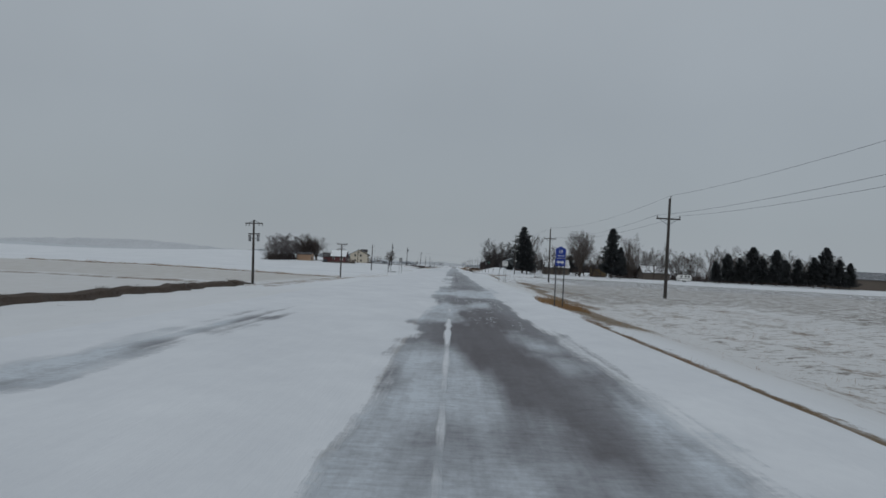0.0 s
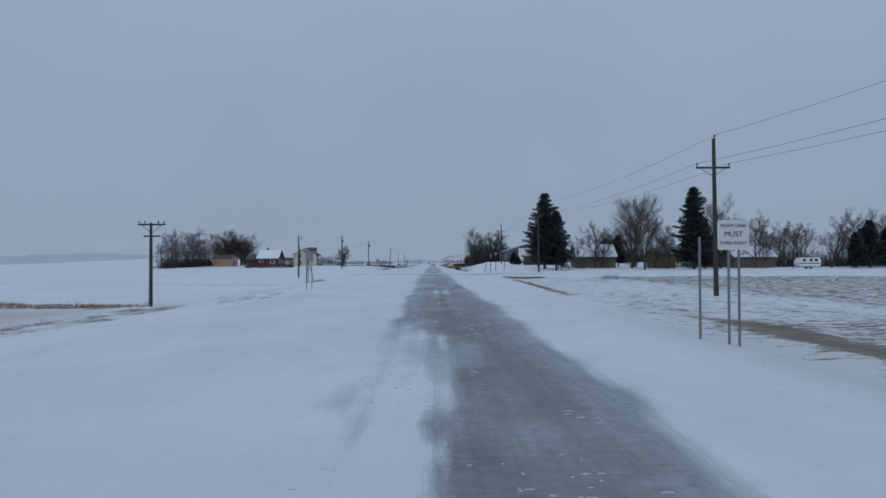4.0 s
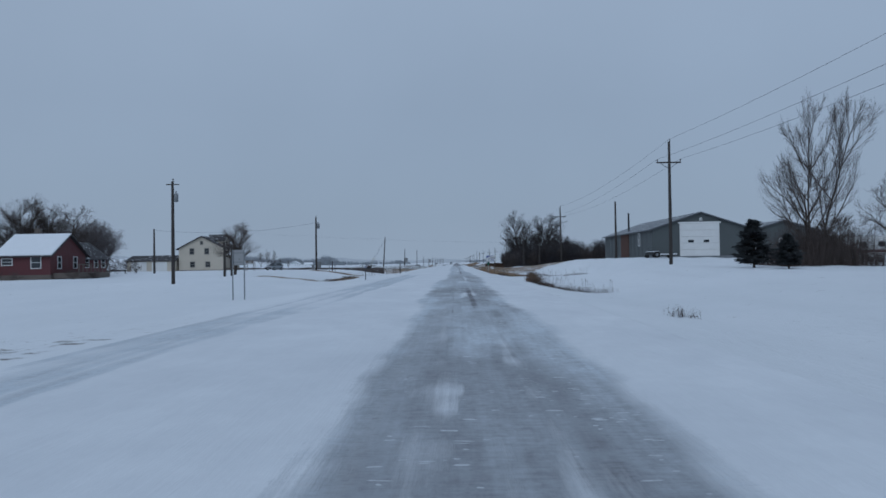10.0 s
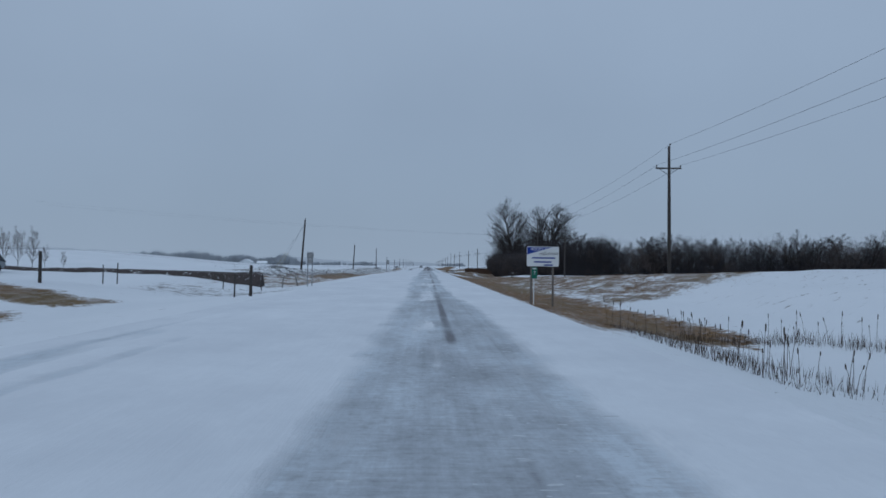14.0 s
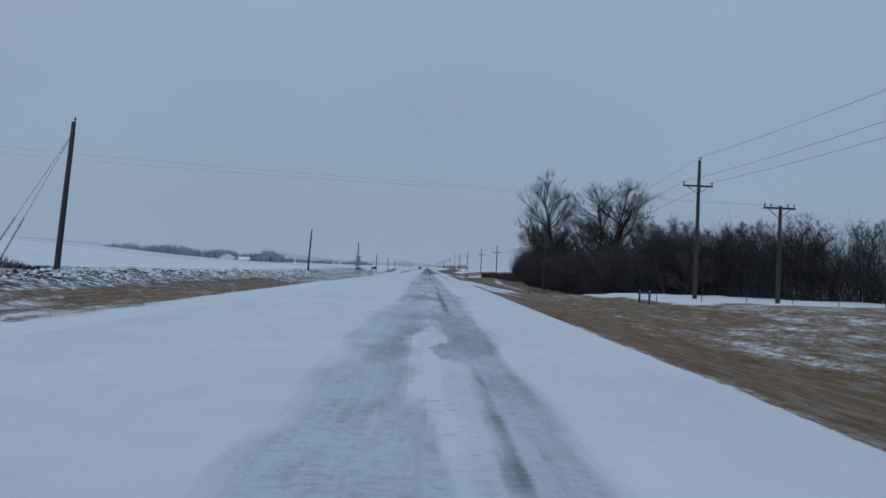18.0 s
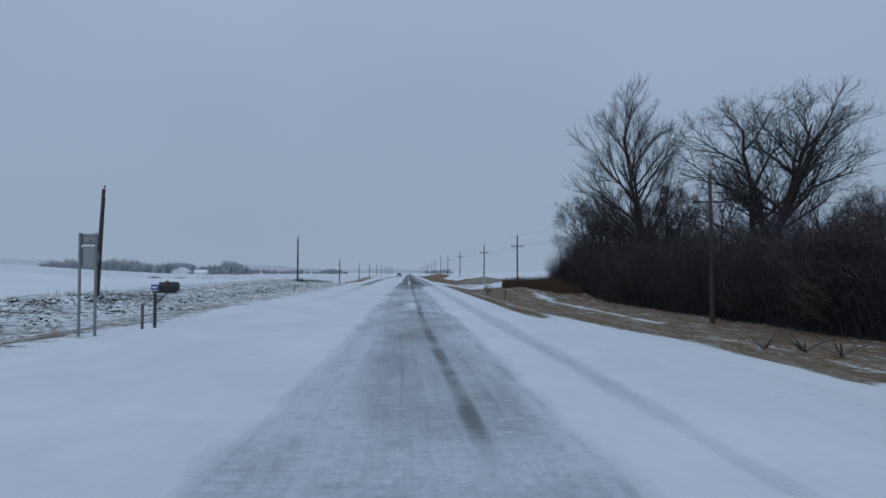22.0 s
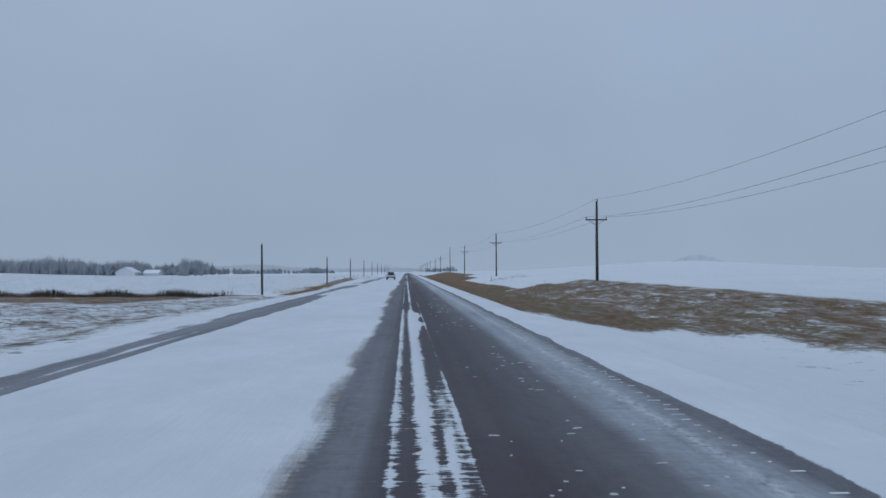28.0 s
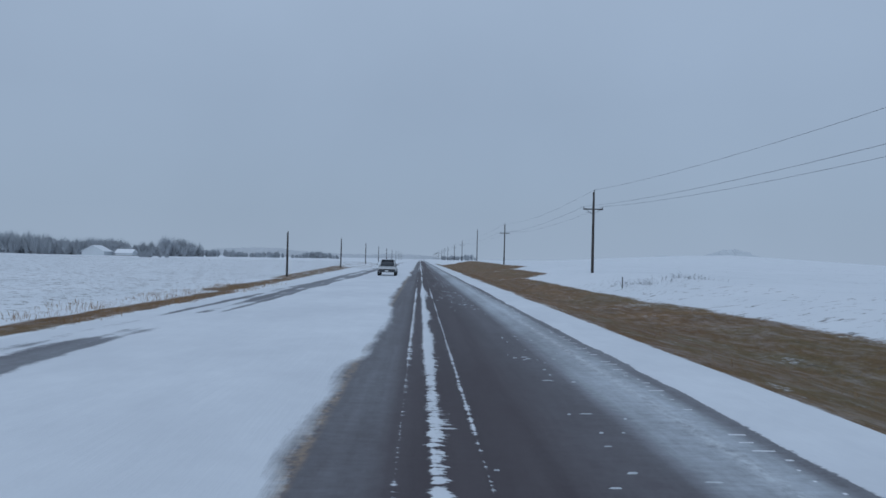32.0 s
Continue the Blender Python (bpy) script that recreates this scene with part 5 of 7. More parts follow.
# ---- buildings ----
def window(root, x, y, z, w, h, face, mat=None, panes=2):
    """A framed window on a wall that looks towards face: '-y', '+x' or '-x'."""
    sh, gl = Shape(), Shape()
    t, o = 0.09, 0.06

    def put(s, a0, a1, z0, z1, d0, d1):
        if face == '-y':
            s.box(x + a0, x + a1, y - d1, y - d0, z + z0, z + z1)
        elif face == '+x':
            s.box(x + d0, x + d1, y + a0, y + a1, z + z0, z + z1)
        else:
            s.box(x - d1, x - d0, y + a0, y + a1, z + z0, z + z1)
    for a0, a1, z0, z1 in ((-w / 2 - t, -w / 2, -t, h + t), (w / 2, w / 2 + t, -t, h + t), (-w / 2, w / 2, h, h + t)):
        put(sh, a0, a1, z0, z1, 0, o)
    win = part("window", sh, mat or M_WHITE, root)
    sill = Shape()
    put(sill, -w / 2, w / 2, -t, 0, 0, o + 0.04)
    part("sill", sill, mat or M_WHITE, win)
    for k in range(panes):
        g = Shape()
        put(g, -w / 2, w / 2, h * k / panes + 0.02, h * (k + 1) / panes - 0.02, 0.005, 0.02)
        part("pane", g, M_GLASS, win)
    bar = Shape()
    put(bar, -w / 2, w / 2, h / 2 - 0.025, h / 2 + 0.025, 0.02, 0.045)
    part("sash_bar", bar, mat or M_WHITE, win)


def door(root, x, y, z, w, h, face, mat, lite=True):
    def box(a0, a1, z0, z1, d0, d1):
        s = Shape()
        if face == '-y':
            return s.box(x + a0, x + a1, y - d1, y - d0, z + z0, z + z1)
        if face == '+x':
            return s.box(x + d0, x + d1, y + a0, y + a1, z + z0, z + z1)
        return s.box(x - d1, x - d0, y + a0, y + a1, z + z0, z + z1)
    leaf = part("door", box(-w / 2, w / 2, 0, h, 0, 0.05), mat, root)
    if lite:
        part("door_pane", box(-w * 0.3, w * 0.3, h * 0.55, h * 0.88, 0.05, 0.06), M_GLASS, leaf)
    part("handle", box(w * 0.34, w * 0.42, h * 0.45, h * 0.5, 0.05, 0.1), M_STEEL, leaf)


def gable(name, x0, x1, y0, y1, zb, ze, zr, axis, wall, roof, label, category="house", snow=0.0, over=0.45, snow_both=True, ribs=0.0):
    """A gabled building: walls, roof slopes and gable ends; axis is the ridge's."""
    root = thing(name, pose((x0 + x1) / 2, (y0 + y1) / 2, zb), label, category)
    cx, cy, W, D = 0, 0, (x1 - x0) / 2, (y1 - y0) / 2
    E, R, t = ze - zb, zr - zb, 0.2

    def slab(u0, u1, v0, v1, z0, z1):
        return Shape().box(u0, u1, v0, v1, z0, z1)
    part("foundation", slab(-W - 0.05, W + 0.05, -D - 0.05, D + 0.05, -0.9, 0.12), M_STEEL if wall is M_GREYMETAL else M_WOOD, root)
    for u0, u1, v0, v1 in ((-W, W, -D, -D + t), (-W, W, D - t, D), (-W, -W + t, -D + t, D - t), (W - t, W, -D + t, D - t)):
        wall_ob = part("wall", slab(u0, u1, v0, v1, 0.1, E), wall, root)
        if ribs:
            n = int(max(u1 - u0, v1 - v0) / ribs)
            for i in range(n):
                if u1 - u0 > v1 - v0:
                    a = u0 + (i + 0.5) * ribs
                    yy = v0 - 0.025 if v0 < 0 else v1
                    part("panel_rib", Shape().box(a - 0.02, a + 0.02, yy + 0.013 * (v0 < 0), yy + 0.012 + 0.013 * (v0 < 0), 0.1, E), wall, wall_ob)
                else:
                    a = v0 + (i + 0.5) * ribs
                    xx = u0 - 0.025 if u0 < 0 else u1
                    part("panel_rib", Shape().box(xx + 0.013 * (u0 < 0), xx + 0.012 + 0.013 * (u0 < 0), a - 0.02, a + 0.02, 0.1, E), wall, wall_ob)
    k = W if axis == 'y' else D
    L = D if axis == 'y' else W
    rise = R - E
    for s in (-1, 1):
        tri = Shape()
        a, b = (s * L, s * (L - t))
        v = [(-k, a, E), (k, a, E), (0, a, R - 0.02), (-k, b, E), (k, b, E), (0, b, R - 0.02)]
        if axis == 'x':
            v = [(q, p, z) for p, q, z in v]
        tri.add(v, [(0, 1, 2), (5, 4, 3), (0, 3, 4, 1), (1, 4, 5, 2), (2, 5, 3, 0)])
        part("gable_end", tri, wall, root)
    slope = rise / k
    th = 0.14
    for s in (-1, 1):
        def sheet_of(lift, thick, inset, low=0.0):
            e0 = k + over - inset - low
            pts = [(s * e0, R - slope * e0 + lift), (0, R + lift), (0, R + lift + thick), (s * e0, R - slope * e0 + lift + thick)]
            q = L + over - inset
            sh = Shape()
            v = [(p, -q, z) for p, z in pts] + [(p, q, z) for p, z in pts]
            if axis == 'x':
                v = [(b, a, z) for a, b, z in v]
            return sh.add(v, [(0, 1, 2, 3), (7, 6, 5, 4), (0, 4, 5, 1), (1, 5, 6, 2), (2, 6, 7, 3), (3, 7, 4, 0)])
        slope_ob = part("roof_slope", sheet_of(0.0, th, 0), roof, root)
        if snow and (snow_both or s < 0):
            part("snow_cover", sheet_of(th + 0.003, snow, 0.12), M_SNOW, slope_ob, "wind-packed snow on the roof")
    return root


# the steel workshop on the rise
shop = gable("workshop", 24.3, 36.3, 340, 369, 1.9, 5.35, 7.35, 'y', M_GREYMETAL, M_ROOFMETAL, "dark grey steel workshop with a white overhead door", "workshop", 0.0, ribs=0.45)
lx, ly = 30.3, 354.5
od = part("overhead_door", Shape().slab(27.75 - lx, 32.65 - lx, -14.6, -14.5 + 0.02, 0.1, 4.15), M_WHITE, shop, "white sectional overhead door")
for i in range(5):
    part("door_panel", Shape().slab(27.8 - lx, 32.6 - lx, -14.66, -14.6, 0.14 + i * 0.8, 0.14 + i * 0.8 + 0.76, 0.015), M_WHITE, od)
for x in (29.1, 31.0):
    part("door_window", Shape().box(x - 0.35 - lx, x + 0.35 - lx, -14.68, -14.655, 1.78, 2.1), M_GLASS, od)
part("door_trim", Shape().box(27.55 - lx, 32.85 - lx, -14.6, -14.5, 4.15, 4.35), M_WHITE, shop)
part("gable_lamp", Shape().tube([(0, -14.5, 4.75), (0, -14.8, 4.7), (0, -14.85, 4.5)], [0.05, 0.2, 0.24], 8), M_WHITE, shop)
part("sliding_door", Shape().slab(-6.08, -6.0, -2.3, 2.6, 0.1, 3.3), M_ORANGE, shop, "rust-brown sliding door")
window(shop, -6.0, -8.2, 1.6, 0.8, 1.5, '-x')
part("smoke_stack", Shape().tube([(-4.9, 2.5, 3.4), (-4.9, 2.5, 6.5)], 0.13, 10), M_DARKSTEEL, shop)
part("stack_cap", Shape().tube([(-4.9, 2.5, 6.55), (-4.9, 2.5, 6.62)], [0.22, 0.05], 10), M_DARKSTEEL, shop)
for i in range(14):
    part("wall_seam", Shape().box(-6.03, -6.0, -14 + i * 2.1, -13.95 + i * 2.1, 0.1, 3.4), M_GREYMETAL, shop)
wing = gable("workshop_wing", 36.35, 45.5, 341, 362, 1.9, 4.9, 6.2, 'y', M_GREYMETAL, M_ROOFMETAL, "low grey steel wing beside the workshop", "workshop", 0.0, ribs=0.45)
door(wing, -3.4, -10.5, 0.12, 0.95, 2.1, '-y', M_WHITE)
window(wing, 0.2, -10.5, 1.1, 1.2, 1.0, '-y')

# red house with its porch wing, and the tan shed
red = gable("house", -54.7, -48.3, 335, 343.5, 0.75, 3.25, 5.7, 'x', M_RED, M_SHINGLE, "dark red wooden house with snow on its roof", "house", 0.12)
for x, w, h, z in ((-2.0, 1.2, 0.7, 1.35), (1.5, 1.1, 1.3, 0.95)):
    window(red, x, -4.25, z, w, h, '-y')
for y, z, h in ((-2.2, 0.9, 1.35), (1.6, 0.9, 1.35)):
    window(red, 3.2, y, z, 0.8, h, '+x')
part("chimney", Shape().slab(-1.3, -0.7, 0.4, 1.0, 4.3, 5.9), M_WOOD, red)
porch = gable("porch_wing", -54.2, -49.0, 343.6, 351, 0.8, 3.0, 5.0, 'y', M_RED, M_SHINGLE, "grey-roofed porch wing behind the red house", "house", 0.0)
for x in (-1.6, 1.7):
    window(porch, x, -3.7, 1.0, 1.0, 1.2, '-y')
for y in (-2, 0.5, 2.6):
    window(porch, 2.6, y, 0.9, 1.0, 1.3, '+x')
deck = thing("deck", pose(-46.68, 339.5, on(-46.68, 339.5)), "dark wooden deck with a rail beside the red house", "deck")
part("platform", Shape().slab(-1.6, 1.6, -4, 4, 0.1, 0.75), M_WOOD, deck)
for i in range(9):
    part("post", Shape().box(1.5, 1.6, -4 + i, -3.92 + i, 0.75, 1.7), M_WOOD, deck)
part("rail", Shape().box(1.46, 1.64, -4, 4.05, 1.7, 1.8), M_WOOD, deck)
gable("house_annex", -58.6, -54.8, 337, 345, 0.5, 2.9, 4.6, 'x', M_RED, M_SHINGLE, "low dark-roofed annex of the red house", "house", 0.0)
shed = gable("shed", -73, -66.6, 350, 357.5, 0.0, 3.5, 4.4, 'x', M_TAN, M_SHINGLE, "tan wooden shed with a dark low-pitched roof", "shed", 0.0, 0.3)
door(shed, 3.2, -1.6, 0.1, 1.3, 2.3, '+x', M_DARKSTEEL, False)
part("corner_board", Shape().box(3.2, 3.24, -3.75, -3.6, 0.1, 3.5), M_CREAM, shed)

# cream farmhouse, garage
white = gable("farmhouse", -54, -45, 392, 402, 0.75, 5.05, 7.35, 'y', M_CREAM, M_SHINGLE, "cream two-storey farmhouse with a dark shingle roof", "house", 0.0)
for x, z, w, h in ((-1.9, 3.2, 0.8, 1.1), (1.0, 3.2, 0.8, 1.1), (-1.8, 0.7, 0.85, 1.0), (1.2, 0.7, 0.85, 1.0), (0.0, 5.1, 0.5, 0.6)):
    window(white, x, -5.0, z, w, h, '-y', M_TRIM)
for y in (-2.5, 2.0):
    window(white, 4.5, y, 3.2, 0.8, 1.1, '+x', M_TRIM)
dormer = part("dormer", Shape().add([(0.6, -2.4, 4.6), (3.7, -2.4, 4.6), (3.7, 0.6, 4.6), (0.6, 0.6, 4.6), (0.6, -2.4, 6.0), (3.7, -2.4, 6.0), (3.7, 0.6, 6.0), (0.6, 0.6, 6.0), (0.6, -0.9, 7.0), (3.7, -0.9, 7.0)],
                                     [(0, 1, 5, 4), (2, 3, 7, 6), (1, 2, 6, 9, 5), (3, 0, 4, 8, 7)]), M_CREAM, white, "gabled dormer facing the highway")
for v in ((-2.7, 0, 5.75), (0.9, 0, 5.75)):
    a, _, z = v
    part("dormer_roof", Shape().add([(0.2, a, z), (3.95, a, z), (3.95, -0.9, 7.02), (0.2, -0.9, 7.02), (0.2, a, z + 0.12), (3.95, a, z + 0.12), (3.95, -0.9, 7.15), (0.2, -0.9, 7.15)],
                                    [(3, 2, 1, 0), (4, 5, 6, 7), (0, 1, 5, 4), (1, 2, 6, 5), (2, 3, 7, 6), (3, 0, 4, 7)]), M_SHINGLE, dormer)
window(white, 3.7, -0.9, 5.0, 0.7, 0.9, '+x', M_TRIM)
part("porch_roof", Shape().add([(4.52, -4.2, 3.6), (6.1, -4.2, 2.9), (6.1, -0.4, 2.9), (4.52, -0.4, 3.6), (4.52, -4.2, 3.75), (6.1, -4.2, 3.05), (6.1, -0.4, 3.05), (4.52, -0.4, 3.75)],
                              [(3, 2, 1, 0), (4, 5, 6, 7), (0, 1, 5, 4), (1, 2, 6, 5), (2, 3, 7, 6), (3, 0, 4, 7)]), M_SHINGLE, white)
part("porch_gable", Shape().add([(4.55, -4.3, 2.95), (6.3, -4.3, 2.95), (5.4, -4.3, 3.55), (4.55, -4.1, 2.95), (6.3, -4.1, 2.95), (5.4, -4.1, 3.55)], [(0, 1, 2), (5, 4, 3), (0, 3, 4, 1), (1, 4, 5, 2), (2, 5, 3, 0)]), M_SNOW, white, "small snow-covered porch gable")
part("porch_floor", Shape().slab(4.52, 6.1, -4.2, 2.6, 0.05, 0.45), M_WOOD, white)
for y in (-4.1, -2.3, -0.5):
    part("porch_post", Shape().slab(5.9, 6.03, y - 0.07, y + 0.07, 0.45, 2.95), M_TRIM, white)
for i in range(7):
    part("baluster", Shape().box(5.94, 5.99, -4.0 + i * 0.54, -3.95 + i * 0.54, 0.46, 1.3), M_TRIM, white)
part("porch_rail", Shape().slab(5.91, 6.02, -4.1, -0.5, 1.3, 1.38), M_TRIM, white)
door(white, 4.5, -1.0, 0.45, 0.95, 2.1, '+x', M_DARKSTEEL, False)
# raised play deck beside the house
pd = thing("raised_deck", Matrix.Translation((-38.9, 388, on(-38.9, 388))) @ Matrix.Scale(0.72, 4), "small raised wooden deck with boarded rail in the yard", "deck")
part("platform", Shape().slab(-1.1, 1.1, -0.9, 0.9, 1.75, 1.88), M_WOOD, pd)
for x in (-1.0, 1.0):
    for y in (-0.8, 0.8):
        part("leg", Shape().slab(x - 0.06, x + 0.06, y - 0.06, y + 0.06, -0.3, 2.75), M_WOOD, pd)
for i in range(8):
    part("board", Shape().box(-1.0 + i * 0.26, -0.78 + i * 0.26, -0.92, -0.88, 1.95, 2.7), M_WOOD, pd)

garage = gable("garage", -63.8, -54.4, 391, 398, 0.55, 2.75, 3.7, 'x', M_CREAM, M_SHINGLE, "long low cream garage with a dark roof", "garage", 0.0, 0.3)
part("garage_door", Shape().slab(-3.8, -0.8, -3.56, -3.5, 0.1, 2.0), M_WHITE, garage)
part("garage_door", Shape().slab(0.2, 3.2, -3.56, -3.5, 0.1, 2.0), M_WHITE, garage)

# farmyard behind the crossing
gable("house", 32, 40.5, 264, 272, 0.4, 2.9, 5.4, 'x', M_WOOD, M_SHINGLE, "low farm dwelling under a snowy roof among trees", "house", 0.14)
gable("shed", 48.5, 53, 262, 268, 0.5, 3.2, 4.4, 'x', M_YELLOW, M_SHINGLE, "weathered yellow shed among bare trees", "shed", 0.0, 0.3)
gable("house", 66, 75, 262, 270, 0.4, 2.7, 4.8, 'x', M_WOOD, M_SHINGLE, "brown low house with a snowy roof by the trees", "house", 0.12)
gable("barn", 131, 158, 262, 272, 0.6, 4.2, 6.6, 'x', M_WOOD, M_ROOFMETAL, "long grey farm barn beyond the snowy field", "barn", 0.0)


def trailer(x, y, turn, L, H, label, stripe):
    z = on(x, y)
    t = thing("camper_trailer", pose(x, y, z, 0, 0, turn), label, "trailer")
    part("body", Shape().add([(-L / 2, -1.1, 0.5), (L / 2, -1.1, 0.5), (L / 2, 1.1, 0.5), (-L / 2, 1.1, 0.5), (-L / 2 - 0.25, -1.1, 1.3), (L / 2 + 0.2, -1.1, 1.3), (L / 2 + 0.2, 1.1, 1.3), (-L / 2 - 0.25, 1.1, 1.3),
                              (-L / 2 + 0.3, -1.1, H), (L / 2 - 0.15, -1.1, H), (L / 2 - 0.15, 1.1, H), (-L / 2 + 0.3, 1.1, H)],
                             [(3, 2, 1, 0), (8, 9, 10, 11)] + [(a, b, b + 4, a + 4) for k in (0, 4) for a, b in ((k, k + 1), (k + 1, k + 2), (k + 2, k + 3), (k + 3, k))]), M_WHITE, t)
    part("stripe", Shape().box(-L / 2 - 0.1, L / 2 + 0.05, -1.12, -1.095, 1.0, 1.25), stripe, t)
    for wx in (-L * 0.28, L * 0.05, L * 0.3):
        part("window", Shape().box(wx - 0.35, wx + 0.35, -1.115, -1.095, 1.55, 2.05), M_GLASS, t)
    for s in (-1, 1):
        w = part("wheel", Shape().tube([(0.2, s * 0.95 - 0.1, 0.33), (0.2, s * 0.95 + 0.1, 0.33)], 0.33, 14), M_RUBBER, t)
        part("rim", Shape().tube([(0.2, s * 0.95 - 0.105, 0.33), (0.2, s * 0.95 + 0.105, 0.33)], 0.18, 10), M_STEEL, w)
    part("hitch", Shape().tube([(-L / 2 - 0.2, 0, 0.5), (-L / 2 - 1.1, 0, 0.45)], 0.05, 6), M_DARKSTEEL, t)
    part("jack", Shape().tube([(-L / 2 - 1.0, 0, 0.0), (-L / 2 - 1.0, 0, 0.7)], 0.04, 6), M_DARKSTEEL, t)
    return t


trailer(41.6, 322, 0, 5.6, 2.6, "white camper trailer with a red stripe in the yard", M_RED)
trailer(77, 252, 0, 4.2, 2.3, "small white trailer parked by the trees", M_STEEL)


# ---- vehicles ----
def vehicle(x, y, turn, paint, label, L=4.7, W=1.85, H=1.75, pickup=False, z=None):
    """A car that looks along +x of its own frame."""
    g = on(x, y) if z is None else z
    t = thing("car", pose(x, y, g, 0, 0, turn), label, "car")
    w = W / 2

    def loft(rows):
        sh = Shape()
        v, f = [], []
        for x0, zlo, zhi, half in rows:
            r = 0.12
            v += [(x0, -half + r, zlo), (x0, -half, zlo + r), (x0, -half * 0.985, (zlo + zhi) / 2), (x0, -half * 0.93, zhi - r * 0.7), (x0, -half * 0.8, zhi),
                  (x0, half * 0.8, zhi), (x0, half * 0.93, zhi - r * 0.7), (x0, half * 0.985, (zlo + zhi) / 2), (x0, half, zlo + r), (x0, half - r, zlo)]
        for i in range(len(rows) - 1):
            f += [(i * 10 + k, i * 10 + (k + 1) % 10, i * 10 + 10 + (k + 1) % 10, i * 10 + 10 + k) for k in range(10)]
        f += [tuple(range(9, -1, -1)), tuple(range((len(rows) - 1) * 10, len(rows) * 10))]
        return sh.add(v, f)
    hood = H * 0.6 if not pickup else 1.1
    part("body", loft([(-L / 2, 0.5, hood - 0.12, w * 0.9), (-L / 2 + 0.15, 0.35, hood, w * 0.97), (-L * 0.2, 0.3, hood + 0.02, w), (L * 0.18, 0.3, hood + 0.02, w), (L / 2 - 0.35, 0.32, hood - 0.08, w * 0.97), (L / 2 - 0.05, 0.4, hood - 0.22, w * 0.9), (L / 2, 0.5, hood - 0.3, w * 0.84)]), paint, t, smooth=True)
    c0, c1 = (-L * 0.12, L * 0.16) if pickup else (-L * 0.44, L * 0.14)
    cab = part("cabin", loft([(c0 - 0.25, hood - 0.1, hood + 0.05, w * 0.9), (c0 + 0.1, hood - 0.1, H - 0.05, w * 0.8), ((c0 + c1) / 2, hood - 0.1, H, w * 0.8), (c1 - 0.35, hood - 0.1, H - 0.06, w * 0.78), (c1 + 0.45, hood - 0.1, hood + 0.02, w * 0.88)]), M_GLASS, t, "dark glazed cabin", True)
    part("roof", Shape().slab(c0 + 0.05, c1 - 0.3, -w * 0.68, w * 0.68, H - 0.05, H + 0.03, 0.05), M_DARKPAINT if paint is M_PALEPAINT else paint, cab)
    for s in (-1, 1):
        part("pillar", Shape().tube([(c1 + 0.4, s * w * 0.8, hood), (c1 - 0.33, s * w * 0.68, H - 0.03)], 0.045, 6), paint, cab)
        lamp = part("headlight", Shape().slab(L / 2 - 0.16, L / 2 - 0.02, s * w * 0.66 - 0.22, s * w * 0.66 + 0.22, hood - 0.42, hood - 0.22, 0.03), M_LAMP, t, "clear headlight")
        part("mirror", Shape().slab(c1 + 0.05, c1 + 0.2, s * (w + 0.08) - 0.1, s * (w + 0.08) + 0.1, hood + 0.08, hood + 0.26, 0.03), paint, t)
        for xx in (-L * 0.3, L * 0.31):
            wh = part("wheel", Shape().tube([(xx, s * (w - 0.24), 0.34), (xx, s * (w - 0.21), 0.34), (xx, s * (w - 0.03), 0.34), (xx, s * w, 0.34)], [0.30, 0.34, 0.34, 0.30], 18), M_RUBBER, t, smooth=True)
            part("rim", Shape().tube([(xx, s * (w - 0.02), 0.34), (xx, s * (w + 0.008), 0.34)], [0.22, 0.18], 12), M_STEEL, wh)
    part("grille", Shape().slab(L / 2 - 0.08, L / 2 + 0.015, -w * 0.42, w * 0.42, hood - 0.5, hood - 0.27, 0.02), M_BLACK, t)
    part("bumper", Shape().slab(L / 2 - 0.18, L / 2 + 0.07, -w * 0.9, w * 0.9, 0.36, 0.55, 0.05), M_DARKPAINT, t)
    part("plate", Shape().box(L / 2 + 0.07, L / 2 + 0.08, -0.16, 0.16, 0.4, 0.52), M_SIGNWHITE, t)
    return t


vehicle(-3.0, 762, -90, M_PALEPAINT, "pale silver car with a dark windscreen on the snowy highway", 4.6, 1.74, 1.46, z=0.03)
vehicle(-36.3, 396, 248, M_CARPAINT, "snow-dusted pale hatchback parked near the farmhouse", 4.0, 1.7, 1.5)
vehicle(46, 334, 180, M_DARKPAINT, "dark pickup truck parked beside the workshop", 5.4, 1.95, 1.85, True)
vehicle(-57.2, 334.0, 110, M_DARKPAINT, "dark parked car half drifted in by the red house", 4.4, 1.8, 1.45)
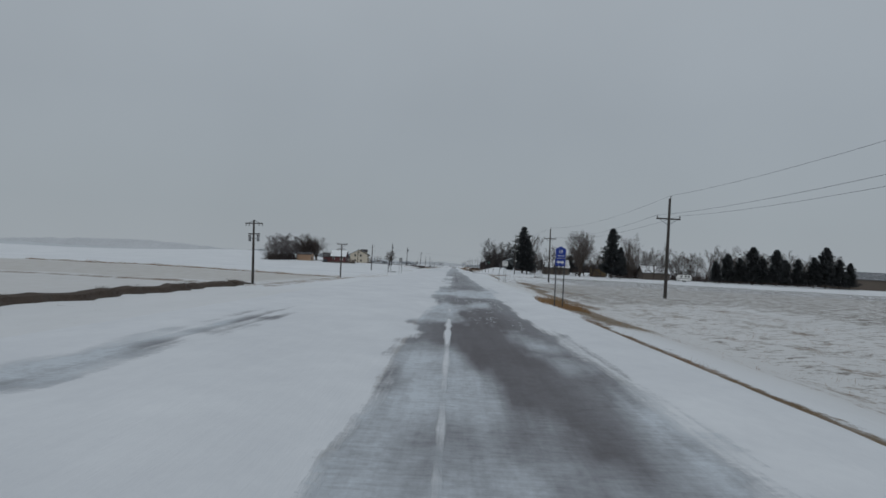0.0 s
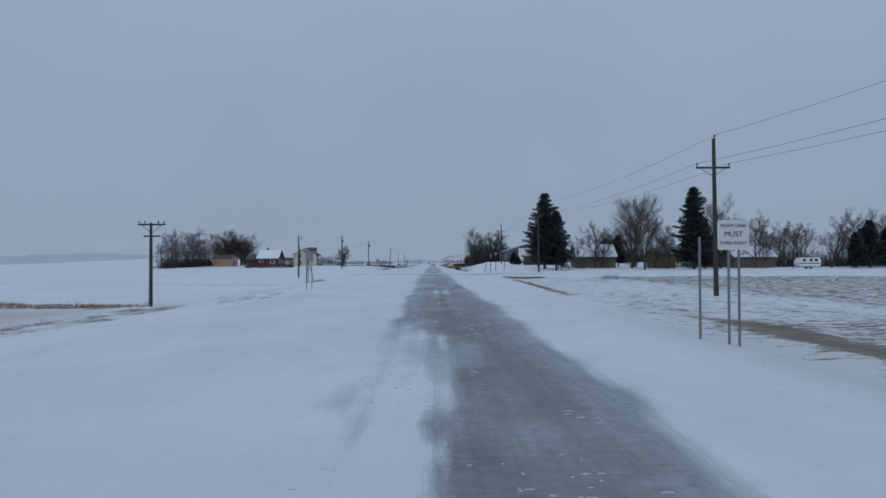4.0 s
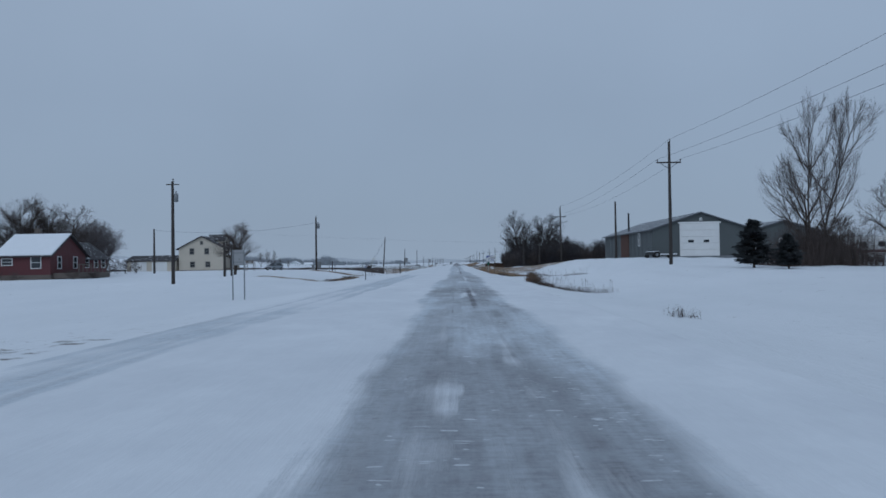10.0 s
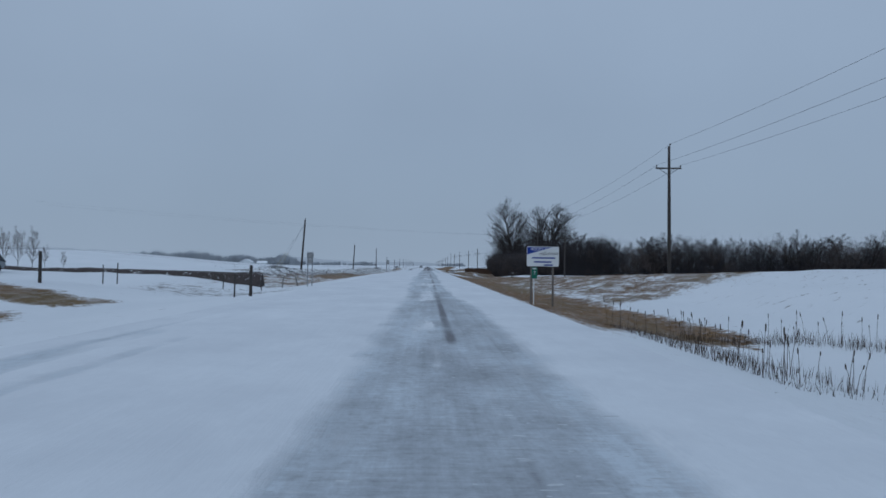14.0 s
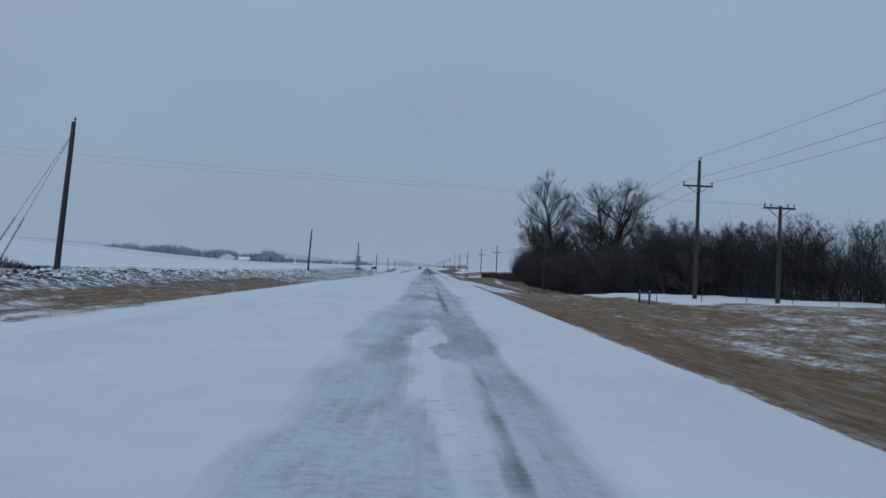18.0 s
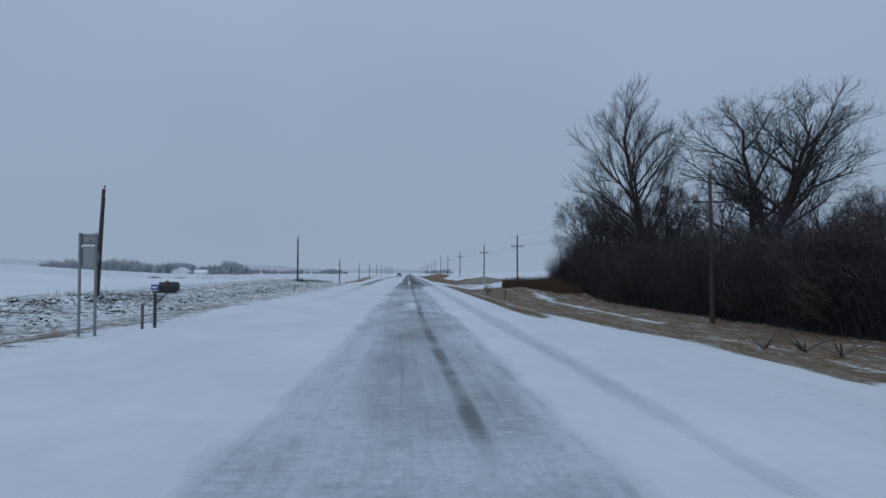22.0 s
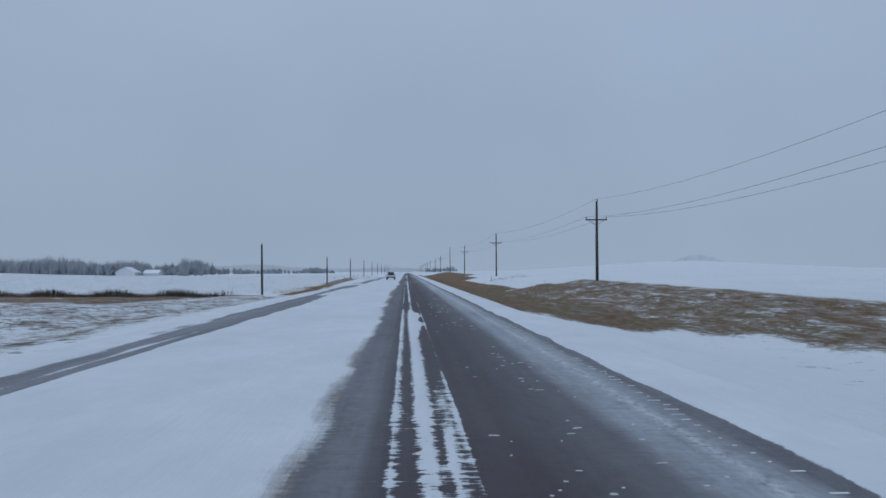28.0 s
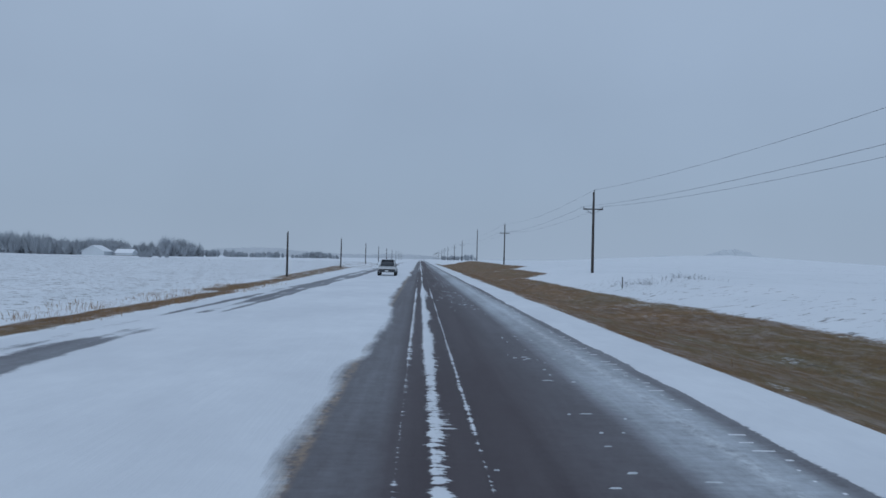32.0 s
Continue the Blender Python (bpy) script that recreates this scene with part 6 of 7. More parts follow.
# implement under snow in front of the workshop
imp = thing("implement", Matrix.Translation((23.8, 338, on(23.8, 338))) @ Matrix.Scale(0.62, 4), "snow-dusted farm implement parked before the workshop", "farm implement")
part("body", Shape().slab(-1.3, 0.5, -0.35, 0.35, 0.6, 1.15, 0.08), M_DARKSTEEL, imp, "dark engine hood")
part("seat", Shape().slab(0.55, 0.95, -0.25, 0.25, 0.8, 1.2, 0.05), M_BLACK, imp)
part("snow_cover", Shape().slab(-1.2, 0.4, -0.3, 0.3, 1.155, 1.26, 0.05), M_SNOW, imp, "thick snow on the hood")
for s in (-1, 1):
    w = part("rear_wheel", Shape().tube([(0.75, s * 0.5, 0.62), (0.75, s * 0.54, 0.62), (0.75, s * 0.8, 0.62), (0.75, s * 0.84, 0.62)], [0.5, 0.62, 0.62, 0.5], 18), M_RUBBER, imp)
    part("hub", Shape().tube([(0.75, s * 0.8, 0.62), (0.75, s * 0.86, 0.62)], 0.28, 12), M_STEEL, w)
    part("front_wheel", Shape().tube([(-1.0, s * 0.42, 0.34), (-1.0, s * 0.6, 0.34)], 0.34, 14), M_RUBBER, imp)
    part("fender", Shape().slab(0.35, 1.15, s * 0.66 - 0.16, s * 0.66 + 0.16, 1.27, 1.34, 0.03), M_SNOW, imp)
part("exhaust", Shape().tube([(-0.7, 0.1, 1.15), (-0.7, 0.1, 1.95)], 0.04, 8), M_DARKSTEEL, imp)
part("steering_post", Shape().tube([(0.2, 0, 1.1), (0.4, 0, 1.5)], 0.03, 6), M_DARKSTEEL, imp)
flat = thing("flat_trailer", Matrix.Translation((25.6, 337.6, on(25.6, 337.6))) @ Matrix.Scale(0.66, 4), "low flat trailer loaded with snow beside the workshop", "trailer")
part("bed", Shape().slab(-1.6, 1.6, -0.7, 0.7, 0.5, 0.62, 0.03), M_DARKSTEEL, flat)
part("snow_cover", Shape().slab(-1.5, 1.5, -0.62, 0.62, 0.625, 0.8, 0.08), M_SNOW, flat)
part("drawbar", Shape().tube([(-1.6, 0, 0.5), (-2.4, 0, 0.4)], 0.05, 6), M_DARKSTEEL, flat)
for s in (-1, 1):
    part("wheel", Shape().tube([(0.3, s * 0.72, 0.33), (0.3, s * 0.9, 0.33)], 0.33, 14), M_RUBBER, flat)

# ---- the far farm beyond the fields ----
# Barn and shed walls carry the distance haze in their base colour.
gable("barn", -199, -186, 1140, 1152, on(-192, 1146), 2.2, 5.6, 'y', M_HAZED_FAR, M_SNOW, "tall haze-paled gabled barn far across the fields", "barn", 0.1)
gable("shed", -182, -172, 1146, 1154, on(-177, 1150), 1.6, 3.6, 'x', M_HAZED_FAR, M_SNOW, "far farm shed under a white roof", "shed", 0.1)
gable("shed", -262, -248, 1186, 1194, on(-255, 1190), 1.6, 3.4, 'x', M_HAZED_FAR, M_SNOW, "low haze-paled shed at the far farm", "shed", 0.0)
gable("shed", -232, -222, 1188, 1196, on(-227, 1192), 1.2, 2.8, 'x', M_HAZED_FAR, M_SNOW, "low haze-paled shed at the far farm", "shed", 0.0)

# ---- signs and roadside things ----
def text_part(name, words, x, z, size, parent, material, y=-0.012, width=1.0):
    cu = bpy.data.curves.new(name, 'FONT')
    cu.body, cu.size, cu.align_x, cu.align_y, cu.extrude = words, size, 'CENTER', 'CENTER', 0.002
    tmp = bpy.data.objects.new(name, cu)
    scene.collection.objects.link(tmp)
    dg = bpy.context.evaluated_depsgraph_get()
    me = bpy.data.meshes.new_from_object(tmp.evaluated_get(dg))
    bpy.data.objects.remove(tmp)
    bpy.data.curves.remove(cu)
    me.transform(Matrix.Translation((x, y, z)) @ Matrix.Diagonal((width, 1, 1, 1)) @ Matrix.Rotation(radians(90), 4, 'X'))
    me.materials.clear()
    return part(name, me, material, parent)


def posts(root, xs, top, r=0.035, y=0.045, material=None):
    for x in xs:
        part("post", Shape().slab(x - r, x + r, y - r, y + r, -0.5, top, 0.01), material or M_STEEL, root)


def rect(w, h, x=0.0, z=0.0, c=0.04):
    return [(x - w / 2 + c, z - h / 2), (x + w / 2 - c, z - h / 2), (x + w / 2, z - h / 2 + c), (x + w / 2, z + h / 2 - c), (x + w / 2 - c, z + h / 2), (x - w / 2 + c, z + h / 2), (x - w / 2, z + h / 2 - c), (x - w / 2, z - h / 2 + c)]


def marker(w, h, z):
    return [(-w * 0.44, z - h / 2), (w * 0.44, z - h / 2), (w * 0.5, z + h * 0.26), (w * 0.3, z + h * 0.36), (0, z + h * 0.5), (-w * 0.3, z + h * 0.36), (-w * 0.5, z + h * 0.26)]


def sign_root(name, x, y, label, turn=0, group=""):
    return thing(name, pose(x, y, on(x, y), 0, 0, turn), label, "road sign", group)


# county route marker
s = sign_root("route_sign", 5.55, 39, "blue five-sided county route marker with an arrow plate")
g = on(5.55, 39)
posts(s, (-0.2, 0.22), 2.75 - g, 0.026, 0.045, M_DARKSTEEL)
bp = part("marker_plate", Shape().plate(marker(0.56, 0.6, 2.66 - g), -0.004, 0.004), M_BLUE, s, "blue marker with a white border")
part("border", Shape().plate(marker(0.575, 0.62, 2.66 - g), 0.0045, 0.008), M_SIGNWHITE, bp)
text_part("numerals", "19", 0, 2.68 - g, 0.25, bp, M_SIGNWHITE, width=0.85)
part("county_bar", Shape().box(-0.15, 0.15, -0.012, -0.008, 2.46 - g, 2.49 - g), M_SIGNWHITE, bp)
ap = part("arrow_plate", Shape().plate(rect(0.52, 0.38, 0, 2.14 - g), -0.004, 0.004), M_BLUE, s, "blue plate with a white double arrow")
zc = 2.14 - g
part("arrow", Shape().plate([(-0.2, zc), (-0.09, zc - 0.1), (-0.09, zc - 0.04), (0.09, zc - 0.04), (0.09, zc - 0.1), (0.2, zc), (0.09, zc + 0.1), (0.09, zc + 0.04), (-0.09, zc + 0.04), (-0.09, zc + 0.1)], -0.012, -0.008), M_SIGNWHITE, ap)

# lane sign
s = sign_root("lane_sign", 8.2, 119, "white rectangular lane-control sign on steel posts")
g = on(8.2, 119)
posts(s, (-0.12, 0.16), 2.6 - g, 0.03)
posts(s, (-0.85,), 2.35 - g, 0.03, 0.2)
lp = part("sign_plate", Shape().plate(rect(0.86, 0.8, 0, 2.4 - g), -0.004, 0.004), M_SIGNWHITE, s)
for words, z, k in (("RIGHT LANE", 2.65, 0.125), ("MUST", 2.42, 0.2), ("TURN RIGHT", 2.18, 0.125)):
    text_part("lettering", words, 0, z - g, k, lp, M_INK)


# signs seen from behind
def back_sign(x, y, w, h, top, legs, label, shape="rect", turn=0):
    s = sign_root("road_sign", x, y, label, turn, "signs for the other direction")
    g = on(x, y)
    posts(s, legs, top - g + 0.02, 0.035, -0.05)
    o = rect(w, h, 0, top - h / 2 - g) if shape == "rect" else marker(w, h, top - h / 2 - g)
    p = part("sign_plate", Shape().plate(o, 0.0, 0.006), M_SIGNBACK, s, "bare aluminium back of the plate")
    for z in (top - h * 0.2 - g, top - h * 0.8 - g):
        part("bracket", Shape().box(-w * 0.42, w * 0.42, -0.025, -0.003, z - 0.025, z + 0.025), M_STEEL, p)
    part("bolt", Shape().tube([(0.05, -0.02, top - h * 0.62 - g), (0.05, -0.0, top - h * 0.62 - g)], 0.03, 8), M_INK, p)
    return s, g


back_sign(-12.15, 173.5, 0.72, 1.0, 2.88, (-0.27, 0.27), "tall rectangular road sign seen from its grey back")
back_sign(-14.2, 295.0, 0.8, 1.0, 2.68, (-0.38, 0.38), "square road sign seen from its grey back on two posts")
s, g = back_sign(-10.2, 401, 0.62, 0.62, 2.72, (-0.2, 0.2), "five-sided route marker seen from behind on two posts", "marker")
part("sign_plate", Shape().plate(rect(0.5, 0.36, 0, 1.9 - g), 0.0, 0.006), M_SIGNBACK, s)
s, g = back_sign(-9.3, 517.6, 0.56, 0.32, 2.8, (-0.23, 0.23), "two stacked road sign plates seen from behind")
part("shield_plate", Shape().plate([(x * 0.31, 2.12 - g + z * 0.32) for x, z in ((0.5, -0.95), (0.9, -0.5), (1, 0.1), (0.8, 0.7), (0.45, 1), (-0.45, 1), (-0.8, 0.7), (-1, 0.1), (-0.9, -0.5), (-0.5, -0.95))], 0.0, 0.006), M_SIGNBACK, s, "bare shield plate from behind")
# stop-approach sign and leaning post at the west corner
s = sign_root("road_sign", -17.8, 207.0, "narrow sign and posts at the snowy corner", 62, "signs for the other direction")
posts(s, (-0.16, 0.16), 2.75, 0.04, 0.045, M_DARKSTEEL)
part("sign_plate", Shape().plate(rect(0.46, 0.5, 0, 2.68), -0.004, 0.004), M_SIGNBACK, s)
part("small_plate", Shape().plate(rect(0.3, 0.16, 0, 1.95), -0.004, 0.004), M_INK, s)
lean = thing("leaning_post", pose(-17.0, 207.2, on(-17.0, 207.2), 0, -13, 0), "weathered wooden post leaning in the snow", "post")
part("shaft", Shape().slab(-0.05, 0.05, -0.05, 0.05, -0.4, 2.5), M_DARKSTEEL, lean)
part("cap_snow", Shape().slab(-0.05, 0.05, -0.05, 0.05, 2.504, 2.53, 0.01), M_SNOW, lean)
# east corner: street sign, stop sign from the side, leaning posts
s = sign_root("street_sign", 10.5, 223.0, "green street-name blades on a steel post", 35)
posts(s, (0.0,), 2.75, 0.035, 0.0, M_DARKSTEEL)
for z, t in ((2.85, 0), (2.62, 1)):
    o = Shape().plate(rect(0.75, 0.2, 0.0, z), -0.012, 0.012) if not t else Shape().box(-0.012, 0.012, -0.37, 0.37, z - 0.1, z + 0.1)
    bl = part("blade", o, M_GREEN, s)
    part("name_bar", Shape().box(-0.27, 0.27, -0.016, -0.0125, z - 0.04, z + 0.04) if not t else Shape().box(-0.016, -0.0125, -0.27, 0.27, z - 0.04, z + 0.04), M_SIGNWHITE, bl)
s = sign_root("stop_sign", 9.6, 221.5, "octagonal sign seen edge-on beside the side road", 69)
posts(s, (0.0,), 2.9, 0.045, 0.05, M_POLE)
part("sign_plate", Shape().plate([(0.38 * math.cos(radians(22.5 + 45 * k)), 2.5 + 0.38 * math.sin(radians(22.5 + 45 * k))) for k in range(8)], -0.004, 0.004), M_SIGNBACK, s)
for x, y, tilt, h in ((8.5, 220.8, 14, 1.45), (11.8, 222.5, 9, 1.4)):
    p = thing("marker_post", pose(x, y, on(x, y), 0, tilt, 0), "short leaning marker post at the road corner", "post", "corner posts")
    part("shaft", Shape().slab(-0.045, 0.045, -0.045, 0.045, -0.3, h), M_POLE, p)
    part("reflector", Shape().box(-0.04, 0.04, -0.055, -0.047, h - 0.13, h - 0.05), M_SIGNWHITE, p)
bench = thing("picnic_bench", pose(25.6, 243, on(25.6, 243)), "low wooden bench under the spruces", "bench")
part("seat", Shape().slab(-0.9, 0.9, -0.25, 0.25, 0.42, 0.5), M_WOOD, bench)
part("backrest", Shape().slab(-0.9, 0.9, 0.22, 0.28, 0.6, 0.9), M_WOOD, bench)
for s_ in (-0.8, 0.74):
    part("leg", Shape().box(s_, s_ + 0.06, -0.22, 0.28, 0, 0.42), M_WOOD, bench)
    part("upright", Shape().box(s_, s_ + 0.06, 0.285, 0.34, 0, 0.9), M_WOOD, bench)

# the sponsor sign with its mile plate
s = sign_root("highway_sign", 5.85, 371.5, "blue and white roadside sponsorship sign on two posts")
g = on(5.85, 371.5)
posts(s, (-0.56, 0.52), 2.7 - g, 0.045, 0.06, M_WOOD)
w, z0, z1 = 0.8, 1.72 - g, 2.7 - g
sp = part("sign_plate", Shape().plate(rect(2 * w, z1 - z0, 0, (z0 + z1) / 2), -0.006, 0.006), M_SIGNWHITE, s)
part("blue_field", Shape().plate([(-w + 0.02, z1 - 0.4), (w - 0.35, z1 - 0.03), (-w + 0.02, z1 - 0.03)], -0.012, -0.008), M_BLUE, sp)
text_part("lettering", "ADOPT A", -0.2, z1 - 0.13, 0.19, sp, M_SIGNWHITE, -0.016)
text_part("lettering", "HIGHWAY", 0.3, z1 - 0.36, 0.2, sp, M_INK, -0.014)
for x0, x1, z in ((-0.55, 0.62, z0 + 0.42), (-0.45, 0.42, z0 + 0.22), (0.05, 0.5, z0 + 0.07)):
    part("name_bar", Shape().box(x0, x1, -0.012, -0.008, z - 0.032, z + 0.032), M_BLUE, sp)
s = sign_root("mile_marker", 5.32, 370.8, "narrow green mile plate on a thin post")
posts(s, (0.0,), 1.65 - on(5.32, 370.8), 0.025, 0.03, M_SIGNWHITE)
mp = part("sign_plate", Shape().plate(rect(0.27, 0.56, 0.02, 1.4 - on(5.32, 370.8), 0.02), -0.004, 0.004), M_GREEN, s)
text_part("numeral", "7", 0.02, 1.4 - on(5.32, 370.8), 0.24, mp, M_SIGNWHITE)
part("mile_bar", Shape().box(-0.07, 0.11, -0.012, -0.008, 1.58 - on(5.32, 370.8), 1.63 - on(5.32, 370.8)), M_SIGNWHITE, mp)


def mailbox(x, y, turn, label, number=False):
    m = thing("mailbox", pose(x, y, on(x, y), 0, 0, turn) @ Matrix.Diagonal((0.86, 0.86, 1, 1)), label, "mailbox", "roadside mailboxes")
    h = 1.15 - on(x, y) if on(x, y) < 0 else 1.1
    part("post", Shape().slab(-0.05, 0.05, -0.05, 0.05, -0.4, h - 0.1), M_DARKSTEEL, m)
    part("arm", Shape().slab(-0.1, 0.75, -0.04, 0.04, h - 0.1, h - 0.03), M_DARKSTEEL, m)
    part("strut", Shape().tube([(0, 0, h - 0.45), (0.4, 0, h - 0.1)], 0.025, 6), M_DARKSTEEL, m)
    box = Shape()
    o = [(-0.13, 0), (0.13, 0), (0.13, 0.16), (0.1, 0.23), (0.05, 0.265), (-0.05, 0.265), (-0.1, 0.23), (-0.13, 0.16)]
    v = [(xx, a, h - 0.03 + b) for xx in (0.15, 0.78) for a, b in o]
    box.add(v, [tuple(range(7, -1, -1)), tuple(range(8, 16))] + [(i, (i + 1) % 8, 8 + (i + 1) % 8, 8 + i) for i in range(8)])
    b = part("box", box, M_BLACK, m, "black rounded letter box")
    part("door", Shape().box(0.781, 0.8, -0.12, 0.12, h - 0.02, h + 0.2), M_BLACK, b)
    part("flag", Shape().box(0.4, 0.5, -0.15, -0.135, h + 0.1, h + 0.28), M_RED, b)
    part("snow_cap", Shape().slab(0.2, 0.74, -0.07, 0.07, h + 0.237, h + 0.265, 0.012), M_SNOW, b)
    if number:
        p = part("number_plate", Shape().box(-0.12, 0.12, -0.07, -0.055, h - 0.0, h + 0.16), M_BLUE, m)
        part("number_bar", Shape().box(-0.08, 0.08, -0.078, -0.0705, h + 0.05, h + 0.11), M_SIGNWHITE, p)
    return m


mailbox(-10.6, 333.9, 0, "black mailbox on a post beside a numbered plate", True)
mailbox(-7.5, 518, 0, "black mailbox on an arm with a small blue plate", True)
extra = thing("marker_post", pose(-7.9, 518.1, on(-7.9, 518.1)), "short dark post beside the mailbox", "post")
part("shaft", Shape().slab(-0.04, 0.04, -0.04, 0.04, -0.3, 0.8), M_WOOD, extra)
part("cap", Shape().slab(-0.05, 0.05, -0.05, 0.05, 0.803, 0.83, 0.01), M_DARKSTEEL, extra)


def fence_post(x, y, h, tilt=0, r=0.06, label="weathered wooden fence post in the snow", group="fence posts"):
    p = thing("fence_post", pose(x, y, on(x, y), 0, tilt, 0), label, "post", group)
    part("shaft", Shape().tube([(0, 0, -0.4), (0, 0, h)], [r, r * 0.9], 8), M_POLE, p)
    part("cap_snow", Shape().tube([(0, 0, h + 0.003), (0, 0, h + 0.03)], [r * 0.9, r * 0.4], 8), M_SNOW, p)
    return p


for x, y, h, tilt in ((-10.4, 375.7, 1.3, 1), (-24.6, 392.3, 1.5, 0), (-23.6, 392.5, 1.6, 1), (-17, 398, 1.1, 3), (-14, 399, 1.0, -4), (-13.2, 404, 1.0, 8), (-11.6, 403, 0.9, -14)):
    fence_post(x, y, h, tilt, 0.045)
for x, y, h in ((-9.7, 376.5, 1.75), (-21.5, 376.8, 1.75)):
    fence_post(x, y, h, 0, 0.095, "stout dark wooden gate post in the snow", "gate posts")
for y in (466.7, 469.1):
    fence_post(15.4, y, 0.85, 0, 0.075, "stout wooden corner post before the woodland", "fence corner posts")
solid("fence_rail", Shape().tube([(15.4, 466.6, on(15.4, 466.7) + 0.72), (15.4, 469.2, on(15.4, 469.1) + 0.72)], [0.05, 0.05], 8), M_WOOD, "weathered rail between two stout corner posts", "fence")
for i in range(16):
    fence_post(16 + i * 3.0, 467 - i * 0.35, 0.85, 3 * math.sin(i * 2.3), 0.026, "thin grey fence post before the woodland", "woodland fence posts")
for z in (0.4, 0.72):
    for i in range(15):
        a, b = (16 + i * 3.0, 467 - i * 0.35), (19 + i * 3.0, 467 - (i + 1) * 0.35)
        cable("fence_wire", (*a, on(*a) + z), (*b, on(*b) + z), 0.03, "rusty fence wire strung between thin posts", 0.003, "fence wires")
for x, y, h, tilt in ((8.4, 560, 0.9, 9), (15.1, 746.8, 0.8, 0), (-11.5, 572, 0.8, 8)):
    fence_post(x, y, h, tilt, 0.04, "small leaning marker stake in the ditch", "ditch stakes")

# low earth berm across the western field, its crown rough
bm = Shape()
n = 90
v, rb = [], random.Random(17)
for k in range(n + 1):
    x = -15.2 - k * 0.7
    y = 405 + 0.25 * math.sin(k * 0.4)
    g = on(x, y)
    h = float(np.interp(-x, [15, 19.5, 25.5, 31.5, 38, 78], [0.74, 0.8, 0.88, 0.98, 0.82, 1.1])) + 0.02 * math.sin(k * 0.9) + rb.uniform(-0.02, 0.02)
    h = max(h - g, 0.3)
    v += [(x, y - 1.1, on(x, y - 1.1) - 0.1), (x, y - 0.55 + rb.uniform(-0.1, 0.1), g + h * 0.8), (x, y + 0.1, g + h), (x, y + 1.0, on(x, y + 1) - 0.1)]
bm.add(v, [(0, 1, 2, 3)] + [(i * 4 + q, i * 4 + q + 1, i * 4 + q + 5, i * 4 + q + 4) for i in range(n) for q in range(3)])
solid("earth_berm", bm, M_BERM, "long low dark earth berm across the snowy field", "berm", kind="structure")

# frozen plough clods along the edge of the western field
def clods(y0, y1, n, seed, x_mid=-20.6, half=2.4, size=0.32):
    r = np.random.default_rng(seed)
    y = r.uniform(y0, y1, n)
    off = np.clip(r.normal(0, 0.5, n), -1.2, 1.2)
    x = x_mid + half * off + 0.5 * np.sin(y * 0.21)
    k = size * r.uniform(0.35, 1.0, n) ** 1.4 * (1.0 - 0.35 * np.abs(off)) * (0.75 + 0.35 * np.sin(y * 0.9 + x))
    z = land(x, y) + 0.30 * np.exp(-(off / 0.45) ** 2) * r.uniform(0.2, 1.0, n) - 0.06
    base = np.array([(1, 0, 0), (0, 1, 0), (-1, 0, 0), (0, -1, 0), (0.15, 0.1, 0.8), (0, 0, -0.9)])
    v = base[None] * k[:, None, None] * r.uniform(0.6, 1.35, (n, 6, 3)) * np.array((1.3, 1.0, 0.9))
    a = r.uniform(0, 2 * np.pi, n)[:, None]
    vx, vy = v[..., 0] * np.cos(a) - v[..., 1] * np.sin(a), v[..., 0] * np.sin(a) + v[..., 1] * np.cos(a)
    v = np.stack([vx + x[:, None], vy + y[:, None], v[..., 2] + z[:, None]], -1)
    q = np.array([(0, 1, 4), (1, 2, 4), (2, 3, 4), (3, 0, 4), (1, 0, 5), (2, 1, 5), (3, 2, 5), (0, 3, 5)])
    f = (np.arange(n)[:, None, None] * 6 + q[None]).reshape(-1, 3)
    me = bpy.data.meshes.new("clods")
    me.from_pydata(v.reshape(-1, 3).tolist(), [], f.tolist())
    me.materials.append(M_EARTH)
    return tagged(new("earth_clods", me), "dark frozen plough clods half covered in snow", "clods", kind="stuff")


clods(424, 548, 5200, 301)
clods(540, 628, 1000, 302, -20.2, 2.8, 0.15)
clods(492, 618, 3600, 303, -16.0, 4.4, 0.17)
# guards of the guy wires at the leaning pole
for i, x in enumerate((-24.6, -24.0)):
    b = Vector((x, 457.4 + 0.3 * i, on(x, 457.4)))
    top = Vector((-19.75, 456.8, 8.2))
    mid = b + (top - b) * 0.36
    gg = solid("guy_guard", Shape().tube([b, mid], [0.045, 0.045], 8), M_YELLOWPLASTIC, "slanting pale plastic guard of a guy wire", "guy wire", "guy wires")
    part("wire", Shape().tube([mid, top], [0.012, 0.012], 5), M_WIRE, gg)

# ---- grass, reeds and brush ----
def strip(x0, x1, y0, y1):
    def pick(r, n):
        x = r.uniform(x0, x1, n)
        y = r.uniform(y0, y1, n)
        return x + 0.35 * np.sin(y * 0.4) + 0.2 * np.sin(y * 1.3), y
    return pick


def zoned(x0, x1, y0, y1, power=2.0):
    """Spots picked only where dead grass shows through the snow."""
    def pick(r, n):
        x, y = r.uniform(x0, x1, n * 6), r.uniform(y0, y1, n * 6)
        lumps = 0.5 + 0.5 * np.sin(x * 1.7 + 2 * np.sin(y * 0.21)) * np.sin(y * 0.63 + 1.5 * np.sin(x * 0.8))
        keep = r.uniform(0, 1, n * 6) < grass_zone(x, y) ** power * (0.25 + 0.75 * lumps)
        x, y = x[keep], y[keep]
        k = np.resize(np.arange(len(x)), n)
        return x[k] + r.normal(0, 0.05, n), y[k] + r.normal(0, 0.05, n)
    return pick


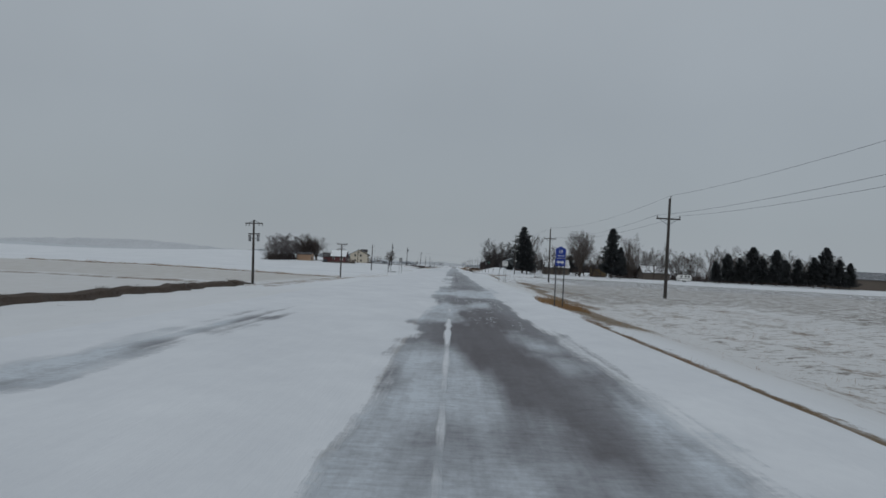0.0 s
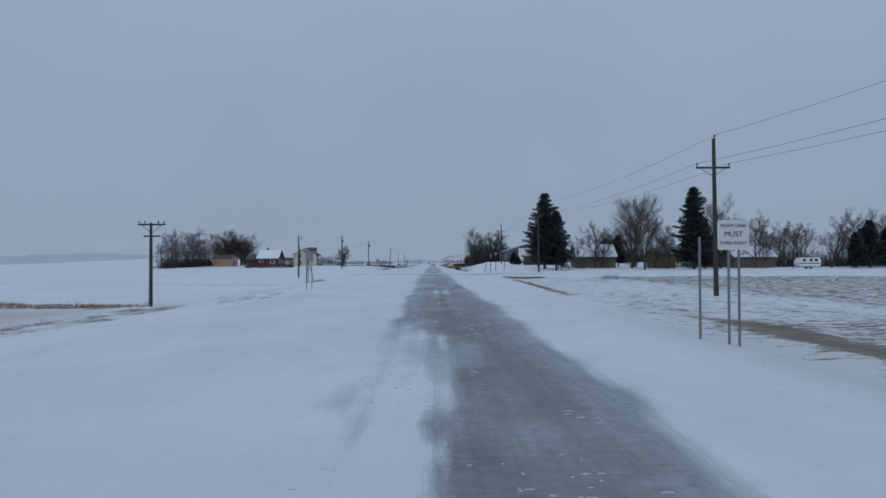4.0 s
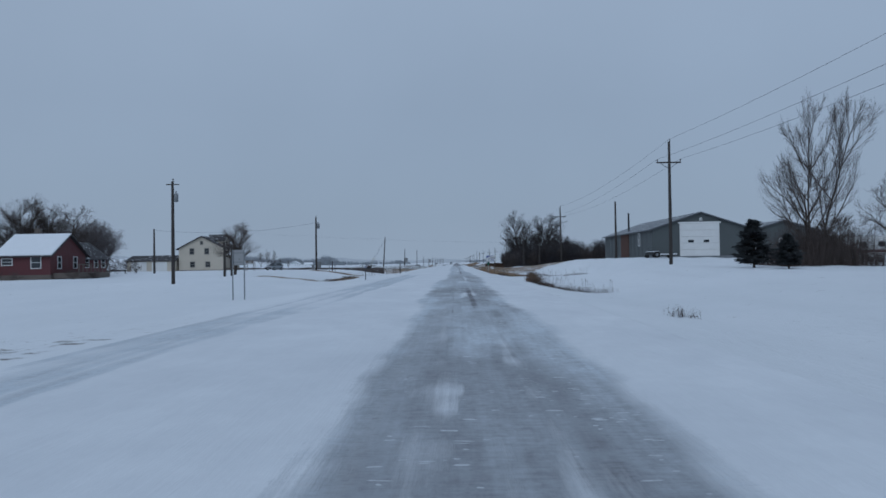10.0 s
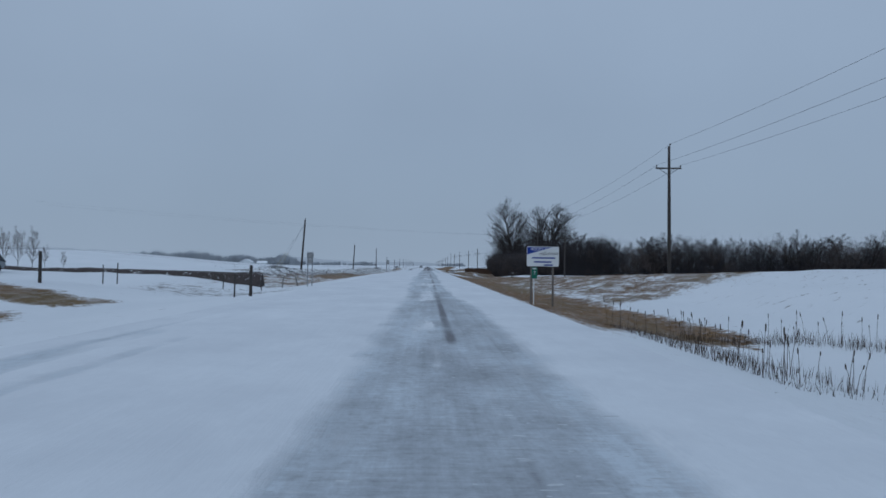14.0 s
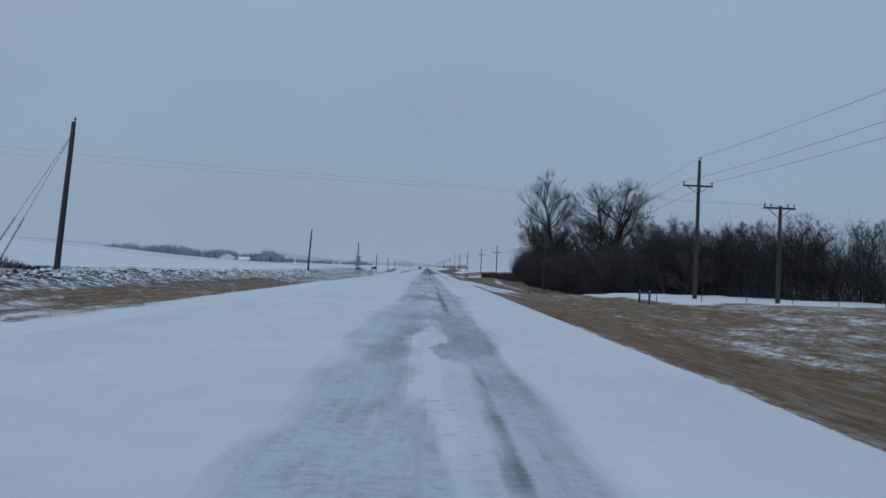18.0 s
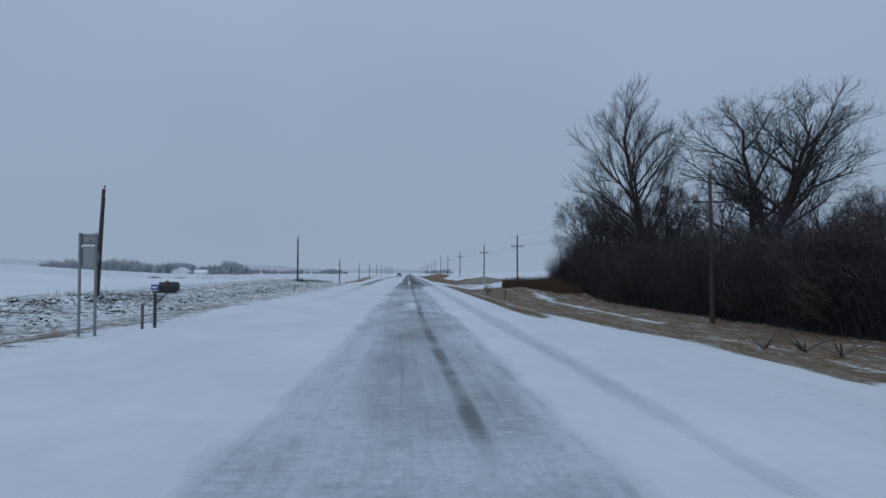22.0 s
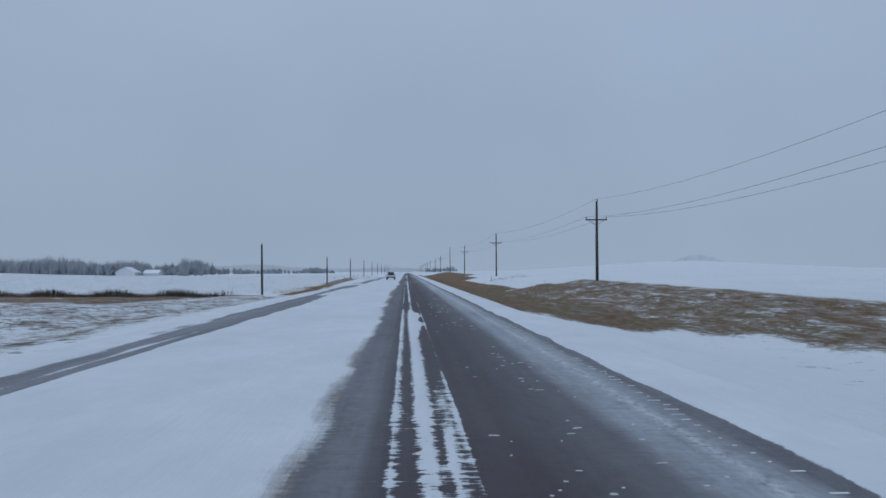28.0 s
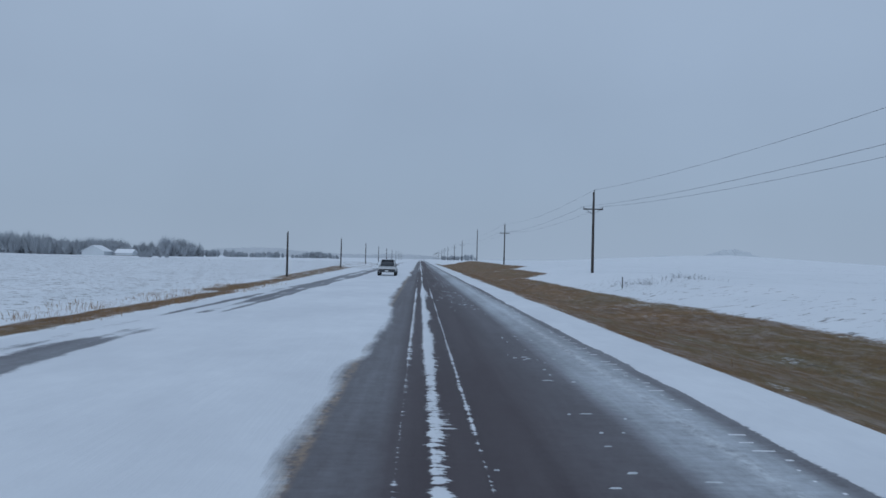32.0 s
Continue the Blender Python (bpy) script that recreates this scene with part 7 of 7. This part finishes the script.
for zx0, zx1, zy0, zy1, n, h in ((5, 21, 15, 205, 24000, 0.2), (5, 30, 345, 470, 34000, 0.24), (5, 24, 470, 625, 24000, 0.24), (5.2, 24, 632, 860, 40000, 0.22), (-30, -10, 80, 270, 12000, 0.22), (-30, -10, 390, 560, 18000, 0.2), (-25, -9, 560, 880, 20000, 0.2)):
    brush_mass("dead_grass", zoned(zx0, zx1, zy0, zy1), M_STRAW, "dead straw-coloured grass poking through ditch snow", h, n, int(zy0 + zx1 + 100), 0.6, 0.006, category="grass")
brush_mass("tall_grass", strip(5.4, 6.9, 37, 47), M_STRAW, "tall dead grass at the foot of the route sign", 0.5, 2200, 61, 0.35, 0.009, category="grass")
def rust_stand(r, n):
    x = 14 + 12 * r.uniform(0, 1, n)
    return x, 607 - r.uniform(0, 1, n) * (6 + 12 * np.clip((x - 16) / 3, 0, 1))


brush_mass("tall_grass", rust_stand, M_RUST, "tall rust-brown grass stand at the woodland end", 1.75, 26000, 62, 0.14, 0.01, category="grass")
bank = Shape()
v, rb = [], random.Random(23)
for k in range(91):
    y = 22 + k * 0.8
    x = -25.5 + 0.35 * math.sin(y * 0.4) + 0.2 * math.sin(y * 1.3)
    h = (0.5 + 0.06 * math.sin(k * 0.7) + rb.uniform(-0.05, 0.05)) * min(1.0, (90 - k) * 0.12 + 0.25)
    g = on(x, y)
    v += [(x + 1.2, y, on(x + 1.2, y) - 0.1), (x + 0.6, y, g + h * 0.8), (x - 0.1, y, g + h), (x - 1.3, y, on(x - 1.3, y) - 0.1)]
bank.add(v, [(i * 4 + q, i * 4 + q + 1, i * 4 + q + 5, i * 4 + q + 4) for i in range(90) for q in range(3)])
solid("field_bank", bank, M_BANK, "low brown earth bank along the field edge", "bank", kind="structure")
brush_mass("tall_grass", strip(-26.4, -24.6, 25, 93), M_BANK, "dark band of matted dead grass along the field edge", 0.75, 9000, 63, 0.35, 0.012, category="grass")
brush_mass("tall_grass", strip(-95, -25, 162, 167), M_STRAW, "band of dead grass along the field drain", 0.6, 4500, 64, 0.3, 0.02, category="grass")
brush_mass("tall_grass", strip(-70, -21, 694, 707), M_REED, "dark tall grass along the field edge", 1.15, 9000, 65, 0.25, 0.02, category="grass")
brush_mass("tall_grass", strip(-20.5, -15, 725, 775), M_STRAW, "dead weeds along the fence line", 0.6, 1800, 66, 0.3, 0.012, category="grass")
def near_row(r, n):
    """The cattail row that bends from the field drive towards the yard."""
    y = 296.5 + 20 * r.uniform(0, 1, n) ** 0.8
    return np.interp(y, [296.5, 298.3, 301, 306, 316], [10.5, 9.0, 8.0, 7.2, 7.2]) + r.normal(0, 0.25, n), y


def far_row(r, n):
    """The cattails in the ditch beyond the field drive."""
    x = 6.2 + 11 * r.uniform(0, 1, n) ** 2.0
    return x, np.where(x < 9, r.uniform(346, 360, n), np.interp(x, [9, 14, 17], [360, 351.5, 345]) + r.normal(0, 0.5, n))


def reed_stand(r, n):
    """The dense stand at the end of the row."""
    u = r.uniform(0, 1, n)
    return 7.1 + 0.95 * u ** 1.5 + r.normal(0, 0.24, n), 317.2 + 4.9 * u + r.normal(0, 0.22, n)


brush_mass("reeds", reed_stand, M_RUSTREED, "clump of tall straw-coloured reeds in the ditch", 1.3, 3000, 67, 0.14, 0.006, category="reeds")
brush_mass("reeds", near_row, M_REED, "thin dead reeds along the snowy ditch", 0.62, 3400, 68, 0.22, 0.005, category="reeds")
brush_mass("reeds", far_row, M_REED, "thin dead reeds along the snowy ditch", 0.5, 2600, 69, 0.2, 0.006, category="reeds")
brush_mass("weeds", lambda r, n: (7.9 + r.normal(0, 0.35, n), 273 + r.normal(0, 0.4, n)), M_TWIG, "small dead bush poking out of the ditch snow", 1.0, 70, 70, 0.45, 0.008, category="weeds", twigs=4)
brush_mass("weeds", lambda r, n: (21 + r.normal(0, 0.9, n), 187 + r.normal(0, 0.8, n)), M_REED, "clump of dead weeds in the snowy corner field", 0.9, 160, 71, 0.45, 0.01, category="weeds", twigs=4)
brush_mass("weeds", lambda r, n: (7.6 + r.uniform(0, 4, n), 619 + r.normal(0, 1.6, n)), M_BRUSH, "dark dead weeds at the culvert", 0.6, 260, 72, 0.45, 0.007, category="weeds", twigs=4)
brush_mass("weeds", lambda r, n: (15 + r.uniform(0, 7, n), 748 - 0 * r.uniform(0, 1, n) + r.normal(0, 2.5, n)), M_BRUSH, "dark dead weeds at the foot of the bank", 0.7, 260, 73, 0.4, 0.008, category="weeds", twigs=4)
brush_mass("weeds", lambda r, n: (-16.7 + r.normal(0, 0.5, n), 207.5 + r.normal(0, 0.6, n)), M_BRUSH, "dead weeds round the corner posts", 0.45, 400, 74, 0.4, 0.012, category="weeds")
brush_mass("weeds", lambda r, n: (-20.6 + r.normal(0, 1.0, n), 546 + r.normal(0, 1.0, n)), M_BRUSH, "dark dead weeds at the pole foot", 0.9, 500, 75, 0.35, 0.014, category="weeds")
brush_mass("weeds", lambda r, n: (-19.6 + r.normal(0, 0.7, n), 633 + r.normal(0, 0.8, n)), M_BRUSH, "dark dead weeds at the pole foot", 1.2, 500, 175, 0.3, 0.014, category="weeds")
brush_mass("weeds", lambda r, n: (-21.2 - r.exponential(1.8, n), 457.5 + r.normal(0, 1.0, n)), M_BRUSH, "dark brushy mound at the leaning pole", 1.1, 900, 76, 0.35, 0.016, category="weeds")
brush_mass("weeds", strip(-16.2, -14.5, 336, 361), M_BRUSH, "dead grass along the farmhouse drive", 0.3, 2600, 77, 0.5, 0.008, category="weeds")

# cattails: stalks with dark heads
cr = random.Random(9)
rows = np.random.default_rng(9)
spots = [np.stack(near_row(rows, 90), 1), np.stack(far_row(rows, 90), 1), np.stack(reed_stand(rows, 34), 1)]
for x, y in np.concatenate(spots).tolist():
    h = cr.uniform(0.5, 1.0)
    st = Shape()
    dx, dy = cr.gauss(0, 0.08), cr.gauss(0, 0.08)
    st.tube([(0, 0, -0.1), (dx * 0.5, dy * 0.5, h * 0.6), (dx, dy, h)], [0.006, 0.005, 0.003], 4)
    ct = solid("cattail", st, M_REED, "dry cattail stalk with a dark head in the ditch", "cattail", "ditch cattails", m=pose(x, y, on(x, y)))
    part("head", Shape().tube([(dx * 0.86, dy * 0.86, h * 0.83), (dx * 0.9, dy * 0.9, h * 0.86), (dx * 0.97, dy * 0.97, h * 0.96), (dx, dy, h * 0.99)], [0.006, 0.013, 0.013, 0.004], 6), M_REED, ct)

# rumble strip pressed into the shoulder, its grooves full of snow
rs = Shape()
rr = random.Random(4)
for i in range(1050):
    y = 506 + i * 0.31
    if rr.random() < 0.82:
        x0, x1 = 3.02 + rr.uniform(0, 0.16), 3.28 - rr.uniform(0, 0.2)
        rs.box(x0, max(x1, x0 + 0.03), y, y + rr.uniform(0.02, 0.045), 0.0, 0.01)
solid("rumble_strip", rs, M_SNOW, "snow-filled grooves of a shoulder rumble strip", "rumble strip", kind="stuff")

# fallen branches and a sapling by the woodland
for x, y, seed in ((15.3, 526.8, 91), (16.3, 525.3, 92), (17.2, 524.2, 93)):
    r = random.Random(seed)
    sh = Shape()
    for k in range(6):
        a = r.uniform(0, 6.28)
        sh.tube([(0, 0, 0.05), (math.cos(a) * 0.6, math.sin(a) * 0.6, r.uniform(0.2, 0.6)), (math.cos(a) * 1.2, math.sin(a) * 1.2, r.uniform(0.1, 1.0))], [0.045, 0.03, 0.012], 5)
    solid("fallen_branch", sh, M_WOOD, "pale fallen branch lying at the woodland foot", "branch", "fallen branches", m=pose(x, y, on(x, y)))
plant("bush", BUSH[0], BARK_TWIG, 8.6, 576, 0.4, 0.26, "small bare sapling in the ditch grass", "", category="bush")

# ---- far woods and hills ----
def far_wood(x0, x1, y0, y1, h, n, label, mat, seed):
    """Rounded leafless crowns of uneven height, each a burst of fine branches over a stem."""
    r = np.random.default_rng(seed)
    u = np.repeat(r.uniform(0, 1, n), 150)
    k = len(u)
    tone = np.repeat(r.uniform(0.6, 1.0, n), 150) * (0.74 + 0.14 * np.sin(u * 7 + seed) + 0.12 * np.sin(u * 23 + 2 * seed)) * np.clip(np.minimum(u, 1 - u) * 12 + 0.45, 0, 1)
    H = h * tone
    ty = np.repeat(r.uniform(y0, y1, n), 150)
    tx = x0 + (x1 - x0) * u
    a, e, d = r.uniform(0, 2 * np.pi, k), r.uniform(-0.5, 1.5, k), r.uniform(0.3, 1.0, k) ** 0.5
    R = H * 0.42
    cx, cy, cz = np.cos(a) * np.cos(e) * R * d, np.sin(a) * np.cos(e) * R * d, H * 0.5 + np.sin(e) * H * 0.48 * d
    w = r.uniform(0.1, 0.28, k)
    b = r.uniform(0, 2 * np.pi, k)
    v = np.empty((k, 3, 3))
    z = land(tx, ty)
    v[:, 0] = np.stack([tx + cx * 0.25 - np.cos(b) * w, ty + cy * 0.25 - np.sin(b) * w, z + cz * 0.35], 1)
    v[:, 1] = np.stack([tx + cx * 0.25 + np.cos(b) * w, ty + cy * 0.25 + np.sin(b) * w, z + cz * 0.35 - 0.3], 1)
    v[:, 2] = np.stack([tx + cx, ty + cy, z + cz], 1)
    stem = slice(0, k, 30)
    v[stem, 0, :2], v[stem, 1, 2], v[stem, 0, 2] = v[stem, 1, :2] + 0.5, z[stem] - 0.5, z[stem] - 0.5
    me = bpy.data.meshes.new("far_woods")
    me.from_pydata(v.reshape(-1, 3).tolist(), [], np.arange(3 * k).reshape(k, 3).tolist())
    me.materials.append(mat)
    tagged(new("far_woods", me), label, "woods", kind="stuff")


# The grey of these crowns has haze mixed into it.
far_wood(-335, -150, 1170, 1230, 19, 420, "haze-grey leafless woodland beyond the far farm", M_HAZED_NEAR, 81)
far_wood(-180, -60, 1230, 1260, 8, 110, "haze-grey leafless trees beside the far farm", M_HAZED_NEAR, 82)
far_wood(-120, -105, 1010, 1016, 4.5, 9, "low bare bushes alone in the field", M_HAZED_NEAR, 83)
far_wood(420, 520, 1040, 1070, 9, 30, "small haze-grey grove alone in the fields", M_HAZED, 84)
far_wood(24, 60, 1480, 1560, 9, 34, "haze-grey trees beside the far highway", M_HAZED_NEAR, 85)


def ridge(name, x0, x1, y, h, seed, mat, label):
    """A distant wooded rise: a rounded bank with a ragged crest."""
    r = random.Random(seed)
    n = 90
    sh = Shape()
    v = []
    for i in range(n + 1):
        u = i / n
        env = math.sin(math.pi * u) ** 0.5
        z = h * env * (0.7 + 0.3 * math.sin(u * 9 + seed)) + h * 0.14 * r.random() * env
        x = x0 + (x1 - x0) * u
        v += [(x, y - 40, -3), (x, y, z * 0.8), (x, y + 8, z), (x, y + 60, -3)]
    f = [(i * 4 + k, i * 4 + 4 + k, i * 4 + 5 + k, i * 4 + 1 + k) for i in range(n) for k in range(3)]
    sh.add(v, f)
    return solid(name, sh, mat, label, "backdrop", kind="structure")


# The ridges look hazy by base colour alone.
ridge("backdrop_hills_west", -1900, -250, 2300, 30, 3, M_HAZED, "hazy wooded hills on the western horizon")
ridge("backdrop_hills_northwest", -700, 60, 2700, 22, 5, M_HAZED, "hazy wooded rise on the horizon")
ridge("backdrop_hills_east", 370, 590, 1900, 27, 8, M_HAZED_FAR, "hazy wooded rise on the eastern horizon")
ridge("backdrop_hills_southwest", -1500, -420, 1500, 11, 11, M_HAZED_FAR, "hazy low tree line on the western horizon")
